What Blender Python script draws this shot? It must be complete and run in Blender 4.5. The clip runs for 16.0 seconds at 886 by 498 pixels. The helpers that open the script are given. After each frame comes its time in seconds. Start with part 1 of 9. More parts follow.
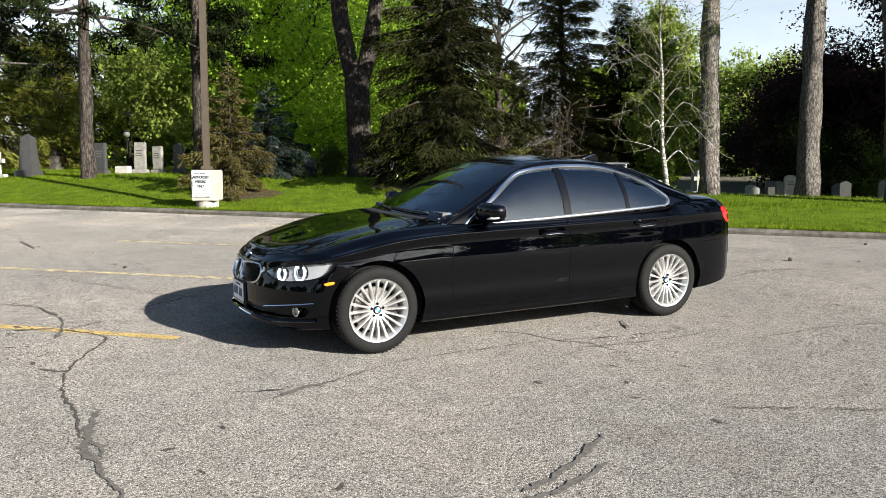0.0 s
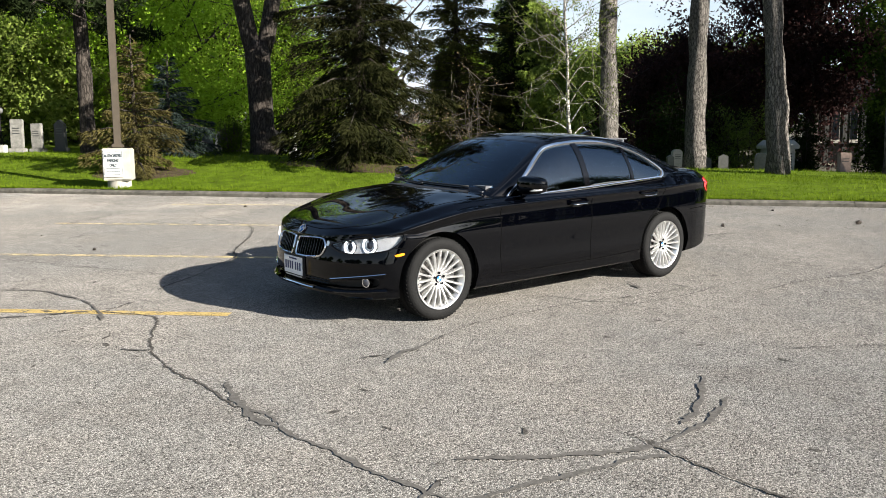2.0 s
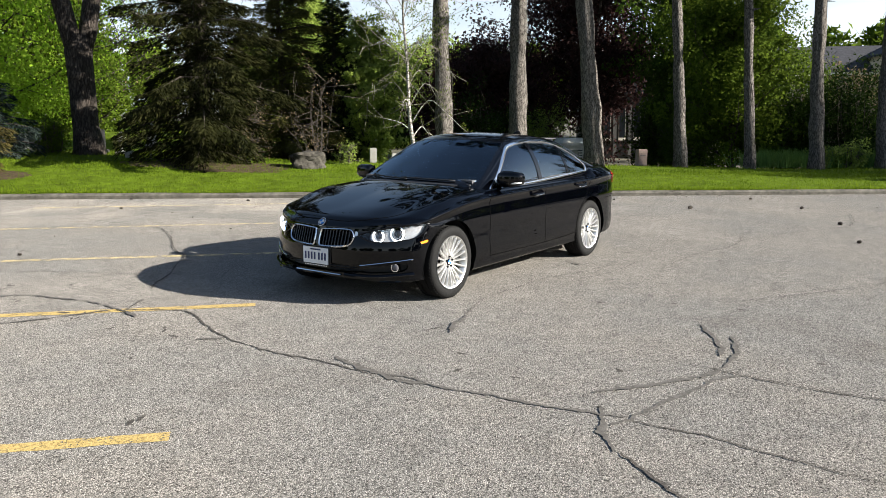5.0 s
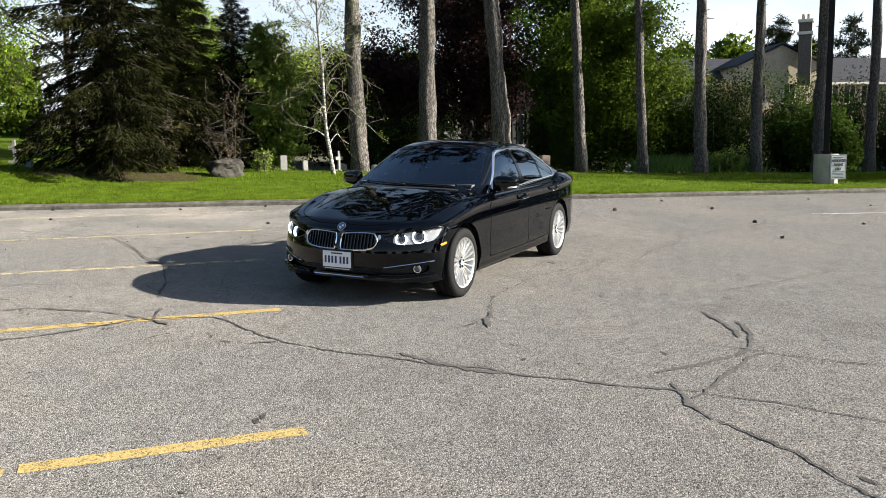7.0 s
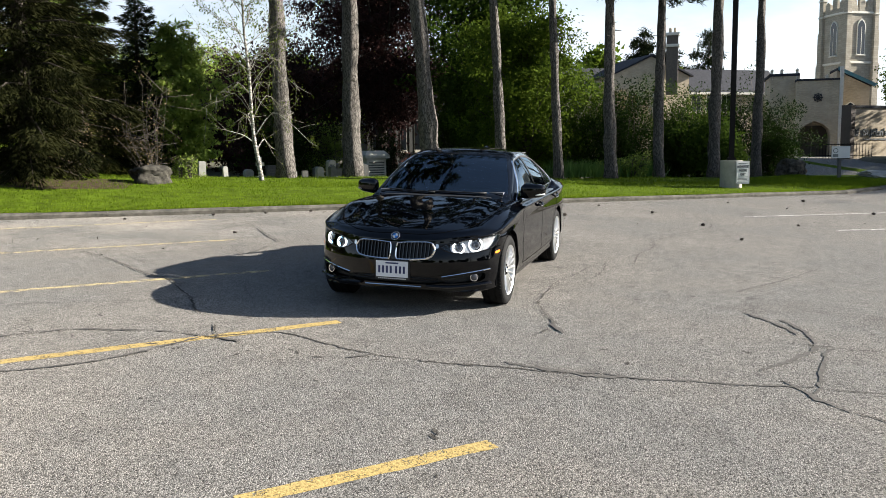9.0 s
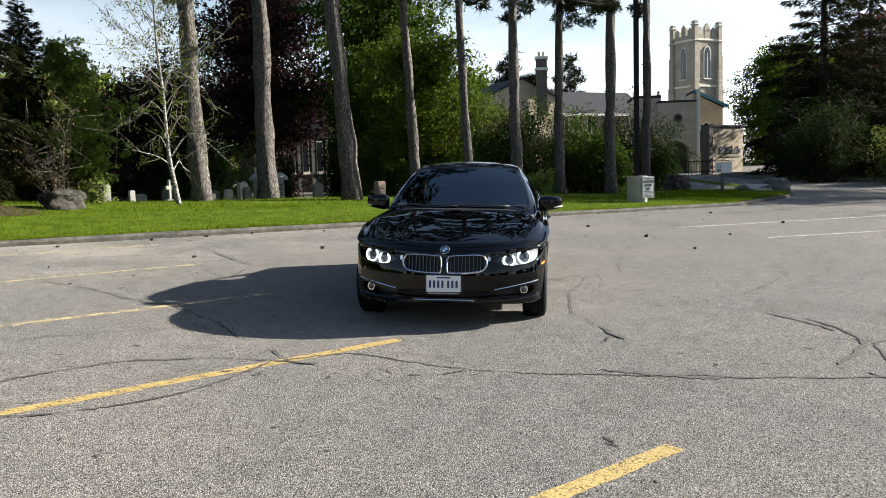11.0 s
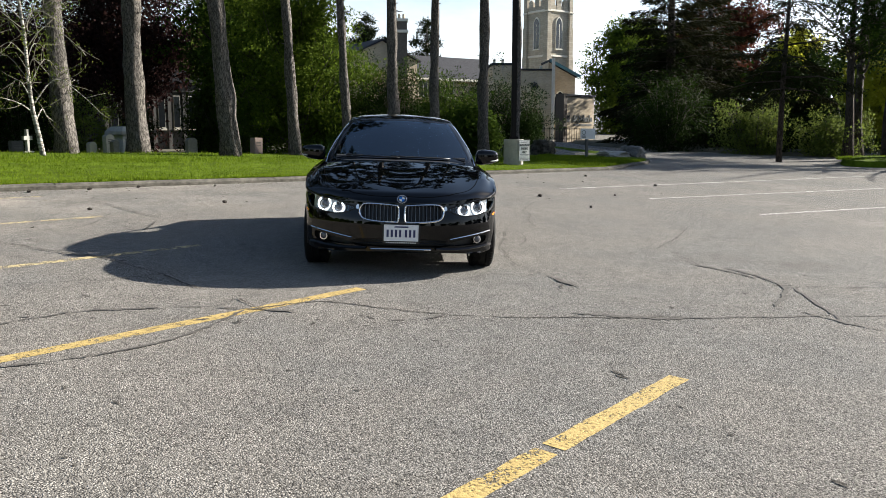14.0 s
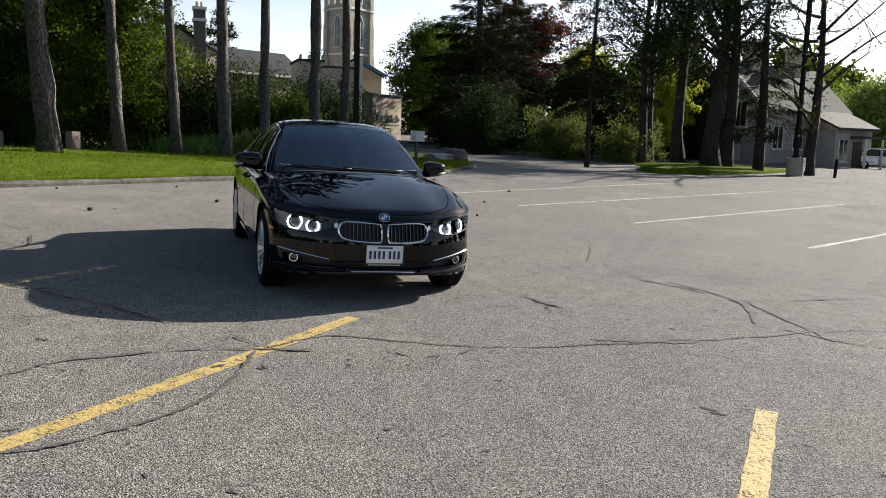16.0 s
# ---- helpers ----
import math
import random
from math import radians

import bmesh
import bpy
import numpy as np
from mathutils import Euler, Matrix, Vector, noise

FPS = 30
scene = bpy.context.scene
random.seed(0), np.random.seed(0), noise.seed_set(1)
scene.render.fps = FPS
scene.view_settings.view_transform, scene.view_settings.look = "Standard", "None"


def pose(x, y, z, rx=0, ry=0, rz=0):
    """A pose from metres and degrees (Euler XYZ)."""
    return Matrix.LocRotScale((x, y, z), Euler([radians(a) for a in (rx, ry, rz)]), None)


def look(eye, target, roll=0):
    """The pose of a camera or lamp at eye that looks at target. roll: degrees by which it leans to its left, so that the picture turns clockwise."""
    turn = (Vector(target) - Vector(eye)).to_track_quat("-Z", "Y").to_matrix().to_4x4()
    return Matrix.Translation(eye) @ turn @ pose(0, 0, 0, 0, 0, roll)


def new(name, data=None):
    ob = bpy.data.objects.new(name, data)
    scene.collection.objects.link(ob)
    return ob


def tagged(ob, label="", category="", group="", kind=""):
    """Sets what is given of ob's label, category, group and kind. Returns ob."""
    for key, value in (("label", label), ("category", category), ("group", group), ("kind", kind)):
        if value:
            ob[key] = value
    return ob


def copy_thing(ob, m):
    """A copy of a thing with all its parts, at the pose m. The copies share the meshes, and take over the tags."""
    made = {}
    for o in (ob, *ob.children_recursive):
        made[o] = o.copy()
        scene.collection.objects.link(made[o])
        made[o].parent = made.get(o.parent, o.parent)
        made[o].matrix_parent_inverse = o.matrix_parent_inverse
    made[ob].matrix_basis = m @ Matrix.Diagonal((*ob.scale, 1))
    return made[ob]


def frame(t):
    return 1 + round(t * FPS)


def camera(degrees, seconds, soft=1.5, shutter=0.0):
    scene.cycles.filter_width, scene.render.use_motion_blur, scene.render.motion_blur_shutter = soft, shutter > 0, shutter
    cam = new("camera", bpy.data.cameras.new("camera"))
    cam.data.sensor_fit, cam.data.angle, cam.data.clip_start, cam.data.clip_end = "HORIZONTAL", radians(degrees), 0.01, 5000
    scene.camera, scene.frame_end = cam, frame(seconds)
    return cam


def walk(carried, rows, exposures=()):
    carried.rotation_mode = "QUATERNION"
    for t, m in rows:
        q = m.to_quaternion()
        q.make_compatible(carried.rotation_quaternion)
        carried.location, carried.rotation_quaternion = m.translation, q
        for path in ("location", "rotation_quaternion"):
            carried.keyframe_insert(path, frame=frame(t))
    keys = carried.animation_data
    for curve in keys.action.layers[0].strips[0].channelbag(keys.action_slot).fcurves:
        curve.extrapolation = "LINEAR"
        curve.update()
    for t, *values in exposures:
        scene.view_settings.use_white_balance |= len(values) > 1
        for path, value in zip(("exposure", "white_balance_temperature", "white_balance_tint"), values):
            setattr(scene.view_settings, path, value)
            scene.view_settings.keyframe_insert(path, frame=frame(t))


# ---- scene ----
cam = camera(57.0, 16.0, 0.8)
PATH = [
    (0, (-3.743, -6.289, 1.568), (-2.814, -4.538, 1.303), 0.0),
    (0.5, (-4.143, -6.178, 1.564), (-3.127, -4.479, 1.278), -0.0),
    (1, (-4.498, -6.025, 1.553), (-3.39, -4.387, 1.255), -0.0),
    (1.5, (-4.862, -5.869, 1.568), (-3.685, -4.28, 1.269), 0.2),
    (2, (-5.263, -5.766, 1.576), (-4.036, -4.219, 1.255), 0.0),
    (2.5, (-5.599, -5.637, 1.571), (-4.297, -4.155, 1.246), 0.2),
    (3, (-5.936, -5.488, 1.587), (-4.559, -4.074, 1.262), 0.5),
    (3.5, (-6.322, -5.389, 1.608), (-4.884, -4.039, 1.278), 0.4),
    (4, (-6.655, -5.251, 1.603), (-5.144, -3.982, 1.278), -0.1),
    (4.2, (-6.773, -5.182, 1.613), (-5.239, -3.941, 1.286), -0.2),
    (6.3, (-8.031, -4.421, 1.612), (-6.316, -3.44, 1.302), 1.2),
    (6.5, (-8.114, -4.309, 1.62), (-6.384, -3.355, 1.308), 1.0),
    (7, (-8.263, -3.978, 1.61), (-6.484, -3.117, 1.306), 0.4),
    (7.5, (-8.404, -3.613, 1.618), (-6.593, -2.821, 1.315), 1.0),
    (8, (-8.61, -3.247, 1.632), (-6.772, -2.523, 1.321), 1.2),
    (8.5, (-8.737, -2.849, 1.618), (-6.867, -2.207, 1.316), 0.6),
    (9, (-8.859, -2.437, 1.623), (-6.962, -1.874, 1.334), 0.8),
    (9.5, (-9.009, -2.018, 1.611), (-7.087, -1.554, 1.308), 1.2),
    (9.7, (-9.037, -1.862, 1.601), (-7.106, -1.441, 1.296), 1.1),
    (11.8, (-9.11, -0.357, 1.475), (-7.129, -0.177, 1.267), 0.2),
    (12, (-9.111, -0.281, 1.466), (-7.129, -0.117, 1.256), 0.3),
    (12.5, (-9.156, -0.131, 1.434), (-7.168, -0.062, 1.228), 0.5),
    (13, (-9.169, -0.068, 1.366), (-7.19, -0.022, 1.083), 0.6),
    (13.5, (-9.178, -0.037, 1.366), (-7.204, -0.049, 1.048), 1.1),
    (14, (-9.194, 0.106, 1.383), (-7.223, -0.027, 1.071), 2.0),
    (14.5, (-9.05, 0.42, 1.375), (-7.096, 0.191, 1.014), 3.8),
    (15, (-8.85, 0.815, 1.401), (-6.917, 0.437, 1.059), 5.3),
    (15.5, (-8.645, 1.24, 1.433), (-6.745, 0.705, 1.106), 5.1),
    (16, (-8.413, 1.629, 1.431), (-6.54, 0.991, 1.138), 3.9),
]
walk(cam, [(t, look(eye, target, roll)) for t, eye, target, roll in PATH], [(0, 1.90), (3.5, 1.99), (9, 1.97), (12, 1.9), (13, 1.89), (14, 1.9), (15, 1.87), (16, 1.62)])

# ---- light ----
SUN_EL, SUN_AZ = radians(24.5), math.atan2(0.85, -2.0)   # azimuth from +y towards +x
sun_dir = Vector((math.sin(SUN_AZ) * math.cos(SUN_EL), math.cos(SUN_AZ) * math.cos(SUN_EL), math.sin(SUN_EL)))
world = bpy.data.worlds.new("world")
scene.world = world
world.use_nodes = True
wn, wl = world.node_tree.nodes, world.node_tree.links
sky = wn.new("ShaderNodeTexSky")
sky.sky_type = "NISHITA"
sky.sun_disc = False
sky.sun_elevation, sky.sun_rotation = SUN_EL, SUN_AZ
sky.air_density, sky.dust_density, sky.ozone_density = 1.0, 1.0, 1.3
# thin high cloud over the blue
wco = wn.new("ShaderNodeTexCoord")
wmap = wn.new("ShaderNodeMapping")
wmap.inputs["Scale"].default_value = (1.0, 1.6, 4.5)
wnoise = wn.new("ShaderNodeTexNoise")
wnoise.inputs["Scale"].default_value, wnoise.inputs["Detail"].default_value, wnoise.inputs["Roughness"].default_value = 2.2, 6.0, 0.6
wramp = wn.new("ShaderNodeMapRange")
wramp.inputs["From Min"].default_value, wramp.inputs["From Max"].default_value = 0.22, 0.58
wramp.inputs["To Min"].default_value, wramp.inputs["To Max"].default_value = 0.0, 0.75
wmix = wn.new("ShaderNodeMix")
wmix.data_type = "RGBA"
wbw = wn.new("ShaderNodeRGBToBW")
wmul = wn.new("ShaderNodeVectorMath")
wmul.operation = "MULTIPLY"
wmul.inputs[1].default_value = (1.42, 1.55, 1.72)
wl.new(wco.outputs["Generated"], wmap.inputs["Vector"])
wl.new(wmap.outputs["Vector"], wnoise.inputs["Vector"])
wl.new(wnoise.outputs["Fac"], wramp.inputs["Value"])
wl.new(sky.outputs["Color"], wbw.inputs["Color"])
wl.new(wbw.outputs["Val"], wmul.inputs[0])
# the haze thickens towards the horizon
wsep = wn.new("ShaderNodeSeparateXYZ")
whor = wn.new("ShaderNodeMapRange")
whor.inputs["From Min"].default_value, whor.inputs["From Max"].default_value = 0.17, 0.40
whor.inputs["To Min"].default_value, whor.inputs["To Max"].default_value = 1.0, 0.02
wfac = wn.new("ShaderNodeMath")
wfac.operation = "MULTIPLY"
wl.new(wco.outputs["Generated"], wsep.inputs["Vector"])
wl.new(wsep.outputs["Z"], whor.inputs["Value"])
wl.new(wramp.outputs["Result"], wfac.inputs[0])
wl.new(whor.outputs["Result"], wfac.inputs[1])
wl.new(wfac.outputs["Value"], wmix.inputs["Factor"])
wl.new(sky.outputs["Color"], wmix.inputs[6])
wl.new(wmul.outputs["Vector"], wmix.inputs[7])
wl.new(wmix.outputs[2], wn["Background"].inputs["Color"])
wn["Background"].inputs["Strength"].default_value = 0.048
sun = new("sun", bpy.data.lights.new("sun", "SUN"))
sun.data.energy, sun.data.angle, sun.data.color = 4.6, radians(0.55), (1.0, 0.945, 0.855)
sun.matrix_world = look(sun_dir * 60, (0, 0, 0))


# ---- materials ----
def base_mat(name, rough=0.6, metal=0.0, spec=0.5):
    m = bpy.data.materials.new(name)
    m.use_nodes = True
    b = m.node_tree.nodes["Principled BSDF"]
    b.inputs["Roughness"].default_value = rough
    b.inputs["Metallic"].default_value = metal
    b.inputs["Specular IOR Level"].default_value = spec
    return m, m.node_tree.nodes, m.node_tree.links, b


def node(n, kind, **sets):
    k = n.new(kind)
    for key, v in sets.items():
        k.inputs[key.replace("_", " ")].default_value = v
    return k


def ramp(n, stops):
    r = n.new("ShaderNodeValToRGB")
    e = r.color_ramp.elements
    while len(e) < len(stops):
        e.new(0.5)
    for el, (p, c) in zip(e, stops):
        el.position, el.color = p, (*c, 1.0)
    return r


def plain(name, colour, rough=0.5, metal=0.0, spec=0.5, vary=0.12, scale=6.0, bump=0.0, bscale=40.0, coat=0.0):
    """A surface of one colour with slight mottling at two scales and an optional fine relief."""
    m, n, l, b = base_mat(name, rough, metal, spec)
    co = n.new("ShaderNodeTexCoord")
    t1 = node(n, "ShaderNodeTexNoise", Scale=scale, Detail=6.0, Roughness=0.65)
    l.new(co.outputs["Object"], t1.inputs["Vector"])
    lo = tuple(c * (1 - vary) for c in colour)
    hi = tuple(min(1, c * (1 + vary)) for c in colour)
    r = ramp(n, [(0.3, lo), (0.7, hi)])
    l.new(t1.outputs["Fac"], r.inputs["Fac"])
    l.new(r.outputs["Color"], b.inputs["Base Color"])
    if bump:
        t2 = node(n, "ShaderNodeTexNoise", Scale=bscale, Detail=4.0)
        l.new(co.outputs["Object"], t2.inputs["Vector"])
        bp = node(n, "ShaderNodeBump", Strength=bump, Distance=0.02)
        l.new(t2.outputs["Fac"], bp.inputs["Height"])
        l.new(bp.outputs["Normal"], b.inputs["Normal"])
    b.inputs["Coat Weight"].default_value = coat
    b.inputs["Coat Roughness"].default_value = 0.03
    return m


def leaf_mat(name, dark, light, through_light=0.35):
    """Leaves: each leaf its own tone, whole boughs younger or older; light passes through them."""
    m, n, l, b = base_mat(name, 0.7, 0.0, 0.02)
    g = n.new("ShaderNodeNewGeometry")
    co = n.new("ShaderNodeTexCoord")
    bough = node(n, "ShaderNodeTexNoise", Scale=0.9, Detail=3.0, Roughness=0.6)
    l.new(co.outputs["Object"], bough.inputs["Vector"])
    spread = node(n, "ShaderNodeMapRange", From_Min=0.32, From_Max=0.68)
    l.new(bough.outputs["Fac"], spread.inputs["Value"])
    tone = n.new("ShaderNodeMix")
    tone.inputs["Factor"].default_value = 0.5
    l.new(g.outputs["Random Per Island"], tone.inputs[2])
    l.new(spread.outputs["Result"], tone.inputs[3])
    r = ramp(n, [(0.0, dark), (1.0, light)])
    l.new(tone.outputs[0], r.inputs["Fac"])
    l.new(r.outputs["Color"], b.inputs["Base Color"])
    tr = n.new("ShaderNodeBsdfTranslucent")
    l.new(r.outputs["Color"], tr.inputs["Color"])
    mx = n.new("ShaderNodeMixShader")
    mx.inputs["Fac"].default_value = through_light
    l.new(b.outputs["BSDF"], mx.inputs[1])
    l.new(tr.outputs["BSDF"], mx.inputs[2])
    l.new(mx.outputs["Shader"], n["Material Output"].inputs["Surface"])
    return m


def bark_mat(name, dark, light, scale=9.0, stretch=0.22, depth=0.05):
    m, n, l, b = base_mat(name, 0.9, 0.0, 0.15)
    co = n.new("ShaderNodeTexCoord")
    mp = n.new("ShaderNodeMapping")
    mp.inputs["Scale"].default_value = (1, 1, stretch)
    l.new(co.outputs["Object"], mp.inputs["Vector"])
    v = node(n, "ShaderNodeTexVoronoi", Scale=scale)
    v.feature = "DISTANCE_TO_EDGE"
    t = node(n, "ShaderNodeTexNoise", Scale=scale * 1.7, Detail=8.0, Roughness=0.7)
    l.new(mp.outputs["Vector"], t.inputs["Vector"])
    add = n.new("ShaderNodeVectorMath")
    sc = n.new("ShaderNodeVectorMath")
    sc.operation = "SCALE"
    sc.inputs["Scale"].default_value = 0.12
    l.new(t.outputs["Color"], sc.inputs[0])
    l.new(mp.outputs["Vector"], add.inputs[0])
    l.new(sc.outputs["Vector"], add.inputs[1])
    l.new(add.outputs["Vector"], v.inputs["Vector"])
    mr = node(n, "ShaderNodeMapRange", From_Min=0.0, From_Max=0.16)
    l.new(v.outputs["Distance"], mr.inputs["Value"])
    mul = n.new("ShaderNodeMath")
    mul.operation = "MULTIPLY"
    l.new(mr.outputs["Result"], mul.inputs[0])
    l.new(t.outputs["Fac"], mul.inputs[1])
    r = ramp(n, [(0.08, dark), (0.6, light)])
    l.new(mul.outputs["Value"], r.inputs["Fac"])
    l.new(r.outputs["Color"], b.inputs["Base Color"])
    bp = node(n, "ShaderNodeBump", Strength=1.0, Distance=depth)
    l.new(mul.outputs["Value"], bp.inputs["Height"])
    l.new(bp.outputs["Normal"], b.inputs["Normal"])
    return m


def asphalt_mat():
    """Old sun-bleached asphalt: pale stones in dark binder, patches, faint stains."""
    m, n, l, b = base_mat("old_asphalt", 0.95, 0.0, 0.12)
    b.inputs["Diffuse Roughness"].default_value = 0.25
    co = n.new("ShaderNodeTexCoord")
    st = node(n, "ShaderNodeTexVoronoi", Scale=122.0)
    l.new(co.outputs["Object"], st.inputs["Vector"])
    sep = n.new("ShaderNodeSeparateColor")
    l.new(st.outputs["Color"], sep.inputs["Color"])
    r1 = ramp(n, [(0.0, (0.10, 0.098, 0.093)), (0.35, (0.225, 0.221, 0.210)), (0.8, (0.330, 0.324, 0.306)), (1.0, (0.43, 0.422, 0.400))])
    l.new(sep.outputs["Red"], r1.inputs["Fac"])
    edge = node(n, "ShaderNodeMapRange", From_Min=0.2, From_Max=0.72, To_Min=1.05, To_Max=0.48)
    l.new(st.outputs["Distance"], edge.inputs["Value"])
    big = node(n, "ShaderNodeTexNoise", Scale=0.35, Detail=7.0, Roughness=0.62)
    l.new(co.outputs["Object"], big.inputs["Vector"])
    r2 = ramp(n, [(0.3, (0.80, 0.765, 0.735)), (0.42, (0.97, 0.97, 0.965)), (0.55, (1.06, 1.03, 0.995)), (0.72, (1.26, 1.225, 1.18))])
    l.new(big.outputs["Fac"], r2.inputs["Fac"])
    mid = node(n, "ShaderNodeTexNoise", Scale=5.0, Detail=8.0, Roughness=0.7)
    l.new(co.outputs["Object"], mid.inputs["Vector"])
    r3 = ramp(n, [(0.3, (0.80, 0.79, 0.78)), (0.6, (1.06, 1.05, 1.04))])
    l.new(mid.outputs["Fac"], r3.inputs["Fac"])
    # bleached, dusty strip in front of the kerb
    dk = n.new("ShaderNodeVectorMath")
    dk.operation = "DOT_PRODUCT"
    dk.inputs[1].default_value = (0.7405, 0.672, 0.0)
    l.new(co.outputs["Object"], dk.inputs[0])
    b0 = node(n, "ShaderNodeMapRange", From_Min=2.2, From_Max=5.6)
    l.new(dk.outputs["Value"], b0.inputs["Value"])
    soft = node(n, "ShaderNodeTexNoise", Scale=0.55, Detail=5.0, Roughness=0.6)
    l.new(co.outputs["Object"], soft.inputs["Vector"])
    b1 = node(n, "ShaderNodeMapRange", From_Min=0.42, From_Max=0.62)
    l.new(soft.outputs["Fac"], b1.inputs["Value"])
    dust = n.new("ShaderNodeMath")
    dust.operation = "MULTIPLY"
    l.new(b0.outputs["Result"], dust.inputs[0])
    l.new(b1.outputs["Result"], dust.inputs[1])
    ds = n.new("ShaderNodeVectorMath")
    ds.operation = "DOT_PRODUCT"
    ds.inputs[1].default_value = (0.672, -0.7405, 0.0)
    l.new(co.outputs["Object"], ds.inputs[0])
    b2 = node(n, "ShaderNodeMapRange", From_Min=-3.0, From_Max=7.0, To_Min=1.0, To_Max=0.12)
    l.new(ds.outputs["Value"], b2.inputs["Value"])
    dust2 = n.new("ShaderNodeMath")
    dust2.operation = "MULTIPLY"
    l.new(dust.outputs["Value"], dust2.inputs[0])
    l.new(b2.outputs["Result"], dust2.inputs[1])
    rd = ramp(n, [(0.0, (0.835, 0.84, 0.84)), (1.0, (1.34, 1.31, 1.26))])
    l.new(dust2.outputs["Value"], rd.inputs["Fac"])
    # dark worn pits
    pit = node(n, "ShaderNodeTexNoise", Scale=66.0, Detail=3.0, Roughness=0.65)
    l.new(co.outputs["Object"], pit.inputs["Vector"])
    rp = ramp(n, [(0.36, (0.22, 0.21, 0.205)), (0.46, (1.16, 1.14, 1.13))])
    l.new(pit.outputs["Fac"], rp.inputs["Fac"])
    prev = r1.outputs["Color"]
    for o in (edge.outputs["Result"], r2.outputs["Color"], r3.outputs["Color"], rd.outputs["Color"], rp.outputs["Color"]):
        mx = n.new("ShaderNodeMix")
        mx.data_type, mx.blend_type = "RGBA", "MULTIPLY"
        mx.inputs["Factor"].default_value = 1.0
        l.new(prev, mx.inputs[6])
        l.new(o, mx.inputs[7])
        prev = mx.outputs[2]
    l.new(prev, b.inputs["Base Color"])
    bp = node(n, "ShaderNodeBump", Strength=0.7, Distance=0.006)
    l.new(edge.outputs["Result"], bp.inputs["Height"])
    bp2 = node(n, "ShaderNodeBump", Strength=0.5, Distance=0.02)
    l.new(mid.outputs["Fac"], bp2.inputs["Height"])
    l.new(bp.outputs["Normal"], bp2.inputs["Normal"])
    l.new(bp2.outputs["Normal"], b.inputs["Normal"])
    return m


def paint_line_mat(name, colour, wear):
    """Worn road paint: gone where the stones have lost it."""
    m, n, l, b = base_mat(name, 0.75, 0.0, 0.3)
    co = n.new("ShaderNodeTexCoord")
    st = node(n, "ShaderNodeTexVoronoi", Scale=120.0)
    no = node(n, "ShaderNodeTexNoise", Scale=7.0, Detail=8.0, Roughness=0.75)
    l.new(co.outputs["Object"], st.inputs["Vector"])
    l.new(co.outputs["Object"], no.inputs["Vector"])
    sep = n.new("ShaderNodeSeparateColor")
    l.new(st.outputs["Color"], sep.inputs["Color"])
    r = ramp(n, [(0.0, tuple(c * 0.7 for c in colour)), (1.0, colour)])
    l.new(sep.outputs["Green"], r.inputs["Fac"])
    pit = node(n, "ShaderNodeTexNoise", Scale=46.0, Detail=3.0, Roughness=0.65)
    l.new(co.outputs["Object"], pit.inputs["Vector"])
    rp = ramp(n, [(0.34, (0.42, 0.38, 0.34)), (0.48, (1.0, 1.0, 1.0))])
    l.new(pit.outputs["Fac"], rp.inputs["Fac"])
    pm = n.new("ShaderNodeMix")
    pm.data_type, pm.blend_type = "RGBA", "MULTIPLY"
    pm.inputs["Factor"].default_value = 1.0
    l.new(r.outputs["Color"], pm.inputs[6])
    l.new(rp.outputs["Color"], pm.inputs[7])
    l.new(pm.outputs[2], b.inputs["Base Color"])
    bp = node(n, "ShaderNodeBump", Strength=0.7, Distance=0.006)
    l.new(pit.outputs["Fac"], bp.inputs["Height"])
    l.new(bp.outputs["Normal"], b.inputs["Normal"])
    a = n.new("ShaderNodeMath")
    a.operation = "ADD"
    l.new(no.outputs["Fac"], a.inputs[0])
    s2 = node(n, "ShaderNodeMapRange", To_Min=-0.10, To_Max=0.10)
    l.new(sep.outputs["Red"], s2.inputs["Value"])
    l.new(s2.outputs["Result"], a.inputs[1])
    mr = node(n, "ShaderNodeMapRange", From_Min=wear - 0.04, From_Max=wear + 0.04)
    l.new(a.outputs["Value"], mr.inputs["Value"])
    tr = n.new("ShaderNodeBsdfTransparent")
    mx = n.new("ShaderNodeMixShader")
    l.new(mr.outputs["Result"], mx.inputs["Fac"])
    l.new(tr.outputs["BSDF"], mx.inputs[1])
    l.new(b.outputs["BSDF"], mx.inputs[2])
    l.new(mx.outputs["Shader"], n["Material Output"].inputs["Surface"])
    return m


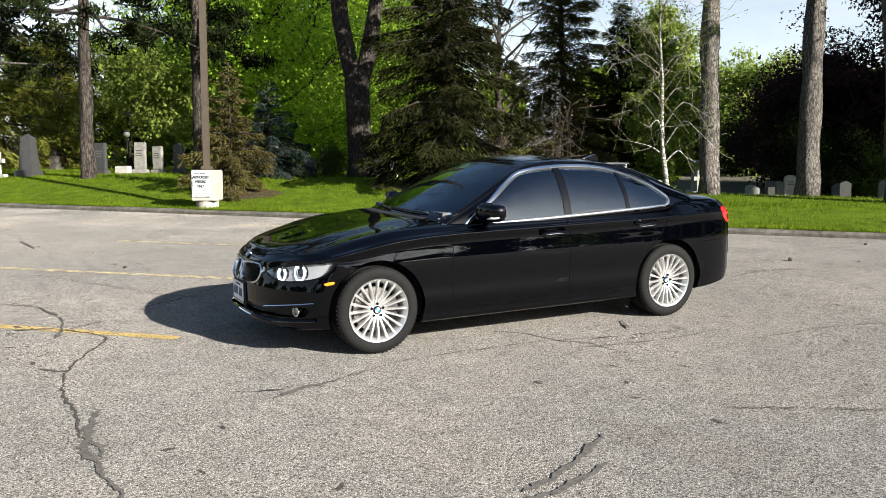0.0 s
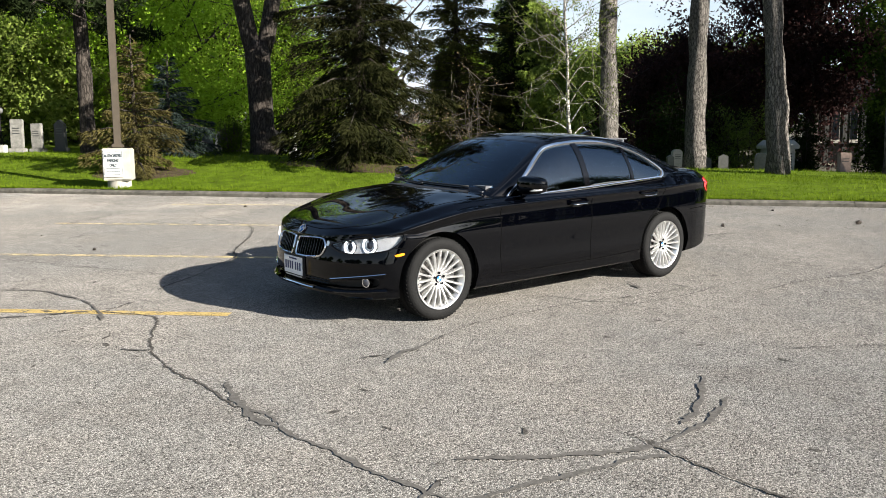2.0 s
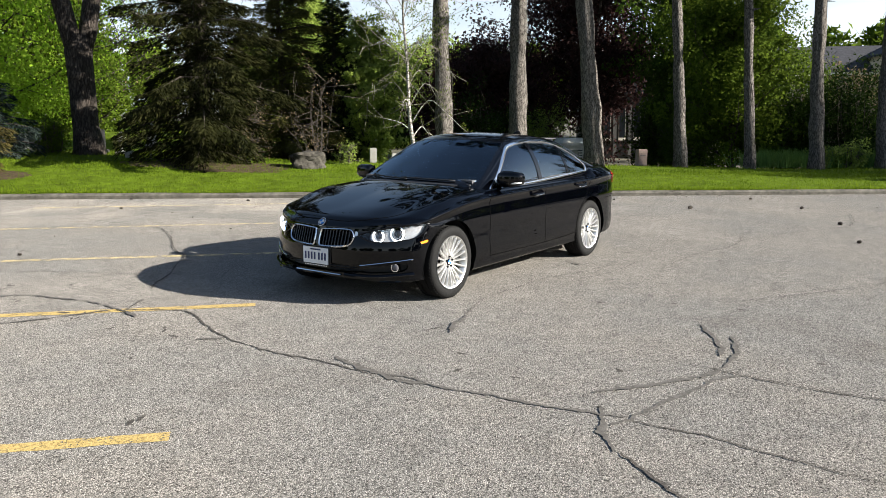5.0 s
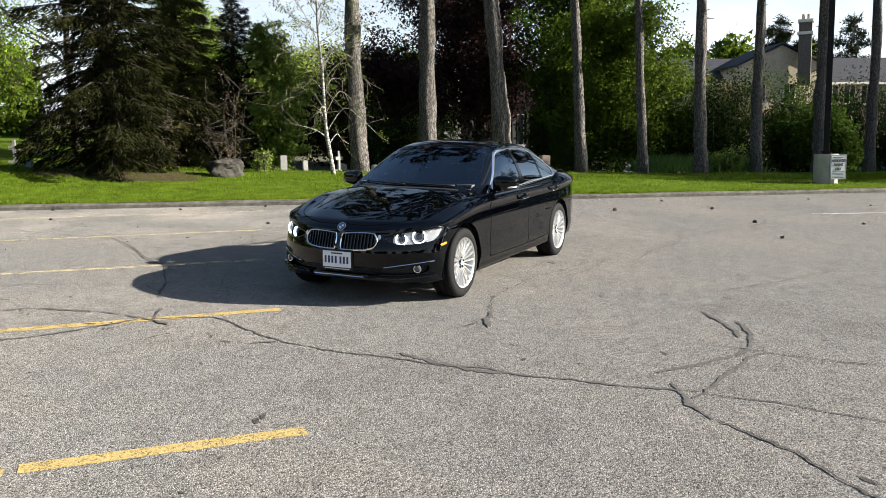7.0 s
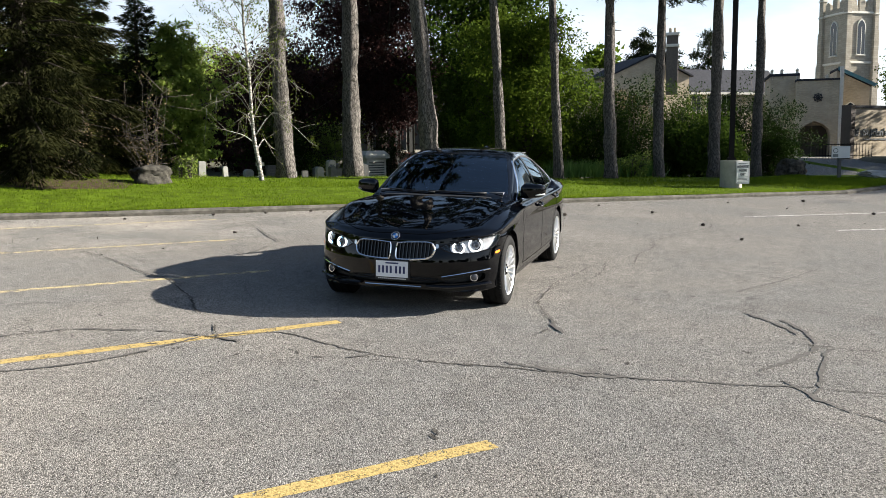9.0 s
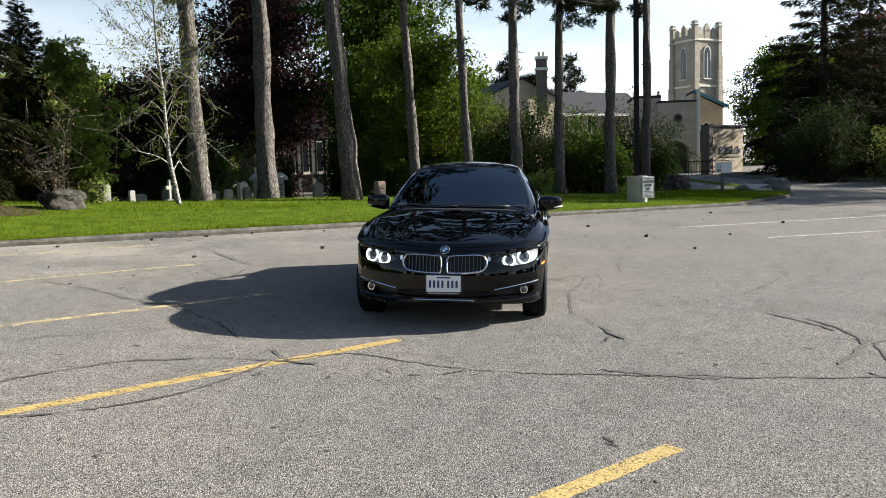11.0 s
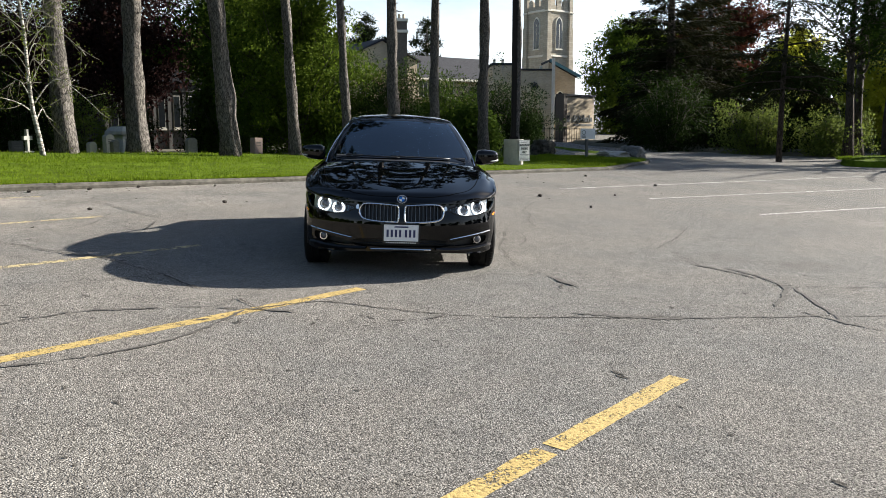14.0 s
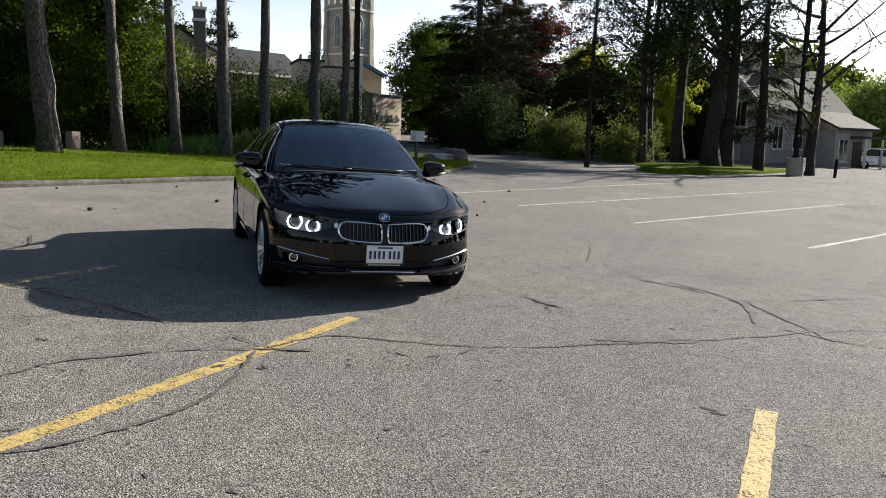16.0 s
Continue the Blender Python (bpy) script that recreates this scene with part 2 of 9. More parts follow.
def masonry_mat(name, stone, joint, bw=0.22, bh=0.075):
    """Far brick or coursed stone, in the plane of the wall's own x and z or y and z."""
    m, n, l, b = base_mat(name, 0.9, 0.0, 0.2)
    co = n.new("ShaderNodeTexCoord")
    sp = n.new("ShaderNodeSeparateXYZ")
    l.new(co.outputs["Object"], sp.inputs["Vector"])
    ad = n.new("ShaderNodeMath")
    ad.operation = "ADD"
    l.new(sp.outputs["X"], ad.inputs[0])
    l.new(sp.outputs["Y"], ad.inputs[1])
    cb = n.new("ShaderNodeCombineXYZ")
    l.new(ad.outputs["Value"], cb.inputs["X"])
    l.new(sp.outputs["Z"], cb.inputs["Y"])
    br = node(n, "ShaderNodeTexBrick", Scale=1.0, Mortar_Size=0.012, Brick_Width=bw, Row_Height=bh)
    br.inputs["Color1"].default_value = (*stone, 1)
    br.inputs["Color2"].default_value = (*[c * 0.78 for c in stone], 1)
    br.inputs["Mortar"].default_value = (*joint, 1)
    l.new(cb.outputs["Vector"], br.inputs["Vector"])
    no = node(n, "ShaderNodeTexNoise", Scale=0.9, Detail=7.0, Roughness=0.65)
    l.new(co.outputs["Object"], no.inputs["Vector"])
    r = ramp(n, [(0.3, (0.75, 0.74, 0.72)), (0.7, (1.12, 1.1, 1.08))])
    l.new(no.outputs["Fac"], r.inputs["Fac"])
    mx = n.new("ShaderNodeMix")
    mx.data_type, mx.blend_type = "RGBA", "MULTIPLY"
    mx.inputs["Factor"].default_value = 1.0
    l.new(br.outputs["Color"], mx.inputs[6])
    l.new(r.outputs["Color"], mx.inputs[7])
    l.new(mx.outputs[2], b.inputs["Base Color"])
    return m


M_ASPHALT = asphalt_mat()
M_TAR = plain("crack_sealer", (0.088, 0.083, 0.076), 0.9, 0.0, 0.1, vary=0.35, scale=30, bump=0.15, bscale=60)
M_CRACK = plain("open_crack_dirt", (0.062, 0.057, 0.051), 0.95, 0.0, 0.1, vary=0.5, scale=40, bump=0.6, bscale=60)
M_YELLOW = paint_line_mat("yellow_line_paint", (0.46, 0.338, 0.125), 0.41)
M_PALE_YELLOW = paint_line_mat("faded_line_paint", (0.55, 0.45, 0.24), 0.50)
M_WHITE_LINE = paint_line_mat("white_line_paint", (0.58, 0.56, 0.52), 0.47)
M_KERB = plain("kerb_concrete", (0.088, 0.082, 0.069), 0.95, 0.0, 0.15, vary=0.5, scale=6, bump=0.9, bscale=30)
M_CONCRETE = plain("pale_concrete", (0.29, 0.275, 0.235), 0.9, vary=0.2, scale=4, bump=0.35, bscale=50)
M_GRASS = leaf_mat("grass", (0.050, 0.088, 0.004), (0.145, 0.205, 0.016), 0.42)
M_SOIL = plain("turf_soil", (0.060, 0.092, 0.006), 1.0, 0.0, 0.05, vary=0.5, scale=3.0, bump=0.8, bscale=25)
M_WOODSOIL = plain("leaf_litter", (0.055, 0.050, 0.028), 1.0, vary=0.5, scale=2.0, bump=0.8, bscale=20)
M_PINEBARK = bark_mat("pine_bark", (0.038, 0.034, 0.030), (0.190, 0.172, 0.154), 20.0, 0.30, 0.03)
M_DARKBARK = bark_mat("dark_bark", (0.022, 0.018, 0.015), (0.082, 0.069, 0.058), 18.0, 0.22, 0.04)
M_BIRCHBARK = bark_mat("birch_bark", (0.10, 0.09, 0.075), (0.40, 0.385, 0.35), 5.0, 2.5, 0.01)
# young bark higher up the birch is still brown-grey
bn, bl = M_BIRCHBARK.node_tree.nodes, M_BIRCHBARK.node_tree.links
bco, bsp, bmx = bn.new("ShaderNodeTexCoord"), bn.new("ShaderNodeSeparateXYZ"), bn.new("ShaderNodeMix")
bmr = node(bn, "ShaderNodeMapRange", From_Min=2.6, From_Max=5.0)
bmx.data_type = "RGBA"
bl.new(bco.outputs["Object"], bsp.inputs["Vector"])
bl.new(bsp.outputs["Z"], bmr.inputs["Value"])
bl.new(bmr.outputs["Result"], bmx.inputs["Factor"])
bl.new(bn["Principled BSDF"].inputs["Base Color"].links[0].from_socket, bmx.inputs[6])
bmx.inputs[7].default_value = (0.10, 0.09, 0.075, 1)
bl.new(bmx.outputs[2], bn["Principled BSDF"].inputs["Base Color"])
M_TWIG = plain("twig", (0.050, 0.040, 0.032), 0.9, vary=0.3)
M_PALETWIG = plain("grey_birch_twig", (0.13, 0.115, 0.095), 0.8, vary=0.3)
L_MAPLE = leaf_mat("maple_leaf", (0.15, 0.275, 0.018), (0.38, 0.56, 0.055), 0.55)
L_GREEN = leaf_mat("green_leaf", (0.028, 0.050, 0.006), (0.115, 0.165, 0.018), 0.38)
L_DEEP = leaf_mat("deep_green_leaf", (0.016, 0.036, 0.006), (0.072, 0.112, 0.016), 0.4)
L_BIRCH = leaf_mat("birch_leaf", (0.035, 0.055, 0.010), (0.12, 0.15, 0.025), 0.4)
L_SPRUCE = leaf_mat("spruce_needle", (0.007, 0.014, 0.006), (0.028, 0.038, 0.013), 0.12)
L_OLIVE = leaf_mat("olive_needle", (0.030, 0.034, 0.010), (0.10, 0.095, 0.028), 0.2)
L_BROWN = leaf_mat("winter_brown_needle", (0.028, 0.027, 0.008), (0.105, 0.088, 0.032), 0.15)
L_HEMLOCK = leaf_mat("hemlock_needle", (0.006, 0.008, 0.003), (0.024, 0.025, 0.008), 0.12)
L_CEDAR = leaf_mat("cedar_spray", (0.065, 0.080, 0.010), (0.19, 0.19, 0.04), 0.3)
# green leaves darkened: the shade of the wood is put into this colour
L_WOOD = leaf_mat("wood_leaf_shade_in_colour", (0.006, 0.014, 0.003), (0.024, 0.044, 0.007), 0.25)
L_BLUE = leaf_mat("blue_spruce_needle", (0.010, 0.017, 0.014), (0.030, 0.042, 0.036), 0.12)
L_PINE = leaf_mat("pine_needle", (0.005, 0.009, 0.003), (0.018, 0.025, 0.009), 0.12)
L_COPPER = leaf_mat("copper_beech_leaf", (0.012, 0.009, 0.009), (0.058, 0.028, 0.026), 0.3)
L_YELLOW = leaf_mat("yellow_green_leaf", (0.26, 0.30, 0.02), (0.50, 0.48, 0.05), 0.5)
L_LIGHT = leaf_mat("pale_green_leaf", (0.11, 0.17, 0.03), (0.26, 0.32, 0.07), 0.45)
L_HEDGE = leaf_mat("olive_hedge_leaf", (0.045, 0.072, 0.014), (0.17, 0.205, 0.045), 0.4)
L_RED = leaf_mat("red_maple_leaf", (0.045, 0.014, 0.010), (0.11, 0.036, 0.018), 0.4)
L_DRY = leaf_mat("dry_leaf", (0.10, 0.07, 0.04), (0.24, 0.18, 0.11), 0.3)
L_IRIS = leaf_mat("sword_leaf", (0.05, 0.11, 0.03), (0.12, 0.20, 0.05), 0.35)


# ---- mesh helpers ----
def mesh_of(name, verts, faces, mats=(), smooth=False):
    me = bpy.data.meshes.new(name)
    me.from_pydata([tuple(v) for v in verts], [], faces)
    for m in mats:
        me.materials.append(m)
    if smooth:
        me.polygons.foreach_set("use_smooth", [True] * len(me.polygons))
    me.update()
    return me


def part(name, bm, material, parent=None, label="", smooth=False):
    """Links a bmesh as one mesh object under a thing or a part."""
    me = bpy.data.meshes.new(name)
    bmesh.ops.recalc_face_normals(bm, faces=bm.faces)
    bm.to_mesh(me)
    bm.free()
    me.materials.append(material)
    if smooth:
        me.polygons.foreach_set("use_smooth", [True] * len(me.polygons))
        me.set_sharp_from_angle(angle=radians(40))
    ob = new(name, me)
    if parent is not None:
        ob.parent = parent
    if label:
        ob["label"] = label
    return ob


def part_me(name, me, parent=None, label=""):
    ob = new(name, me)
    if parent is not None:
        ob.parent = parent
    if label:
        ob["label"] = label
    return ob


# plumb line: the lot falls a little towards the road, so what stands upright leans 2 degrees against it
PLUMB = Vector((0, 0, 1)).rotation_difference(Vector((0.017, 0.034, 1.0))).to_matrix().to_4x4()


def thing(name, label, category, m=None, group="", kind=""):
    ob = new(name)
    ob.empty_display_size = 0.2
    if m is not None:
        ob.matrix_basis = Matrix.Translation(m.translation) @ PLUMB @ m.to_3x3().to_4x4()
    return tagged(ob, label, category, group, kind)


def box(bm, x0, x1, y0, y1, z0, z1, bevel=0.0):
    r = bmesh.ops.create_cube(bm, size=1.0)
    vs = r["verts"]
    for v in vs:
        v.co = Vector((x0 if v.co.x < 0 else x1, y0 if v.co.y < 0 else y1, z0 if v.co.z < 0 else z1))
    if bevel:
        es = {e for v in vs for e in v.link_edges}
        bmesh.ops.bevel(bm, geom=list(es), offset=bevel, segments=2, affect="EDGES", clamp_overlap=True)
    return vs


def cyl(bm, r0, r1, z0, z1, n=20, cx=0.0, cy=0.0):
    return bmesh.ops.create_cone(bm, cap_ends=True, segments=n, radius1=r0, radius2=r1, depth=z1 - z0, matrix=Matrix.Translation((cx, cy, (z0 + z1) / 2)))["verts"]


def prism(bm, outline, axis, a0, a1):
    """A prism from an outline of 2D points: axis 'x' takes (y, z), 'y' takes (x, z), 'z' takes (x, y)."""
    def at(p, a):
        return {"x": (a, p[0], p[1]), "y": (p[0], a, p[1]), "z": (p[0], p[1], a)}[axis]
    lo = [bm.verts.new(at(p, a0)) for p in outline]
    hi = [bm.verts.new(at(p, a1)) for p in outline]
    bm.faces.new(lo)
    bm.faces.new(hi[::-1])
    k = len(outline)
    for i in range(k):
        bm.faces.new((lo[i], hi[i], hi[(i + 1) % k], lo[(i + 1) % k]))


class Geo:
    """Collects tubes into one mesh."""
    def __init__(self):
        self.v, self.f = [], []

    def tube(self, pts, radii, n=7, rough=0.0, rng=random):
        start = len(self.v)
        for i, p in enumerate(pts):
            d = (Vector(pts[min(i + 1, len(pts) - 1)]) - Vector(pts[max(i - 1, 0)]))
            d = d.normalized() if d.length > 1e-6 else Vector((0, 0, 1))
            a = d.cross(Vector((0.31, 0.95, 0.05)))
            a = a.normalized() if a.length > 1e-3 else Vector((1, 0, 0))
            b = d.cross(a)
            for k in range(n):
                w = 2 * math.pi * k / n
                r = radii[i] * (1 + (rough * (noise.noise(Vector((p[0] * 3 + math.cos(w) * 1.5, p[1] * 3 + math.sin(w) * 1.5, p[2] * 1.2))) if rough else 0)))
                self.v.append(tuple(Vector(p) + (a * math.cos(w) + b * math.sin(w)) * r))
        for i in range(len(pts) - 1):
            for k in range(n):
                q, s = start + i * n, start + (i + 1) * n
                self.f.append((q + k, q + (k + 1) % n, s + (k + 1) % n, s + k))
        self.f.append(tuple(start + k for k in reversed(range(n))))
        self.f.append(tuple(start + (len(pts) - 1) * n + k for k in range(n)))

    def mesh(self, name, material):
        return mesh_of(name, self.v, self.f, [material], True)


def quads_mesh(name, co, material):
    """A mesh of loose faces, co with shape (faces, corners, 3)."""
    k, q = co.shape[:2]
    me = bpy.data.meshes.new(name)
    me.vertices.add(q * k)
    me.vertices.foreach_set("co", np.ascontiguousarray(co, dtype=np.float32).ravel())
    me.loops.add(q * k)
    me.loops.foreach_set("vertex_index", np.arange(q * k, dtype=np.int32))
    me.polygons.add(k)
    me.polygons.foreach_set("loop_start", np.arange(0, q * k, q, dtype=np.int32))
    me.materials.append(material)
    me.update(calc_edges=True)
    return me


def unit(a):
    return a / np.maximum(np.linalg.norm(a, axis=-1, keepdims=True), 1e-9)


def leaf_quads(rng, c, along, size, wide, up=0.5, out=None):
    """Pointed leaves at c along `along`, size long, wide across the base."""
    k = len(c)
    along = unit(along)
    nrm = unit(rng.normal(size=(k, 3)) + np.array([0, 0, up])) if out is None else unit(rng.normal(size=(k, 3)) * 0.42 + unit(out) + np.array([0, 0, up]))
    side = unit(np.cross(along, nrm))
    s = (size * rng.uniform(0.65, 1.3, (k, 1)))
    w = (wide * rng.uniform(0.7, 1.2, (k, 1)))
    return np.stack([c + side * w / 2, c + along * s, c - side * w / 2], axis=1)


def spline(ps, k):
    """Catmull-Rom through 3D points, k steps a span."""
    out = []
    for i in range(len(ps) - 1):
        p0, p1, p2, p3 = ps[max(i - 1, 0)], ps[i], ps[i + 1], ps[min(i + 2, len(ps) - 1)]
        for j in range(k):
            t = j / k
            out.append(0.5 * ((2 * p1) + (p2 - p0) * t + (2 * p0 - 5 * p1 + 4 * p2 - p3) * t * t + (3 * p1 - p0 - 3 * p2 + p3) * t ** 3))
    out.append(ps[-1])
    return out


# ---- ground ----
KERB_A, KERB_DIR, KERB_N = Vector((-4.0, 15.55)), Vector((0.672, -0.7405)), Vector((0.7405, 0.672))


def along_across(x, y):
    dx, dy = x - KERB_A.x, y - KERB_A.y
    return dx * KERB_DIR.x + dy * KERB_DIR.y, dx * KERB_N.x + dy * KERB_N.y


def smooth(t):
    t = min(1.0, max(0.0, t))
    return t * t * (3 - 2 * t)


def lawn_z(x, y):
    """Height of the turf: a low bank behind the kerb that falls away behind the pines."""
    s, d = along_across(x, y)
    amp = 0.45 - 0.27 * smooth((s - 4) / 13) - 0.16 * smooth((s - 17) / 11)
    fall = -min(1.0, 0.075 * max(0.0, d - 6)) * smooth((s - 7) / 7)
    return 0.100 + amp * smooth(d / 4.5) + fall + 0.03 * noise.noise(Vector((x * 0.5, y * 0.5, 0)))


def grid_mesh(name, xs, ys, zf, keep, material):
    idx, verts, faces = {}, [], []
    for i, x in enumerate(xs):
        for j, y in enumerate(ys):
            idx[i, j] = len(verts)
            verts.append((x, y, zf(x, y)))
    for i in range(len(xs) - 1):
        for j in range(len(ys) - 1):
            if keep((xs[i] + xs[i + 1]) / 2, (ys[j] + ys[j + 1]) / 2):
                faces.append((idx[i, j], idx[i + 1, j], idx[i + 1, j + 1], idx[i, j + 1]))
    return mesh_of(name, verts, faces, [material], True)


K0, K1, K2, K3 = (-26.0, 39.8), (12.6, -2.75), (16.3, -6.75), (21.7, -9.75)
KC = [Vector(k) for k in (K0, K1, K2, K3, (23.6, -10.4), (26.5, -10.9), (40.0, -9.5), (60.0, -8.5), (130.0, -9.0))]


def kerb_side(x, y):
    """Signed way behind the kerb line (positive on the lawn)."""
    best, sign = 1e9, 1
    p = Vector((x, y))
    for a, b in zip(KC, KC[1:]):
        ab = b - a
        t = max(0.0, min(1.0, (p - a).dot(ab) / ab.length_squared))
        c = a + ab * t
        dd = (p - c).length
        if dd < best - 1e-6:
            best, sign = dd, (1 if ab.x * (p.y - a.y) - ab.y * (p.x - a.x) > 0 else -1)
    return best * sign


LOT_X = [-70 + 5 * i for i in range(12)] + [-10 + 0.75 * i for i in range(54)] + [31 + 4 * i for i in range(24)]
LOT_Y = [-70 + 4 * i for i in range(14)] + [-13.5 + 0.75 * i for i in range(42)] + [19 + 4 * i for i in range(16)]
bm = bmesh.new()
bmesh.ops.create_circle(bm, cap_ends=True, segments=96, radius=2500)
bmesh.ops.translate(bm, verts=bm.verts, vec=(0, 0, -0.62))
tagged(part("ground", bm, M_WOODSOIL), "dark soil and litter under the trees out to the horizon", "ground", kind="structure")

# the lot: one paved sheet with slight hollows, sunk at its far edge under the verges
def lot_z(x, y):
    return 0.30 * smooth((x * 0.62 - y * 0.78 - 27) / 16) * smooth((-y - 12) / 8) + 0.34 * smooth((x * 0.62 - y * 0.78 - 43) / 10) * smooth((-y - 12) / 8) - 0.6 * smooth((kerb_side(x, y) - 0.85) / 0.5)


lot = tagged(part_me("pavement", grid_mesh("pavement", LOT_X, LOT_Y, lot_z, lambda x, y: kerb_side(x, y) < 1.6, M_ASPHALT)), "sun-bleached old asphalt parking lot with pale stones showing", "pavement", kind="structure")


def ribbon(name, pts, width, material, z=0.004, jitter=0.25, parent=None, step=0.05, ends=0.35, seed=0):
    """A strip that wanders along a chain of points on the ground, uneven in width."""
    rng = random.Random(seed)
    ps = [Vector(p) for p in pts]
    dense = []
    for i in range(len(ps) - 1):
        p0, p1, p2, p3 = ps[max(i - 1, 0)], ps[i], ps[i + 1], ps[min(i + 2, len(ps) - 1)]
        k = max(2, int((p2 - p1).length / step))
        for j in range(k):
            t = j / k
            dense.append(0.5 * ((2 * p1) + (p2 - p0) * t + (2 * p0 - 5 * p1 + 4 * p2 - p3) * t * t + (3 * p1 - p0 - 3 * p2 + p3) * t ** 3))
    dense.append(ps[-1])
    verts, faces, k = [], [], len(dense)
    for i, p in enumerate(dense):
        d = dense[min(i + 1, k - 1)] - dense[max(i - 1, 0)]
        d = d.normalized() if d.length > 1e-6 else Vector((1, 0))
        nn = Vector((-d.y, d.x))
        f = min(1.0, ends + min(i, k - 1 - i) / 8.0)
        wob = jitter * 0.45 * width * noise.noise(Vector((p.x * 5, p.y * 5, seed * 3.1))) + jitter * 0.024 * noise.noise(Vector((p.x * 14, p.y * 14, seed))) + (jitter * 0.022 * noise.noise(Vector((p.x * 37, p.y * 37, seed + 2.2))) if jitter > 0.5 else 0)
        wl_ = width * f * (0.5 + jitter * noise.noise(Vector((p.x * 7, p.y * 7, seed + 7.7))) + jitter * 0.6 * (rng.random() - 0.5))
        wr_ = width * f * (0.5 + jitter * noise.noise(Vector((p.x * 7, p.y * 7, seed - 5.3))) + jitter * 0.6 * (rng.random() - 0.5))
        for s in (max(0.002, wl_), -max(0.002, wr_)):
            q = p + nn * (wob + s)
            verts.append((q.x, q.y, z))
    for i in range(k - 1):
        faces.append((2 * i, 2 * i + 1, 2 * i + 3, 2 * i + 2))
    ob = part_me(name, mesh_of(name, verts, faces, [material]), parent)
    return ob


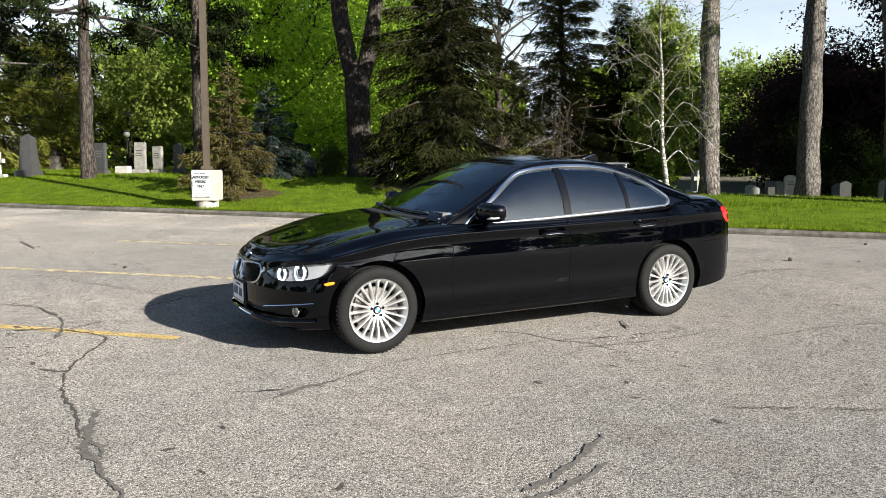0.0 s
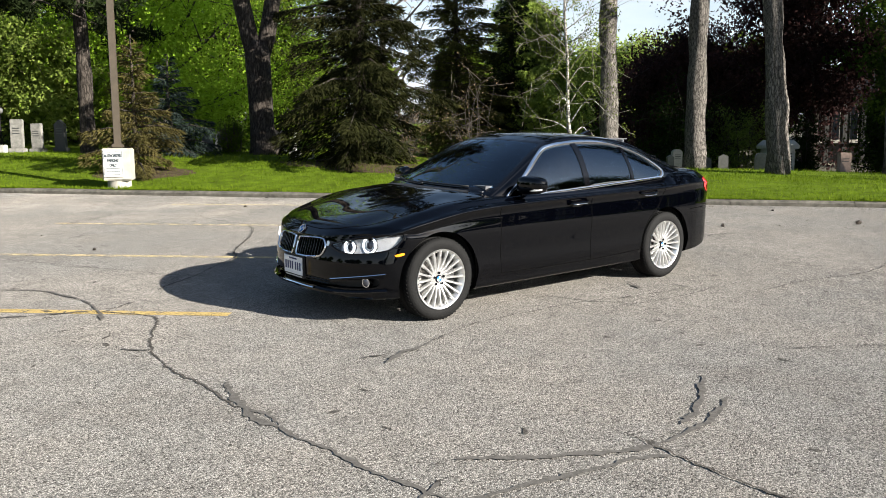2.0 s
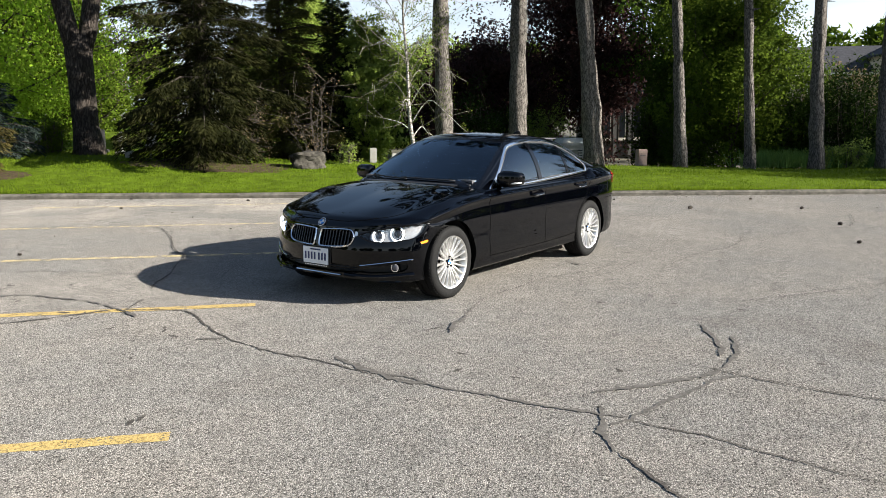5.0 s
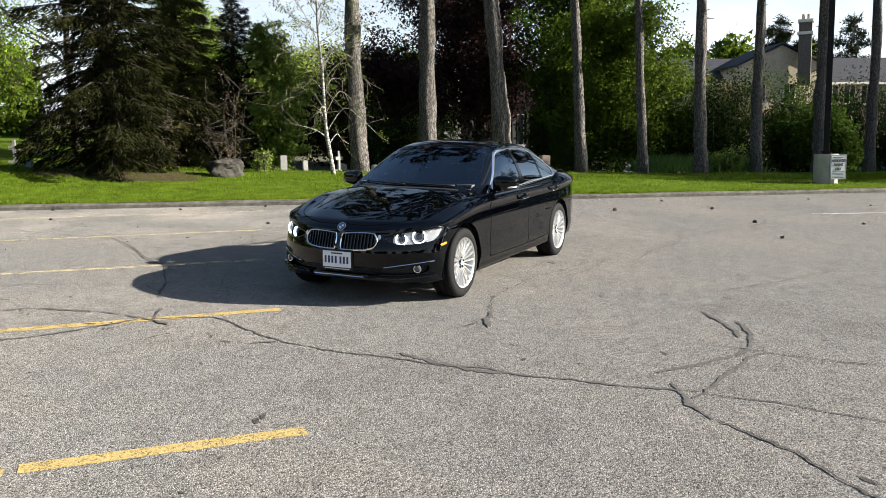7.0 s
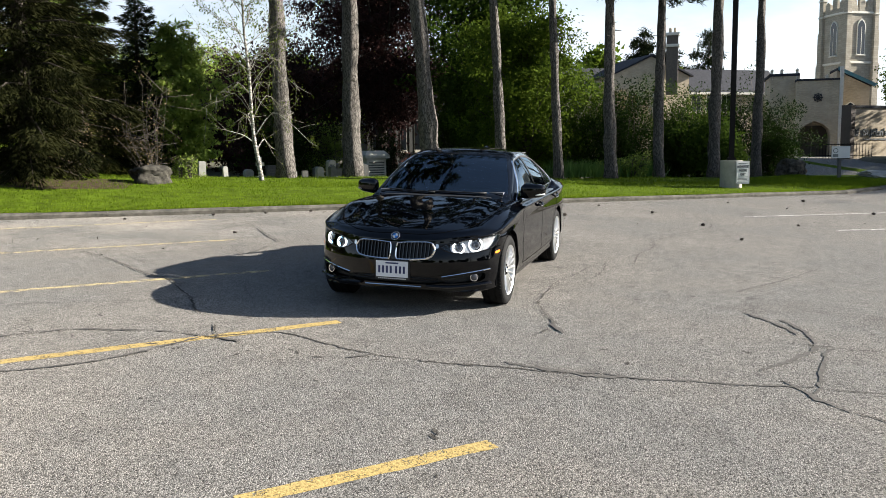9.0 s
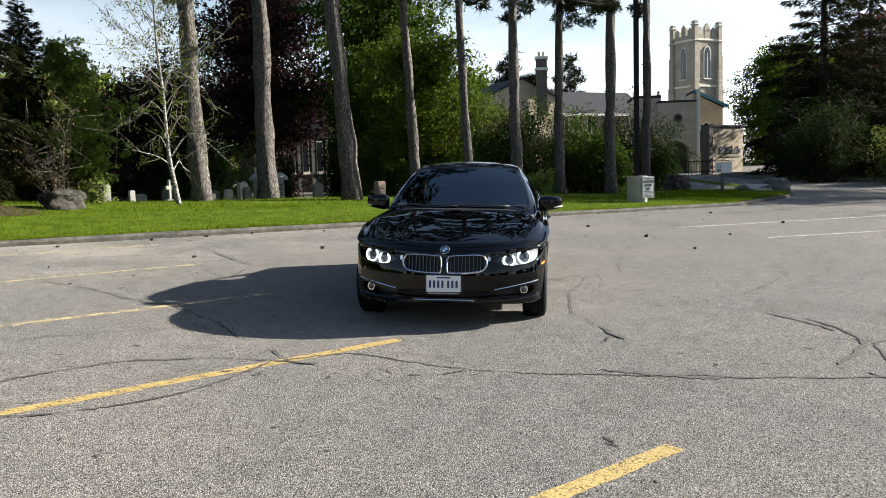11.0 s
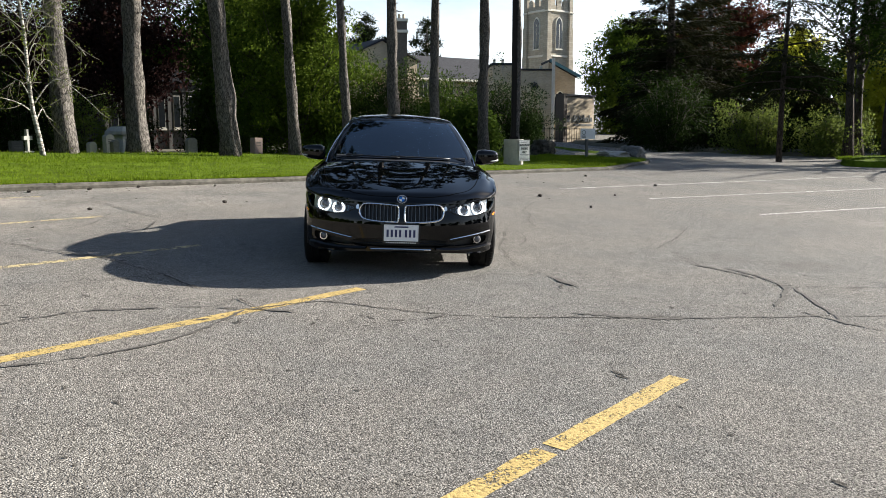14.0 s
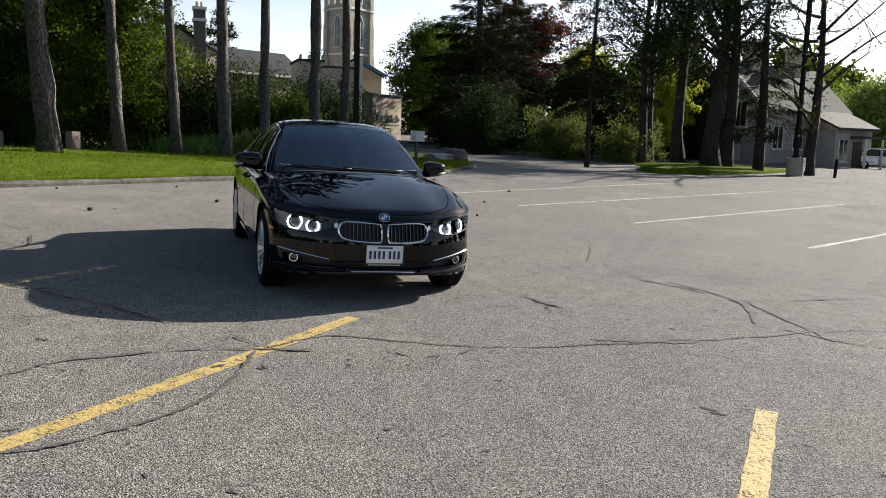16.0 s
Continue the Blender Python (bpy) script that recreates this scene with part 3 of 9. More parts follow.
CRACKS = [  # chains of plan points, width
    ([(-3.47, 1.1), (-3.27, 0.86), (-3.14, 0.63), (-3.19, 0.41), (-3.32, 0.11), (-3.47, -0.29), (-3.52, -0.63), (-3.52, -0.94), (-3.49, -1.21), (-3.49, -1.51), (-3.49, -1.72)], 0.026),
    ([(-3.35, -1.27), (-3.42, -1.46), (-3.47, -1.7), (-3.5, -1.94), (-3.45, -2.12)], 0.065),
    ([(-3.48, -1.73), (-3.42, -1.89), (-3.42, -2.09)], 0.032),
    ([(-3.45, -2.12), (-3.44, -2.34), (-3.39, -2.55), (-3.38, -2.78), (-3.34, -2.97), (-3.3, -3.15), (-3.26, -3.32)], 0.034),
    ([(-3.3, -3.35), (-3.28, -3.5), (-3.26, -3.7), (-3.3, -4.0), (-3.35, -4.6)], 0.02),
    ([(-3.2, -3.14), (-3.34, -3.2), (-3.5, -3.28), (-3.72, -3.45)], 0.038),
    ([(-3.72, -3.45), (-4.0, -3.86), (-4.22, -4.04), (-4.35, -4.18), (-4.9, -4.75)], 0.025),
    ([(-3.42, -3.29), (-3.27, -3.33), (-3.05, -3.37), (-2.72, -3.43), (-2.36, -3.5), (-2.17, -3.59)], 0.042),
    ([(-2.99, -3.0), (-2.77, -3.15), (-2.53, -3.29), (-2.32, -3.41), (-2.14, -3.46), (-1.84, -3.47), (-1.59, -3.43), (-1.25, -3.29)], 0.048),
    ([(-1.01, -2.98), (-1.29, -3.16), (-1.62, -3.32), (-1.79, -3.38)], 0.05),
    ([(-2.12, -3.27), (-2.13, -3.4), (-2.14, -3.52), (-2.15, -3.75), (-2.17, -3.97), (-2.16, -4.16), (-2.12, -4.4), (-2.05, -5.2)], 0.024),
    ([(-3.62, -0.16), (-3.53, -0.28), (-3.46, -0.3)], 0.055),
    ([(-5.1, 3.3), (-4.6, 3.05), (-4.28, 2.8), (-3.9, 2.5), (-3.61, 2.2), (-3.47, 1.8), (-3.42, 1.5), (-3.42, 1.23), (-3.45, 0.94), (-3.47, 0.8)], 0.028),
    ([(-5.1, 3.0), (-4.92, 2.42), (-4.82, 2.06), (-4.65, 1.79), (-4.43, 1.53), (-4.14, 1.34), (-3.71, 1.19), (-3.47, 1.12)], 0.03),
    ([(-3.5, 0.76), (-3.45, 0.95)], 0.055),
    ([(-3.47, 0.97), (-3.3, 1.1), (-3.08, 1.24)], 0.022),
    ([(-2.58, -1.32), (-2.42, -1.38), (-2.25, -1.41)], 0.022),
    ([(-2.40, -1.56), (-2.22, -1.45), (-2.04, -1.41), (-1.88, -1.35)], 0.048),
    ([(-1.88, -1.35), (-1.36, -1.16), (-0.96, -1.13), (-0.15, -1.15), (0.42, -1.28), (1.12, -1.38)], 0.016),
    ([(-0.2, 5.1), (-0.3, 4.78), (-0.62, 4.2), (-1.0, 3.65), (-1.3, 3.18), (-1.47, 2.8), (-1.83, 2.45), (-2.27, 2.0), (-2.6, 1.75), (-2.78, 1.56)], 0.026),
    ([(-3.5, 4.2), (-3.07, 3.45), (-2.73, 2.82), (-2.3, 2.09), (-2.06, 1.99)], 0.018),
    ([(1.49, -1.87), (2.29, -1.88), (3.03, -2.03), (3.61, -2.01), (4.11, -1.87)], 0.016),
    ([(-0.1, -2.98), (0.3, -3.2), (0.93, -3.58), (1.9, -4.05)], 0.018),
    ([(0.89, -0.85), (0.75, -1.14)], 0.04),
    ([(1.13, -1.18), (1.14, -1.4)], 0.028),
    ([(-2.28, 7.0), (-1.63, 7.51), (-0.48, 8.86)], 0.022),
    ([(-0.2, 7.14), (-0.29, 6.24), (-0.11, 5.25)], 0.022),
    ([(-2.57, 5.53), (-2.08, 5.74), (-1.64, 5.61)], 0.028),
    ([(2.68, -0.1), (3.01, -0.57), (3.19, -1.05), (3.1, -1.59)], 0.014),
    ([(3.5, 0.3), (3.94, 0.42), (4.54, 0.43), (5.6, 0.1)], 0.022),
    ([(-0.21, 4.25), (0.6, 3.69), (1.9, 3.8)], 0.018),
    ([(0.96, -3.98), (0.87, -4.48)], 0.02),
    ([(-0.18, -1.36), (0.48, -1.54), (1.34, -1.53)], 0.014),
    ([(2.98, 4.25), (2.1, 3.57), (1.51, 3.06)], 0.034),
    ([(1.01, 3.56), (0.37, 2.98), (1.12, 3.01)], 0.024),
    ([(-4.4, 4.7), (-3.95, 4.46), (-3.6, 4.14), (-3.16, 4.47)], 0.02),
    ([(-3.64, 7.84), (-3.47, 6.85)], 0.03),
    ([(3.2, -1.9), (4.6, -2.3), (6.2, -2.9), (8.0, -2.6)], 0.018),
    ([(-1.5, 7.2), (-0.2, 6.3), (0.6, 6.6), (2.2, 5.2)], 0.022),
    ([(4.2, 3.4), (5.4, 2.2), (5.9, 0.9)], 0.018),
    ([(7.5, -1.0), (9.0, -2.4), (9.6, -4.0)], 0.018),
]
for i, (pts, w) in enumerate(CRACKS):
    wide_ = w > 0.027
    tagged(ribbon("sealed_crack", pts, w * (0.80 if wide_ else 0.6), M_TAR if wide_ else M_CRACK, 0.004 + 0.0003 * i, 0.6 if w > 0.04 else 0.7, step=0.022, seed=i), "grey tar-filled crack wandering over the asphalt" if wide_ else "dark open crack wandering over the asphalt", "crack", "cracks in the asphalt", kind="structure")

# flecks of old tar and trodden dirt, some strung along old joints
rngf = np.random.default_rng(17)
k = 520
fx, fy = rngf.uniform(-7.5, 9.0, k), rngf.uniform(-6.5, 7.0, k)
strung = rngf.random(k) < 0.05
fx[strung] = -3.6 + rngf.uniform(-0.06, 0.06, k)[strung] - 0.12 * np.abs(fy[strung]) * 0.3
fy[strung] = rngf.uniform(-0.4, 2.6, k)[strung]
ok = np.array([kerb_side(a, b) < -0.5 for a, b in zip(fx, fy)])
fx, fy = fx[ok], fy[ok]
k = len(fx)
turn, rad = rngf.uniform(0, 6.28, k), 0.008 + 0.022 * rngf.random(k) ** 3
verts, faces = [], []
for i in range(k):
    faces.append(tuple(range(len(verts), len(verts) + 9)))
    for q in range(9):
        a = 2 * math.pi * q / 9
        r = rad[i] * rngf.uniform(0.6, 1.25)
        u, v = 1.9 * r * math.cos(a), 0.7 * r * math.sin(a)
        verts.append((fx[i] + u * math.cos(turn[i]) - v * math.sin(turn[i]), fy[i] + u * math.sin(turn[i]) + v * math.cos(turn[i]), 0.0032))
tagged(part_me("tar_flecks", mesh_of("tar_flecks", verts, faces, [M_CRACK])), "small dark flecks of tar trodden into the asphalt", "tar flecks", kind="stuff")

# hairline cracks that branch over the worn middle of the lot
rngc = random.Random(31)
for i in range(34):
    x, y, a = rngc.uniform(-1.5, 12.5), rngc.uniform(-7.5, 3.0), rngc.uniform(0, 6.28)
    if kerb_side(x, y) > -1.2 or (abs(x) < 2.4 and abs(y) < 1.0):
        continue
    chain = [(x, y)]
    for q in range(rngc.randint(3, 7)):
        a += rngc.uniform(-0.8, 0.8)
        step_ = rngc.uniform(0.12, 0.4)
        chain.append((chain[-1][0] + math.cos(a) * step_, chain[-1][1] + math.sin(a) * step_))
    tagged(ribbon("hairline_crack", chain, rngc.uniform(0.006, 0.013), M_TAR, 0.0035, 0.75, step=0.03, seed=60 + i), "fine dark hairline crack in the asphalt", "crack", "cracks in the asphalt", kind="structure")


def painted(name, p, q, w, material, label, seed, jitter=0.06):
    k = max(2, int((Vector(q) - Vector(p)).length / 0.5))
    pts = [tuple(Vector(p).lerp(Vector(q), i / k)) for i in range(k + 1)]
    return tagged(ribbon(name, pts, w, material, 0.0025, jitter, step=0.04, ends=1.0, seed=seed), label, "parking line", "parking lines", kind="structure")


YD = Vector((-0.741, 0.671))
for i, (end, far, mat_) in enumerate([((-4.87, -1.54), 1.36, M_YELLOW), ((-2.63, 0.32), 5.2, M_YELLOW), ((-0.60, 2.08), 5.2, M_PALE_YELLOW), ((1.56, 3.80), 5.2, M_PALE_YELLOW), ((3.75, 5.5), 5.0, M_PALE_YELLOW)]):
    e = Vector(end)
    painted("parking_line", e, e + YD * far, 0.115, mat_, "worn yellow painted line on grey asphalt", i)
    if i == 0:
        painted("parking_line", e + YD * 1.42, e + YD * 5.2, 0.115, mat_, "worn yellow painted line on grey asphalt", 9)
for i, (p, q) in enumerate([((1.45, -7.6), (4.1, -12.3)), ((4.05, -6.1), (10.74, -17.4)), ((6.49, -4.98), (15.3, -18.6)), ((8.28, -3.59), (17.9, -16.5))]):
    painted("parking_line", p, q, 0.09, M_WHITE_LINE, "faded white painted line on grey asphalt", 20 + i, 0.12)


# kerb stones: cast lengths end to end, each a little out of line
def kerb_run(p, q, seed):
    rng = random.Random(seed)
    p, q = Vector(p), Vector(q)
    length = (q - p).length
    d = (q - p) / length
    ang = math.degrees(math.atan2(d.y, d.x))
    s = 0.0
    while s < length - 0.2:
        w = min(rng.uniform(1.6, 3.4), length - s)
        yield (p + d * (s + w / 2)), w - 0.004, ang + rng.uniform(-0.3, 0.3), rng
        s += w


kerb = thing("kerb", "weathered concrete kerb between asphalt and lawn", "kerb", kind="structure")
for run, (p, q) in enumerate([(K0, K1), (K1, K2), (K2, K3), (K3, (23.6, -10.4)), ((23.6, -10.4), (26.5, -10.9))]):
    for c, w, ang, rng in kerb_run(p, q, run):
        bm = bmesh.new()
        prism(bm, [(-0.02, -0.2), (-0.02, 0.06), (0.02, 0.088), (0.055, 0.100), (0.15, 0.100), (0.15, -0.2)], "x", -w / 2, w / 2)
        for v in bm.verts:
            v.co += Vector((0, rng.uniform(-0.006, 0.006), rng.uniform(-0.008, 0.008)))
        o = part("kerbstone", bm, M_KERB, kerb)
        o.matrix_basis = pose(c.x, c.y, -0.005, 0, rng.uniform(-0.25, 0.25), ang)

def lawn_mesh():
    """Rows of points that run parallel to the kerb, so that its edge is clean."""
    samples = []
    for a, b in zip(KC, KC[1:]):
        k = max(1, int((b - a).length / 0.9))
        samples += [a.lerp(b, i / k) for i in range(k)]
    samples.append(KC[-1])
    rows = [0.10, 0.3, 0.7, 1.3, 2.0, 2.8, 3.7, 4.7, 6.0, 8.0, 11.0, 15.0, 21.0, 30.0, 45.0, 70.0, 110.0]
    verts, faces = [], []
    k = len(samples)
    for d in rows:
        for i, s in enumerate(samples):
            t = (samples[min(i + 1, k - 1)] - samples[max(i - 1, 0)]).normalized()
            nn = Vector((-t.y, t.x)).lerp(KERB_N, min(1.0, 0.25 + d / 8)).normalized()
            p = s + nn * d
            verts.append((p.x, p.y, lawn_z(p.x, p.y) if d > 0.4 else 0.098))
    for r in range(len(rows) - 1):
        for i in range(k - 1):
            a = r * k + i
            faces.append((a, a + 1, a + k + 1, a + k))
    return mesh_of("lawn", verts, faces, [M_SOIL], True)


tagged(part_me("lawn", lawn_mesh()), "mown green lawn rising gently behind the kerb", "lawn", kind="structure")


def grass_blades(rng, k, s0, s1, d0, d1, tall):
    s = rng.uniform(s0, s1, k)
    d = d0 + (d1 - d0) * rng.random(k) ** 1.3
    x = KERB_A.x + KERB_DIR.x * s + KERB_N.x * d
    y = KERB_A.y + KERB_DIR.y * s + KERB_N.y * d
    z = np.array([lawn_z(a, b) for a, b in zip(x, y)]) - 0.008
    return np.stack([x, y, z], 1), unit(rng.normal(size=(k, 3)) * 0.55 + np.array([0, 0, 1.0])), tall


rng = np.random.default_rng(5)
blades = []
for k, s0, s1, d0, d1, tall in [(62000, -13, 30, 0.13, 4.0, 0.055), (45000, -13, 30, 3.0, 9.0, 0.07), (3500, -13, 26, 0.12, 0.22, 0.08)]:
    c, al, tall = grass_blades(rng, k, s0, s1, d0, d1, tall)
    blades.append(leaf_quads(rng, c, al, tall, 0.016, 0.0))
# the narrow verge towards the drive
k = 16000
t = rng.random(k)
off = 0.16 + rng.random(k) ** 1.2 * 4.0
vx, vy = 16.3 + 5.6 * t, -6.75 - 3.1 * t
x, y = vx + 0.57 * off, vy + 0.82 * off
z = np.array([lawn_z(a, b) for a, b in zip(x, y)])
blades.append(leaf_quads(rng, np.stack([x, y, z], 1), unit(rng.normal(size=(k, 3)) * 0.55 + np.array([0, 0, 1.0])), 0.08, 0.02, 0.0))
tagged(part_me("grass", quads_mesh("grass", np.concatenate(blades), M_GRASS)), "short bright green mown grass blades", "grass", kind="stuff")

# needles, bark flakes and dead leaves blown against the kerb and over the lot
k = 1500
s_ = rng.uniform(-9, 26, k)
d_ = -0.04 - rng.random(k) ** 3.2 * 5.5
lx_, ly_ = KERB_A.x + KERB_DIR.x * s_ + KERB_N.x * d_, KERB_A.y + KERB_DIR.y * s_ + KERB_N.y * d_
ok = np.array([kerb_side(a, b) < -0.03 for a, b in zip(lx_, ly_)])
c = np.stack([lx_, ly_, np.full(k, 0.006)], 1)[ok]
k = len(c)
tagged(part_me("leaf_litter", quads_mesh("leaf_litter", leaf_quads(rng, c, rng.normal(size=(k, 3)) * np.array([1, 1, 0.12]), 0.042, 0.018, 3.0), plain("brown_litter", (0.055, 0.040, 0.026), 0.9, 0.0, 0.1, vary=0.5, scale=3))), "dry brown needles and leaf scraps on the asphalt", "leaf litter", kind="stuff")


# ---- trees ----
def bent(p, q, k, sag, rng):
    """Points from p to q with a sideways wander and a sag or lift."""
    p, q = np.array(p, float), np.array(q, float)
    length = np.linalg.norm(q - p)
    side = rng.normal(size=3) * 0.06 * length
    return [tuple(p + (q - p) * t + side * math.sin(t * math.pi) * 0.9 + np.array([0, 0, sag * length]) * (t * t - t)) for t in np.linspace(0, 1, k)]


def blob(rng, k):
    """Offsets thick in the middle, none further out than 1.7."""
    n_ = rng.normal(size=(k, 3))
    return n_ * np.minimum(1.0, 1.7 / np.linalg.norm(n_, axis=1))[:, None]


def broadleaf(label, x, y, z, height, crown_base, radius, leaf, count, size, trunk_r, seed, bark=M_DARKBARK, lean=(0, 0), fork=0.0, limbs=16, flat=0.75, clump=0.55, name="tree", group="", category="tree", wide=1.0, limb=0.32, limb_bark=None, twigs=5, lift=(0.05, 0.45), thin=0.09):
    """A tree of a tapered trunk, limbs, twigs and clumps of leaves round the twig ends."""
    rng = np.random.default_rng(seed)
    if size > 0.08:
        count, size = int(count * 1.85), size * 0.76
    root = thing(name, label, category, pose(x, y, z), group)
    g = Geo()
    top = np.array([lean[0] * height, lean[1] * height, height * 0.9])
    tp = [tuple(top * t + np.array([math.sin(t * 5 + seed), math.cos(t * 4 + seed), 0]) * trunk_r * 0.5 * (1 if t > 0 else 0) - np.array([0, 0, 0.25 if t == 0 else 0])) for t in np.linspace(0, 1, 9)]
    tr = [trunk_r * (1.35 if i == 0 else (1 - 0.8 * i / 8)) for i in range(9)]
    g.tube(tp, tr, 10, 0.25)
    if fork:
        s = tuple(top * fork)
        e = top + np.array([radius * 0.35, -radius * 0.1, 0])
        g.tube(bent(s, e, 6, -0.1, rng), [trunk_r * 0.75 * (1 - 0.15 * i) for i in range(6)], 9, 0.25)
    ends = []
    g_trunk = g
    g = Geo() if limb_bark else g_trunk
    for i in range(limbs):
        f = (i + rng.random()) / limbs
        zz = crown_base + (height - crown_base) * f * 0.92
        s = np.array(tp[0]) + (np.array(tp[-1]) - np.array(tp[0])) * min(0.97, max(0.05, (zz - height * 0.08) / height))
        rr = radius * (math.sin(math.pi * (0.18 + 0.78 * f)) ** 0.7) * rng.uniform(0.7, 1.1)
        a = i * 2.4 + rng.uniform(-0.4, 0.4)
        e = np.array([s[0] + math.cos(a) * rr, s[1] + math.sin(a) * rr, min(height, zz + rr * rng.uniform(*lift))])
        lp = bent(s, e, 6, 0.12, rng)
        g.tube(lp, [trunk_r * limb * (1 - 0.17 * j) for j in range(6)], 5)
        for j in range(twigs):
            b0 = np.array(lp[2 + j % 4])
            b1 = b0 + rng.normal(size=3) * rr * 0.33 + np.array([0, 0, 0.1 * rr])
            g.tube(bent(b0, b1, 4, 0.05, rng), [trunk_r * thin * (1 - 0.25 * q) + 0.003 for q in range(4)], 4)
            ends += [b1, (b0 + b1) / 2]
            if count > 4000:
                ends.append(b1 + rng.normal(size=3) * rr * 0.22)
        ends.append(e)
    part_me("trunk", g_trunk.mesh("trunk", bark), root)
    if limb_bark:
        part_me("branchwork", g.mesh("branchwork", limb_bark), root)
    ends = np.array(ends)
    if count:
        pick = rng.integers(0, len(ends), count)
        off = blob(rng, count) * np.array([1, 1, flat * 0.8]) * (radius * clump * 0.25 * rng.uniform(0.6, 1.25, len(ends)))[pick][:, None]
        c = ends[pick] + off
        along = off + rng.normal(size=(count, 3)) * radius * 0.2 + np.array([0, 0, -0.15 * radius])
        mid = np.array([0, 0, (height + crown_base) / 2])
        q = leaf_quads(rng, c, along, size, size * wide, 0.35, unit(off) * 0.6 + (c - mid) / radius)
        # deeper, shaded leaves close to the limbs
        k2 = count // 5
        pk = rng.integers(0, len(ends), k2)
        c2 = ends[pk] * np.array([0.8, 0.8, 0.98]) + rng.normal(size=(k2, 3)) * radius * 0.13
        q2 = leaf_quads(rng, c2, rng.normal(size=(k2, 3)), size * 1.7, size * 1.7 * wide, 0.3, c2 - mid)
        part_me("crown", quads_mesh("crown", np.concatenate([q, q2] if count > 4000 else [q]), leaf), root)
    return root


def conifer(label, x, y, z, height, radius, crown_base, leaf, count, size, trunk_r, seed, droop=0.25, bark=M_DARKBARK, name="conifer", group="", category="conifer tree", ragged=0.35, bare=0.0, power=0.85, dens=16, spread=0.17):
    """A spruce or hemlock: whorls of drooping boughs hung with sprays of needles."""
    rng = np.random.default_rng(seed)
    root = thing(name, label, category, pose(x, y, z), group)
    g = Geo()
    g.tube([(0, 0, -0.25), (0, 0, height * 0.3), (0.02 * height * math.sin(seed), 0, height * 0.65), (0, 0, height)], [trunk_r * 1.2, trunk_r, trunk_r * 0.55, 0.015], 9, 0.2)
    boughs = max(30, int(height * dens))
    starts, vecs, lens = [], [], []
    for i in range(boughs):
        f = (i + rng.random()) / boughs
        zz = crown_base + (height - crown_base) * f
        rr = radius * ((1 - f) ** power + 0.03) * (1 - ragged + ragged * 2 * rng.random())
        a = i * 2.399 + rng.uniform(-0.3, 0.3)
        lift = 0.35 * f - droop * (1 - f)
        v = np.array([math.cos(a), math.sin(a), lift])
        s = np.array([0, 0, zz])
        if rr > 0.25:
            g.tube([tuple(s), tuple(s + v * rr * 0.5 + np.array([0, 0, 0.06 * rr])), tuple(s + v * rr)], [0.012 + rr * 0.012, 0.009 + rr * 0.006, 0.004], 4)
        starts.append(s)
        vecs.append(v)
        lens.append(rr)
    part_me("trunk", g.mesh("trunk", bark), root)
    starts, vecs, lens = np.array(starts), np.array(vecs), np.array(lens)
    pick = rng.choice(boughs, count, p=(lens ** 1.5) / (lens ** 1.5).sum())
    t = bare + (1 - bare) * rng.random(count) ** 0.7
    side = np.stack([-vecs[pick, 1], vecs[pick, 0], np.zeros(count)], 1)
    sp = rng.normal(size=count) * lens[pick] * spread * (1.15 - t)
    c = starts[pick] + vecs[pick] * (lens[pick] * t)[:, None] + side * sp[:, None]
    c[:, 2] += 0.24 * lens[pick] * (t - t * t) - np.abs(sp) * 0.5 - rng.random(count) ** 2 * 0.22 * np.minimum(lens[pick], 1.2)
    along = vecs[pick] * 0.8 + side * np.sign(sp)[:, None] * rng.uniform(0.2, 0.9, (count, 1)) + np.array([0, 0, -0.45]) + rng.normal(size=(count, 3)) * 0.28
    part_me("crown", quads_mesh("crown", leaf_quads(rng, c, along, size, size * 0.24, 1.5), leaf), root)
    return root


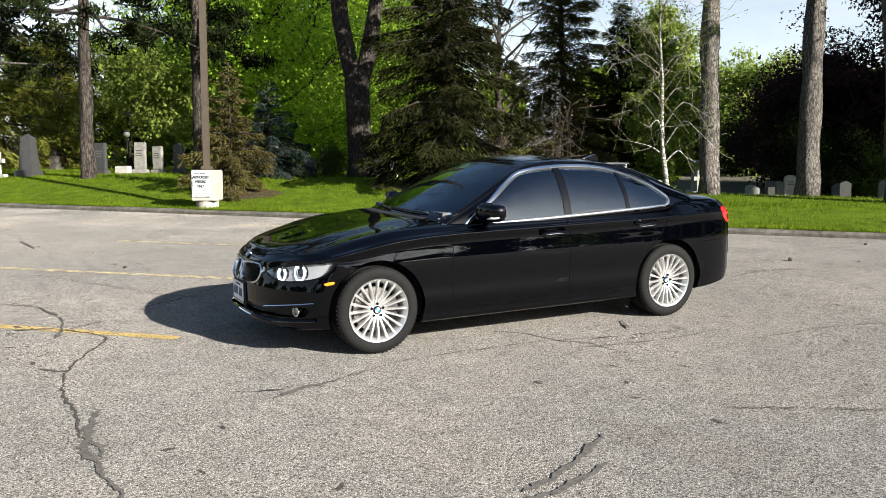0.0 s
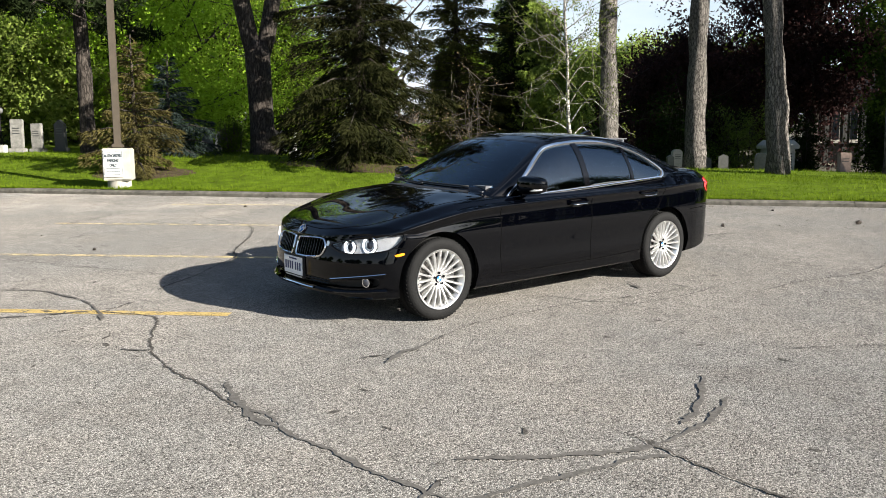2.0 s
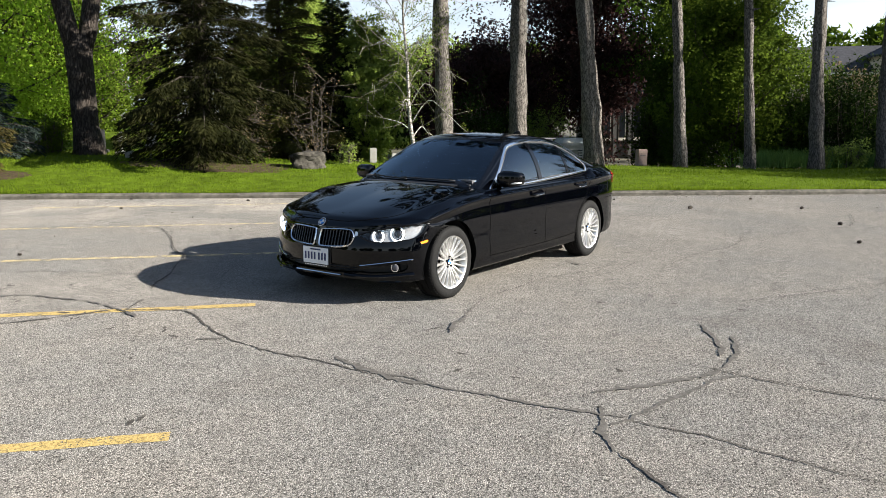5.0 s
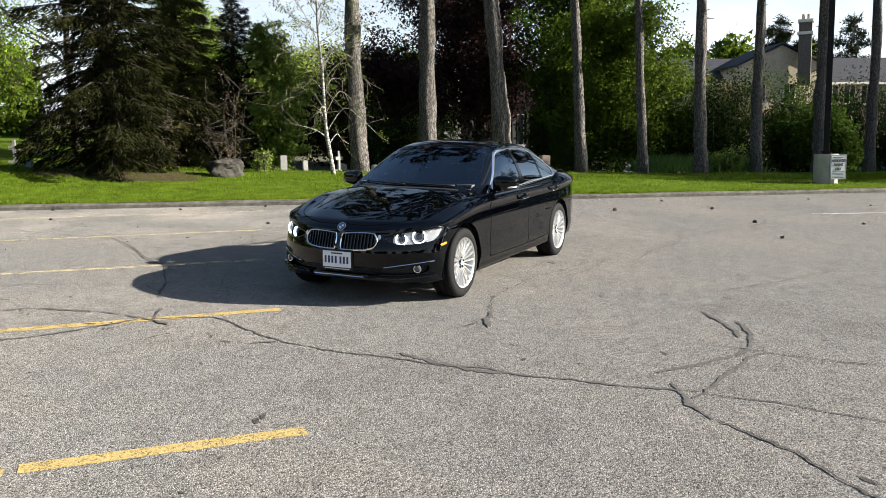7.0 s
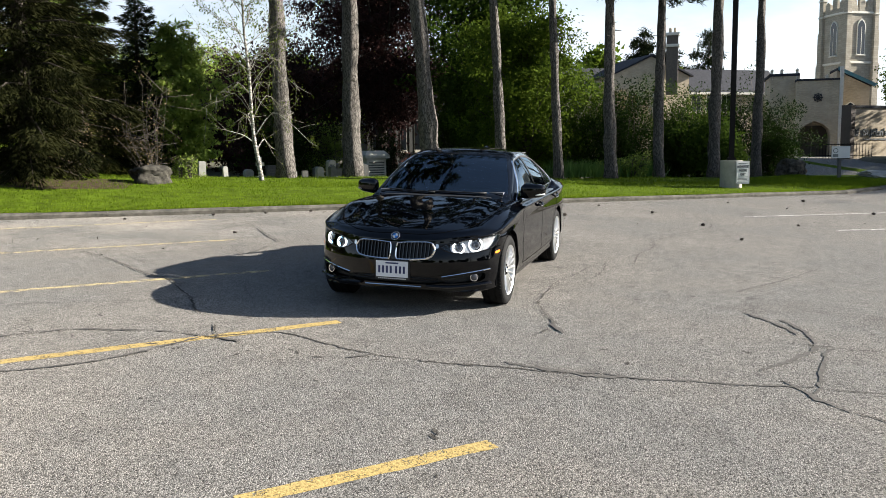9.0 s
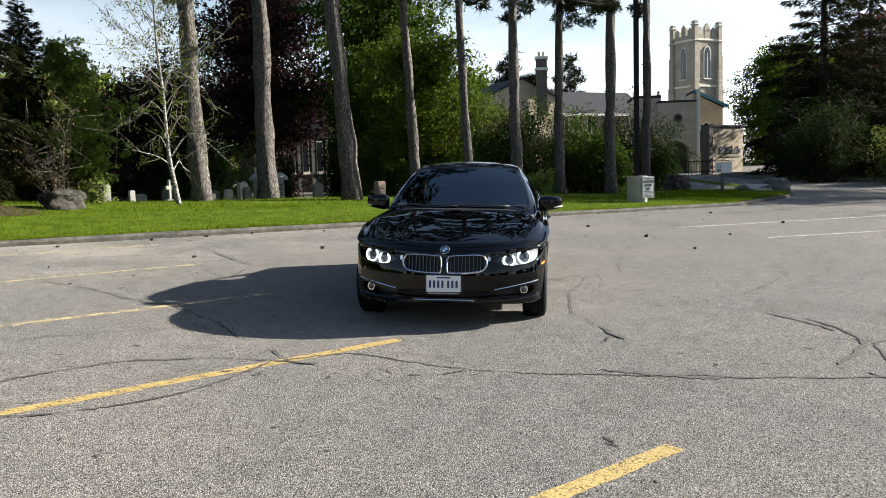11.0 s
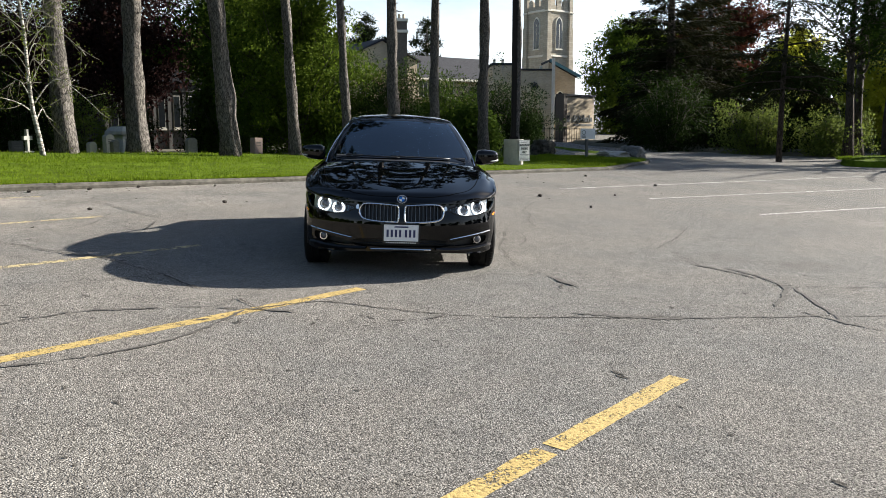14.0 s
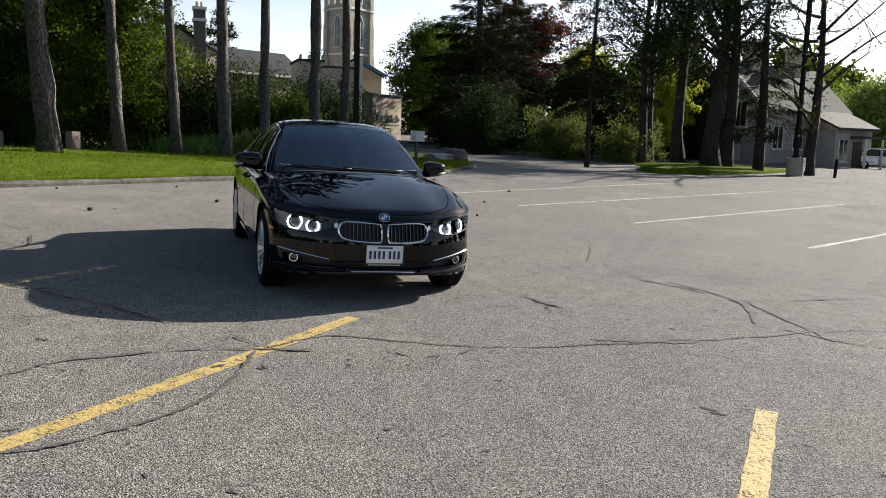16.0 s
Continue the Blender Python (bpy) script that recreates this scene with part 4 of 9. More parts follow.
def pine(label, x, y, z, height, trunk_r, seed, lean=(0, 0), crown_base=8.0, radius=3.0, count=17000, group="row of tall pines", boughs=26, needle=0.22, bark=None):
    """A tall pine: a long bare rough trunk, dead stubs, and needle tufts high up."""
    rng = np.random.default_rng(seed)
    root = thing("pine_tree", label, "pine tree", pose(x, y, z), group)
    g = Geo()
    k = 40
    pts, rad = [], []
    for i in range(k):
        t = i / (k - 1)
        h = height * t
        pts.append((lean[0] * h + 0.05 * math.sin(h * 0.5 + seed), lean[1] * h + 0.05 * math.cos(h * 0.43 + seed), h - (0.25 if i == 0 else 0)))
        rad.append(trunk_r * ((1.0 + 0.30 * math.exp(-h / 0.30)) * (1 - 0.72 * t)))
    for i in range(2, k):
        rad[i] *= 1 + 0.05 * rng.normal() * (1 if i % 3 == 0 else 0.3)
    g.tube(pts, rad, 14, 0.35)
    for i in range(9):
        h = rng.uniform(2.5, crown_base)
        a = rng.uniform(0, 6.3)
        q = np.array([lean[0] * h, lean[1] * h, h])
        e = q + np.array([math.cos(a), math.sin(a), rng.uniform(-0.1, 0.3)]) * (trunk_r + 0.03 + rng.random() ** 3 * 0.15)
        g.tube([tuple(q), tuple(e)], [0.028, 0.008], 5)
    ends = []
    for i in range(boughs):
        f = ((i + rng.random()) / boughs) ** 1.4
        h = crown_base + (height - crown_base) * f
        a = i * 2.4 + rng.uniform(-0.5, 0.5)
        rr = radius * (1.1 - 0.75 * f) * rng.uniform(0.55, 1.1)
        q = np.array([lean[0] * h, lean[1] * h, h])
        e = q + np.array([math.cos(a) * rr, math.sin(a) * rr, rng.uniform(-0.4, 0.1) * rr])
        bp = bent(q, e, 6, 0.2, rng)
        g.tube(bp, [0.055 * (1 - 0.15 * j) for j in range(6)], 5)
        for j in range(7):
            b0 = np.array(bp[2 + j % 4])
            b1 = b0 + rng.normal(size=3) * np.array([0.42, 0.42, 0.22])
            g.tube([tuple(b0), tuple(b1)], [0.012, 0.005], 4)
            ends.append(b1)
        ends.append(e)
    part_me("trunk", g.mesh("trunk", bark or M_PINEBARK), root)
    ends = np.array(ends)
    pick = rng.integers(0, len(ends), count)
    d = unit(rng.normal(size=(count, 3)) + np.array([0, 0, 0.3]))
    c = ends[pick] + blob(rng, count) * needle * np.array([0.62, 0.62, 0.42])
    part_me("crown", quads_mesh("crown", leaf_quads(rng, c, d, needle, needle * 0.23, 0.2), L_PINE), root)
    return root


def shrub(label, x, y, z, height, radius, leaf, count, size, seed, name="shrub", category="shrub", stems=14, squash=1.0, group="", wide=0.7, thick=0.028):
    rng = np.random.default_rng(seed)
    root = thing(name, label, category, pose(x, y, z), group)
    g = Geo()
    ends = []
    for i in range(stems):
        a = rng.uniform(0, 6.3)
        r = radius * rng.random() ** 0.6 * 0.85
        e = np.array([math.cos(a) * r, math.sin(a) * r * squash, height * rng.uniform(0.55, 0.97)])
        p = bent((math.cos(a) * 0.12, math.sin(a) * 0.12, -0.15), e, 6, -0.1, rng)
        g.tube(p, [thick * (1 - 0.15 * j) for j in range(6)], 4)
        for j in range(9):
            b0 = np.array(p[1 + j % 5])
            b1 = b0 + rng.normal(size=3) * np.array([1, squash, 0.8]) * radius * 0.32 + np.array([0, 0, 0.05])
            g.tube([tuple(b0), tuple(b1)], [0.010, 0.004], 3)
            ends += [b1]
    part_me("branchwork", g.mesh("branchwork", M_TWIG), root)
    ends = np.array(ends)
    if count:
        pick = rng.integers(0, len(ends), count)
        off = blob(rng, count) * radius * 0.125
        c = ends[pick] + off
        c[:, 2] = np.maximum(c[:, 2], 0.04)
        part_me("foliage", quads_mesh("foliage", leaf_quads(rng, c, off + rng.normal(size=(count, 3)) * 0.1 * radius, size, size * wide, 0.4, unit(off) * 0.6 + (c - np.array([0, 0, height * 0.4])) / radius), leaf), root)
    return root


def lz(x, y):
    return lawn_z(x, y) - 0.02


# the row of tall pines behind the kerb
PINES = [(10.87, 7.77, 0.235, 0.035), (12.94, 6.75, 0.26, 0.008), (12.64, 4.32, 0.235, 0.068), (15.45, 3.0, 0.165, 0.030), (17.01, 1.5, 0.145, 0.020),
         (18.45, -0.03, 0.20, 0.004), (20.43, -1.52, 0.18, 0.0), (21.35, -3.37, 0.21, 0.008), (23.62, -4.88, 0.18, 0.0)]
for i, (x, y, r, lean) in enumerate(PINES):
    pine("tall pine with rough grey bark on the lawn", x, y, lz(x, y), 16 + (i * 37 % 5), r, 100 + i, (-0.37 * lean, 0.93 * lean), 6.7 + (i * 13 % 5) * 0.35, 2.7, 17000, boughs=24)
pine("tall pine with rough grey bark among the graves", -1.74, 18.65, lz(-1.74, 18.65), 15, 0.185, 131, (-0.006, 0.01), 4.4, 3.4, 12000, boughs=24, needle=0.26, bark=M_DARKBARK)
pine("tall pine with a dark trunk among the graves", 1.35, 18.8, lz(1.35, 18.8), 17, 0.21, 132, (-0.01, 0.0), 4.3, 2.8, 12000, needle=0.26, bark=M_DARKBARK)
pine("tall pine with a dark crown behind the lawn", -5.2, 22.4, lz(-5.2, 22.4), 15, 0.27, 133, (0.0, 0.0), 3.6, 3.6, 12000, boughs=24, needle=0.30)
for i, (x, y, cb) in enumerate([(-5.4, 29.5, 5.0), (3.6, 29.5, 5.6)]):
    pine("tall pine with a dark spreading crown behind the graves", x, y, lz(x, y), 14, 0.24, 140 + i, (0.0, 0.0), cb, 4.2, 16000, boughs=34, needle=0.34)
# forked old maple by the lawn
root = thing("tree", "old forked tree with dark furrowed bark", "tree", pose(5.1, 15.4, lz(5.1, 15.4)))
g = Geo()
rng = np.random.default_rng(7)
g.tube([(0, 0, -0.25), (0, 0, 0.25), (-0.03, 0, 0.8), (-0.06, 0.0, 1.8), (-0.08, 0, 2.7), (-0.05, 0, 3.1)], [0.50, 0.40, 0.335, 0.325, 0.37, 0.30], 16, 0.2)
STEMS = [(-0.52, 0.12, 0.24), (0.50, -0.16, 0.225)]
tops = []
for sx, sy, r in STEMS:
    pts = [(-0.07, 0, 2.35), (-0.05 + sx * 0.45, sy * 0.4, 3.2), (-0.05 + sx * 0.85, sy * 0.9, 4.3), (sx * 1.3, sy * 1.5, 6.2), (sx * 2.4, sy * 3, 9.5), (sx * 3.0, sy * 5, 12.5)]
    g.tube(pts, [r * 1.0, r * 1.02, r * 0.95, r * 0.82, r * 0.5, r * 0.15], 12, 0.2)
    for i in range(8):
        b0 = np.array(pts[3]) + (np.array(pts[5]) - np.array(pts[3])) * (i + rng.random()) / 8
        a = i * 2.4
        b1 = b0 + np.array([math.cos(a) * 2.6, math.sin(a) * 2.6, rng.uniform(0.2, 1.4)]) * rng.uniform(0.6, 1.1)
        bp = bent(b0, b1, 6, 0.1, rng)
        g.tube(bp, [0.05 * (1 - 0.15 * q) for q in range(6)], 5)
        for q in range(5):
            e = np.array(bp[2 + q % 4]) + rng.normal(size=3) * 0.7
            g.tube([bp[2 + q % 4], tuple(e)], [0.02, 0.006], 4)
            tops.append(e)
part_me("trunk", g.mesh("trunk", M_DARKBARK), root)
tops = np.array(tops)
pick = rng.integers(0, len(tops), 2600)
off = rng.normal(size=(2600, 3)) * 0.5
part_me("crown", quads_mesh("crown", leaf_quads(rng, tops[pick] + off, off, 0.11, 0.08, 0.4, off), L_GREEN), root)
# birch
def birch_tree(label, x, y, z, seed):
    """A slim white birch: a leaning stem, pale crooked limbs low down, a fan of fine dark twigs above."""
    rng = np.random.default_rng(seed)
    root = thing("birch_tree", label, "birch tree", pose(x, y, z))
    stem = [np.array(p) for p in ((0.0, 0.0, -0.25), (0.0, 0.0, 0.05), (-0.02, 0.06, 0.5), (-0.05, 0.13, 1.0), (-0.07, 0.17, 1.7), (-0.06, 0.19, 2.6), (-0.10, 0.27, 3.7), (-0.08, 0.30, 5.0), (-0.12, 0.38, 6.4), (-0.14, 0.42, 7.4))]

    def on(h):
        for a, b in zip(stem, stem[1:]):
            if b[2] >= h:
                return a + (b - a) * (h - a[2]) / (b[2] - a[2])
        return stem[-1]
    white, twig = Geo(), Geo()
    white.tube([tuple(p) for p in stem], [0.09, 0.066, 0.056, 0.050, 0.042, 0.035, 0.027, 0.019, 0.011, 0.005], 10, 0.2)
    tips = []
    for i in range(15):
        h = 0.75 + 2.3 * (i + rng.random() * 0.6) / 15
        a = i * 2.4 + rng.uniform(-0.4, 0.4)
        r = rng.uniform(0.7, 1.45)
        s0 = on(h)
        d = np.array([math.cos(a), math.sin(a), 0])
        knee = s0 + d * r * 0.35 + np.array([0, 0, r * rng.uniform(0.25, 0.5)])
        tip = s0 + d * r + np.array([0, 0, r * rng.uniform(-0.1, 0.5)])
        pts = [p for p in spline([Vector(s0), Vector(knee), Vector((knee + tip) / 2 + rng.normal(size=3) * 0.08), Vector(tip)], 3)]
        (white if i < 5 else twig).tube([tuple(p) for p in pts], [(0.018 if i < 5 else 0.013) * (1 - 0.085 * q) for q in range(len(pts))], 5)
        for j in range(7):
            b0 = np.array(pts[3 + j % 7])
            b1 = b0 + rng.normal(size=3) * 0.3 + d * 0.18 + np.array([0, 0, -0.05])
            twig.tube(bent(b0, b1, 4, 0.15, rng), [0.007, 0.006, 0.0045, 0.003], 3)
            tips += [b1, (b0 + b1) / 2]
    for i in range(30):
        h = 2.6 + 4.4 * (i + rng.random()) / 30
        a = i * 2.4 + rng.uniform(-0.5, 0.5)
        r = rng.uniform(0.5, 1.0) * (2.3 - 0.22 * h)
        s0 = on(h)
        tip = s0 + np.array([math.cos(a) * r, math.sin(a) * r, r * rng.uniform(0.7, 1.3)])
        pts = bent(s0, tip, 6, 0.12, rng)
        twig.tube(pts, [0.013, 0.011, 0.009, 0.007, 0.005, 0.003], 4)
        for j in range(12):
            b0 = np.array(pts[1 + j % 5])
            b1 = b0 + rng.normal(size=3) * np.array([0.28, 0.28, 0.18]) + (tip - s0) * 0.22
            twig.tube(bent(b0, b1, 4, 0.1, rng), [0.006, 0.005, 0.004, 0.0025], 3)
            tips += [b1, (b0 + b1) / 2, b0 * 0.25 + b1 * 0.75]
    part_me("trunk", white.mesh("trunk", M_BIRCHBARK), root, "white bark with grey marks")
    part_me("branchwork", twig.mesh("branchwork", M_PALETWIG), root)
    tips = np.array(tips)
    k = 6500
    pick = rng.integers(0, len(tips), k)
    off = blob(rng, k) * 0.07
    part_me("crown", quads_mesh("crown", leaf_quads(rng, tips[pick] + off, off + rng.normal(size=(k, 3)) * 0.1 + np.array([0, 0, -0.1]), 0.050, 0.036, 0.2), L_BIRCH), root)
    return root


birch_tree("slender white-barked birch with sparse young leaves", 9.58, 7.83, lz(9.58, 7.83), 11)
# conifers and young growth by the lawn
conifer("dark green hemlock with drooping boughs to the ground", 5.73, 11.35, lz(5.73, 11.35), 10.5, 1.85, 0.2, L_HEMLOCK, 66000, 0.15, 0.17, 21, 0.3, ragged=0.5, power=0.78, dens=18)
conifer("small spruce browned by winter, beside the sign", 1.0, 13.6, lz(1, 13.6), 3.1, 1.02, 0.1, L_BROWN, 15000, 0.11, 0.06, 22, 0.25, ragged=0.55, dens=20)
conifer("low blue-grey spruce behind the brown one", 2.5, 15.4, lz(2.5, 15.4), 2.6, 1.3, 0.1, L_BLUE, 12000, 0.12, 0.06, 23, 0.2, ragged=0.3)
conifer("olive-green spruce thinning towards its pointed top", 11.95, 15.1, lz(11.95, 15.1), 9.2, 1.9, 0.2, L_OLIVE, 56000, 0.15, 0.12, 24, 0.15, ragged=0.4, power=0.65)
conifer("narrow dark yew with a pointed top", 13.5, 14.2, lz(13.5, 14.2), 6.0, 1.0, 0.1, L_SPRUCE, 34000, 0.14, 0.12, 25, -0.2, ragged=0.4, power=0.5, dens=30, spread=0.3)
shrub("leafless grey shrub behind the boulder", 8.3, 10.0, lz(8.3, 10.0), 2.3, 0.9, L_DRY, 500, 0.05, 26, stems=11, thick=0.008)
shrub("bare thorny shrub with few buds beside the hemlock", 7.2, 11.6, lz(7.2, 11.6), 2.0, 0.8, L_DRY, 900, 0.05, 27, stems=12, thick=0.008)
shrub("small bright green bush beside a headstone", 8.5, 9.35, lz(8.5, 9.35), 0.55, 0.28, L_LIGHT, 900, 0.05, 28, stems=10)
# maples behind the graves
broadleaf("large maple in bright spring-green leaf", 6.0, 26.3, 0.2, 12.5, 0.9, 5.2, L_MAPLE, 56000, 0.11, 0.24, 31, limbs=34, clump=0.62)
broadleaf("maple in bright green leaf behind the graves", 11.0, 32.0, 0.0, 11.0, 1.5, 4.5, L_GREEN, 15000, 0.18, 0.22, 32, limbs=26)
broadleaf("feathery tree with pale new leaves", 13.5, 29.0, 0.0, 10.0, 1.6, 3.8, L_GREEN, 10000, 0.12, 0.18, 33, limbs=26)
broadleaf("almost bare tree with crooked grey limbs", 14.6, 23.2, 0.1, 9.0, 2.5, 3.6, L_DRY, 900, 0.08, 0.2, 34, limbs=18)
broadleaf("tall maple with bright green leaves beyond the graves", 36.9, 38.0, 0.0, 11.5, 1.5, 3.0, L_LIGHT, 12000, 0.22, 0.2, 35, limbs=26)
broadleaf("round tree in fresh green leaf beyond the graves", 36.0, 28.6, 0.0, 6.0, 0.6, 3.6, L_LIGHT, 15000, 0.20, 0.2, 36, limbs=28)
broadleaf("young green tree behind the birch", 14.0, 13.1, -0.4, 5.4, 0.7, 1.3, L_LIGHT, 11000, 0.105, 0.1, 136, limbs=26, clump=0.36)
broadleaf("dark copper beech with purple leaves", 28.6, 11.8, lz(28.6, 11.8), 12.5, 3.1, 3.2, L_COPPER, 22000, 0.16, 0.3, 38, limbs=40)
broadleaf("low copper beech with purple leaves", 24.9, 15.2, lz(24.9, 15.2), 5.7, 0.3, 3.1, L_COPPER, 28000, 0.13, 0.2, 39, limbs=40)
broadleaf("round copper beech behind the headstones", 29.5, 19.5, lz(29.5, 19.5), 4.2, 0.3, 3.4, L_COPPER, 17000, 0.17, 0.2, 40, limbs=28)
broadleaf("tall green maple behind the pines", 26.4, 6.0, lz(26.4, 6.0), 12.5, 2.2, 3.2, L_DEEP, 20000, 0.17, 0.26, 41, limbs=36)
broadleaf("green maple with fresh leaves behind the pines", 22.8, 3.6, lz(22.8, 3.6), 6.6, 1.0, 2.2, L_GREEN, 16000, 0.12, 0.14, 42, limbs=28)
shrub("tall green shrub behind the pines", 24.6, 2.0, lz(24.6, 2.0), 4.4, 1.8, L_DEEP, 14000, 0.11, 43, stems=20)
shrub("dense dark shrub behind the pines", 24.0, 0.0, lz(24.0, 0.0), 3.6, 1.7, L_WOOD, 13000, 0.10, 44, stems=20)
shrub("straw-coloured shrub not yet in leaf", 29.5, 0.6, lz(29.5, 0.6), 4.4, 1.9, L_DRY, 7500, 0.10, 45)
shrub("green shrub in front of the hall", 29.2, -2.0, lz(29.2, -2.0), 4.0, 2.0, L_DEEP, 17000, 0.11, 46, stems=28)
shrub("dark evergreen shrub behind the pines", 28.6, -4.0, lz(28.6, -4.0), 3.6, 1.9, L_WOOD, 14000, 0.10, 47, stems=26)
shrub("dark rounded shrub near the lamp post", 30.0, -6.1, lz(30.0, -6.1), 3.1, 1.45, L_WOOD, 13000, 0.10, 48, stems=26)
shrub("yellow-green forsythia gone over", 23.5, 11.9, lz(23.5, 11.9), 2.6, 1.25, L_LIGHT, 6000, 0.09, 49)
shrub("bushy undergrowth behind the headstones", 25.7, 6.7, lz(25.7, 6.7), 2.2, 1.4, L_DEEP, 7000, 0.09, 50)
shrub("dark bush before the mausoleum", 26.7, 8.1, lz(26.7, 8.1), 2.9, 1.05, L_WOOD, 6000, 0.10, 55)
shrub("dark bush before the mausoleum", 25.5, 10.4, lz(25.5, 10.4), 2.3, 0.7, L_WOOD, 4000, 0.09, 56)
shrub("bushy undergrowth behind the pines", 23.8, 5.4, lz(23.8, 5.4), 2.8, 1.6, L_DEEP, 8000, 0.09, 51)
shrub("bushy undergrowth behind the pines", 21.9, 13.6, lz(21.9, 13.6), 3.0, 1.8, L_WOOD, 8000, 0.10, 52)
shrub("round clipped green bush among the headstones", 4.5, 16.0, lz(4.5, 16.0), 0.85, 0.45, L_GREEN, 5000, 0.05, 57, stems=22)
shrub("round clipped green bush among the headstones", 3.15, 16.0, lz(3.15, 16.0), 0.8, 0.36, L_GREEN, 4000, 0.05, 58, stems=20)
shrub("low bright green bush under the pines", 20.0, -0.6, lz(20.0, -0.6), 0.75, 0.55, L_LIGHT, 2500, 0.07, 53)
shrub("low bright green bush under the pines", 19.6, 0.0, lz(19.6, 0.0), 0.6, 0.5, L_LIGHT, 2000, 0.07, 54)
# sword-leaved bed under the pines
rng = np.random.default_rng(61)
k = 2600
s = rng.random(k)
c = np.stack([18.3 + 2.6 * s + rng.normal(size=k) * 0.25, 1.8 - 3.0 * s + rng.normal(size=k) * 0.25, np.full(k, 0.13)], 1)
tagged(part_me("iris_bed", quads_mesh("iris_bed", leaf_quads(rng, c, rng.normal(size=(k, 3)) * 0.3 + np.array([0, 0, 1.0]), 0.5, 0.035), L_IRIS)), "bed of upright sword-shaped green leaves", "plants", kind="stuff")
# the wood beyond the drive
conifer("tall dark spruce with spreading tiered boughs", 43.1, -17.8, -0.1, 16.5, 4.7, 1.0, L_HEMLOCK, 42000, 0.30, 0.3, 71, 0.22, ragged=0.35, dens=6.5, spread=0.24)
conifer("dark spruce behind the drive", 47.5, -22.0, -0.1, 14.5, 4.8, 0.8, L_HEMLOCK, 30000, 0.32, 0.3, 72, 0.22, ragged=0.35, dens=7, spread=0.24)
broadleaf("red-leaved maple behind the spruce", 55.6, -27.0, -0.1, 11.8, 4.0, 4.0, L_RED, 9000, 0.24, 0.25, 73)
conifer("thin spruce with sparse tiered boughs", 26.9, -17.4, 0.0, 12.5, 2.8, 3.0, L_HEMLOCK, 9000, 0.22, 0.11, 74, 0.2, ragged=0.5, dens=4.5, spread=0.24)
shrub("wide spreading shrub with shade put into its leaf colour", 37.0, -15.6, 0.0, 4.3, 2.3, L_WOOD, 15000, 0.12, 75, stems=26)
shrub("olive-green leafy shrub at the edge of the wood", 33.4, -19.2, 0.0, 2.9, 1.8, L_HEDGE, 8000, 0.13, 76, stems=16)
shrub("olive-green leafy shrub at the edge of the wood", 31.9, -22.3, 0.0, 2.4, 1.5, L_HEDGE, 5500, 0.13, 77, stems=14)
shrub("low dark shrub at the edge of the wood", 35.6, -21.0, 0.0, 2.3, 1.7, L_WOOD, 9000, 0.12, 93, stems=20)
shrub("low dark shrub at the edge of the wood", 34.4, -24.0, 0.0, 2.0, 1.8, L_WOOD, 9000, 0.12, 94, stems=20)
shrub("olive-green leafy shrub at the edge of the wood", 33.8, -24.6, 0.0, 2.6, 1.3, L_HEDGE, 4500, 0.13, 95, stems=12)
broadleaf("laburnum with hanging yellow-green leaves", 37.7, -28.2, 0.0, 6.6, 1.6, 1.8, L_YELLOW, 13000, 0.15, 0.12, 78, limbs=26)
broadleaf("tree with yellow-green leaves deep in the wood", 50.5, -29.6, 0.0, 9.0, 3.0, 2.2, L_YELLOW, 9000, 0.22, 0.18, 79)
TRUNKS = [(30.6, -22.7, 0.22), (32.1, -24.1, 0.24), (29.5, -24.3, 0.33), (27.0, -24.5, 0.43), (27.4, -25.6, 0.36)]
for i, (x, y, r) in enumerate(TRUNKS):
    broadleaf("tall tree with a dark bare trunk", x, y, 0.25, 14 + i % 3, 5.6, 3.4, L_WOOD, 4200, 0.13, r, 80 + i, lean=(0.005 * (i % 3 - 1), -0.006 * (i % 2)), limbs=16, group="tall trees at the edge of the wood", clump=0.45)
conifer("thin hemlock with sparse drooping boughs by the house", 26.7, -27.2, 0.3, 12.0, 2.6, 2.2, L_SPRUCE, 9000, 0.2, 0.24, 89, 0.3, ragged=0.6, dens=3.2, spread=0.22)
broadleaf("spreading tree with long crooked bare limbs", 26.2, -29.9, 0.1, 13, 4.2, 5.5, L_DEEP, 1600, 0.14, 0.30, 90, lean=(0.01, -0.02), limbs=15, group="tall trees at the edge of the wood")
broadleaf("round tree in fresh yellow-green leaf beside the house", 52.0, -62.0, 0.0, 8.5, 1.0, 5.5, L_LIGHT, 15000, 0.26, 0.25, 91, limbs=26)

broadleaf("green tree behind the name wall", 68.0, -21.6, 0.0, 11.5, 0.8, 3.4, L_GREEN, 13000, 0.26, 0.2, 92, limbs=34)


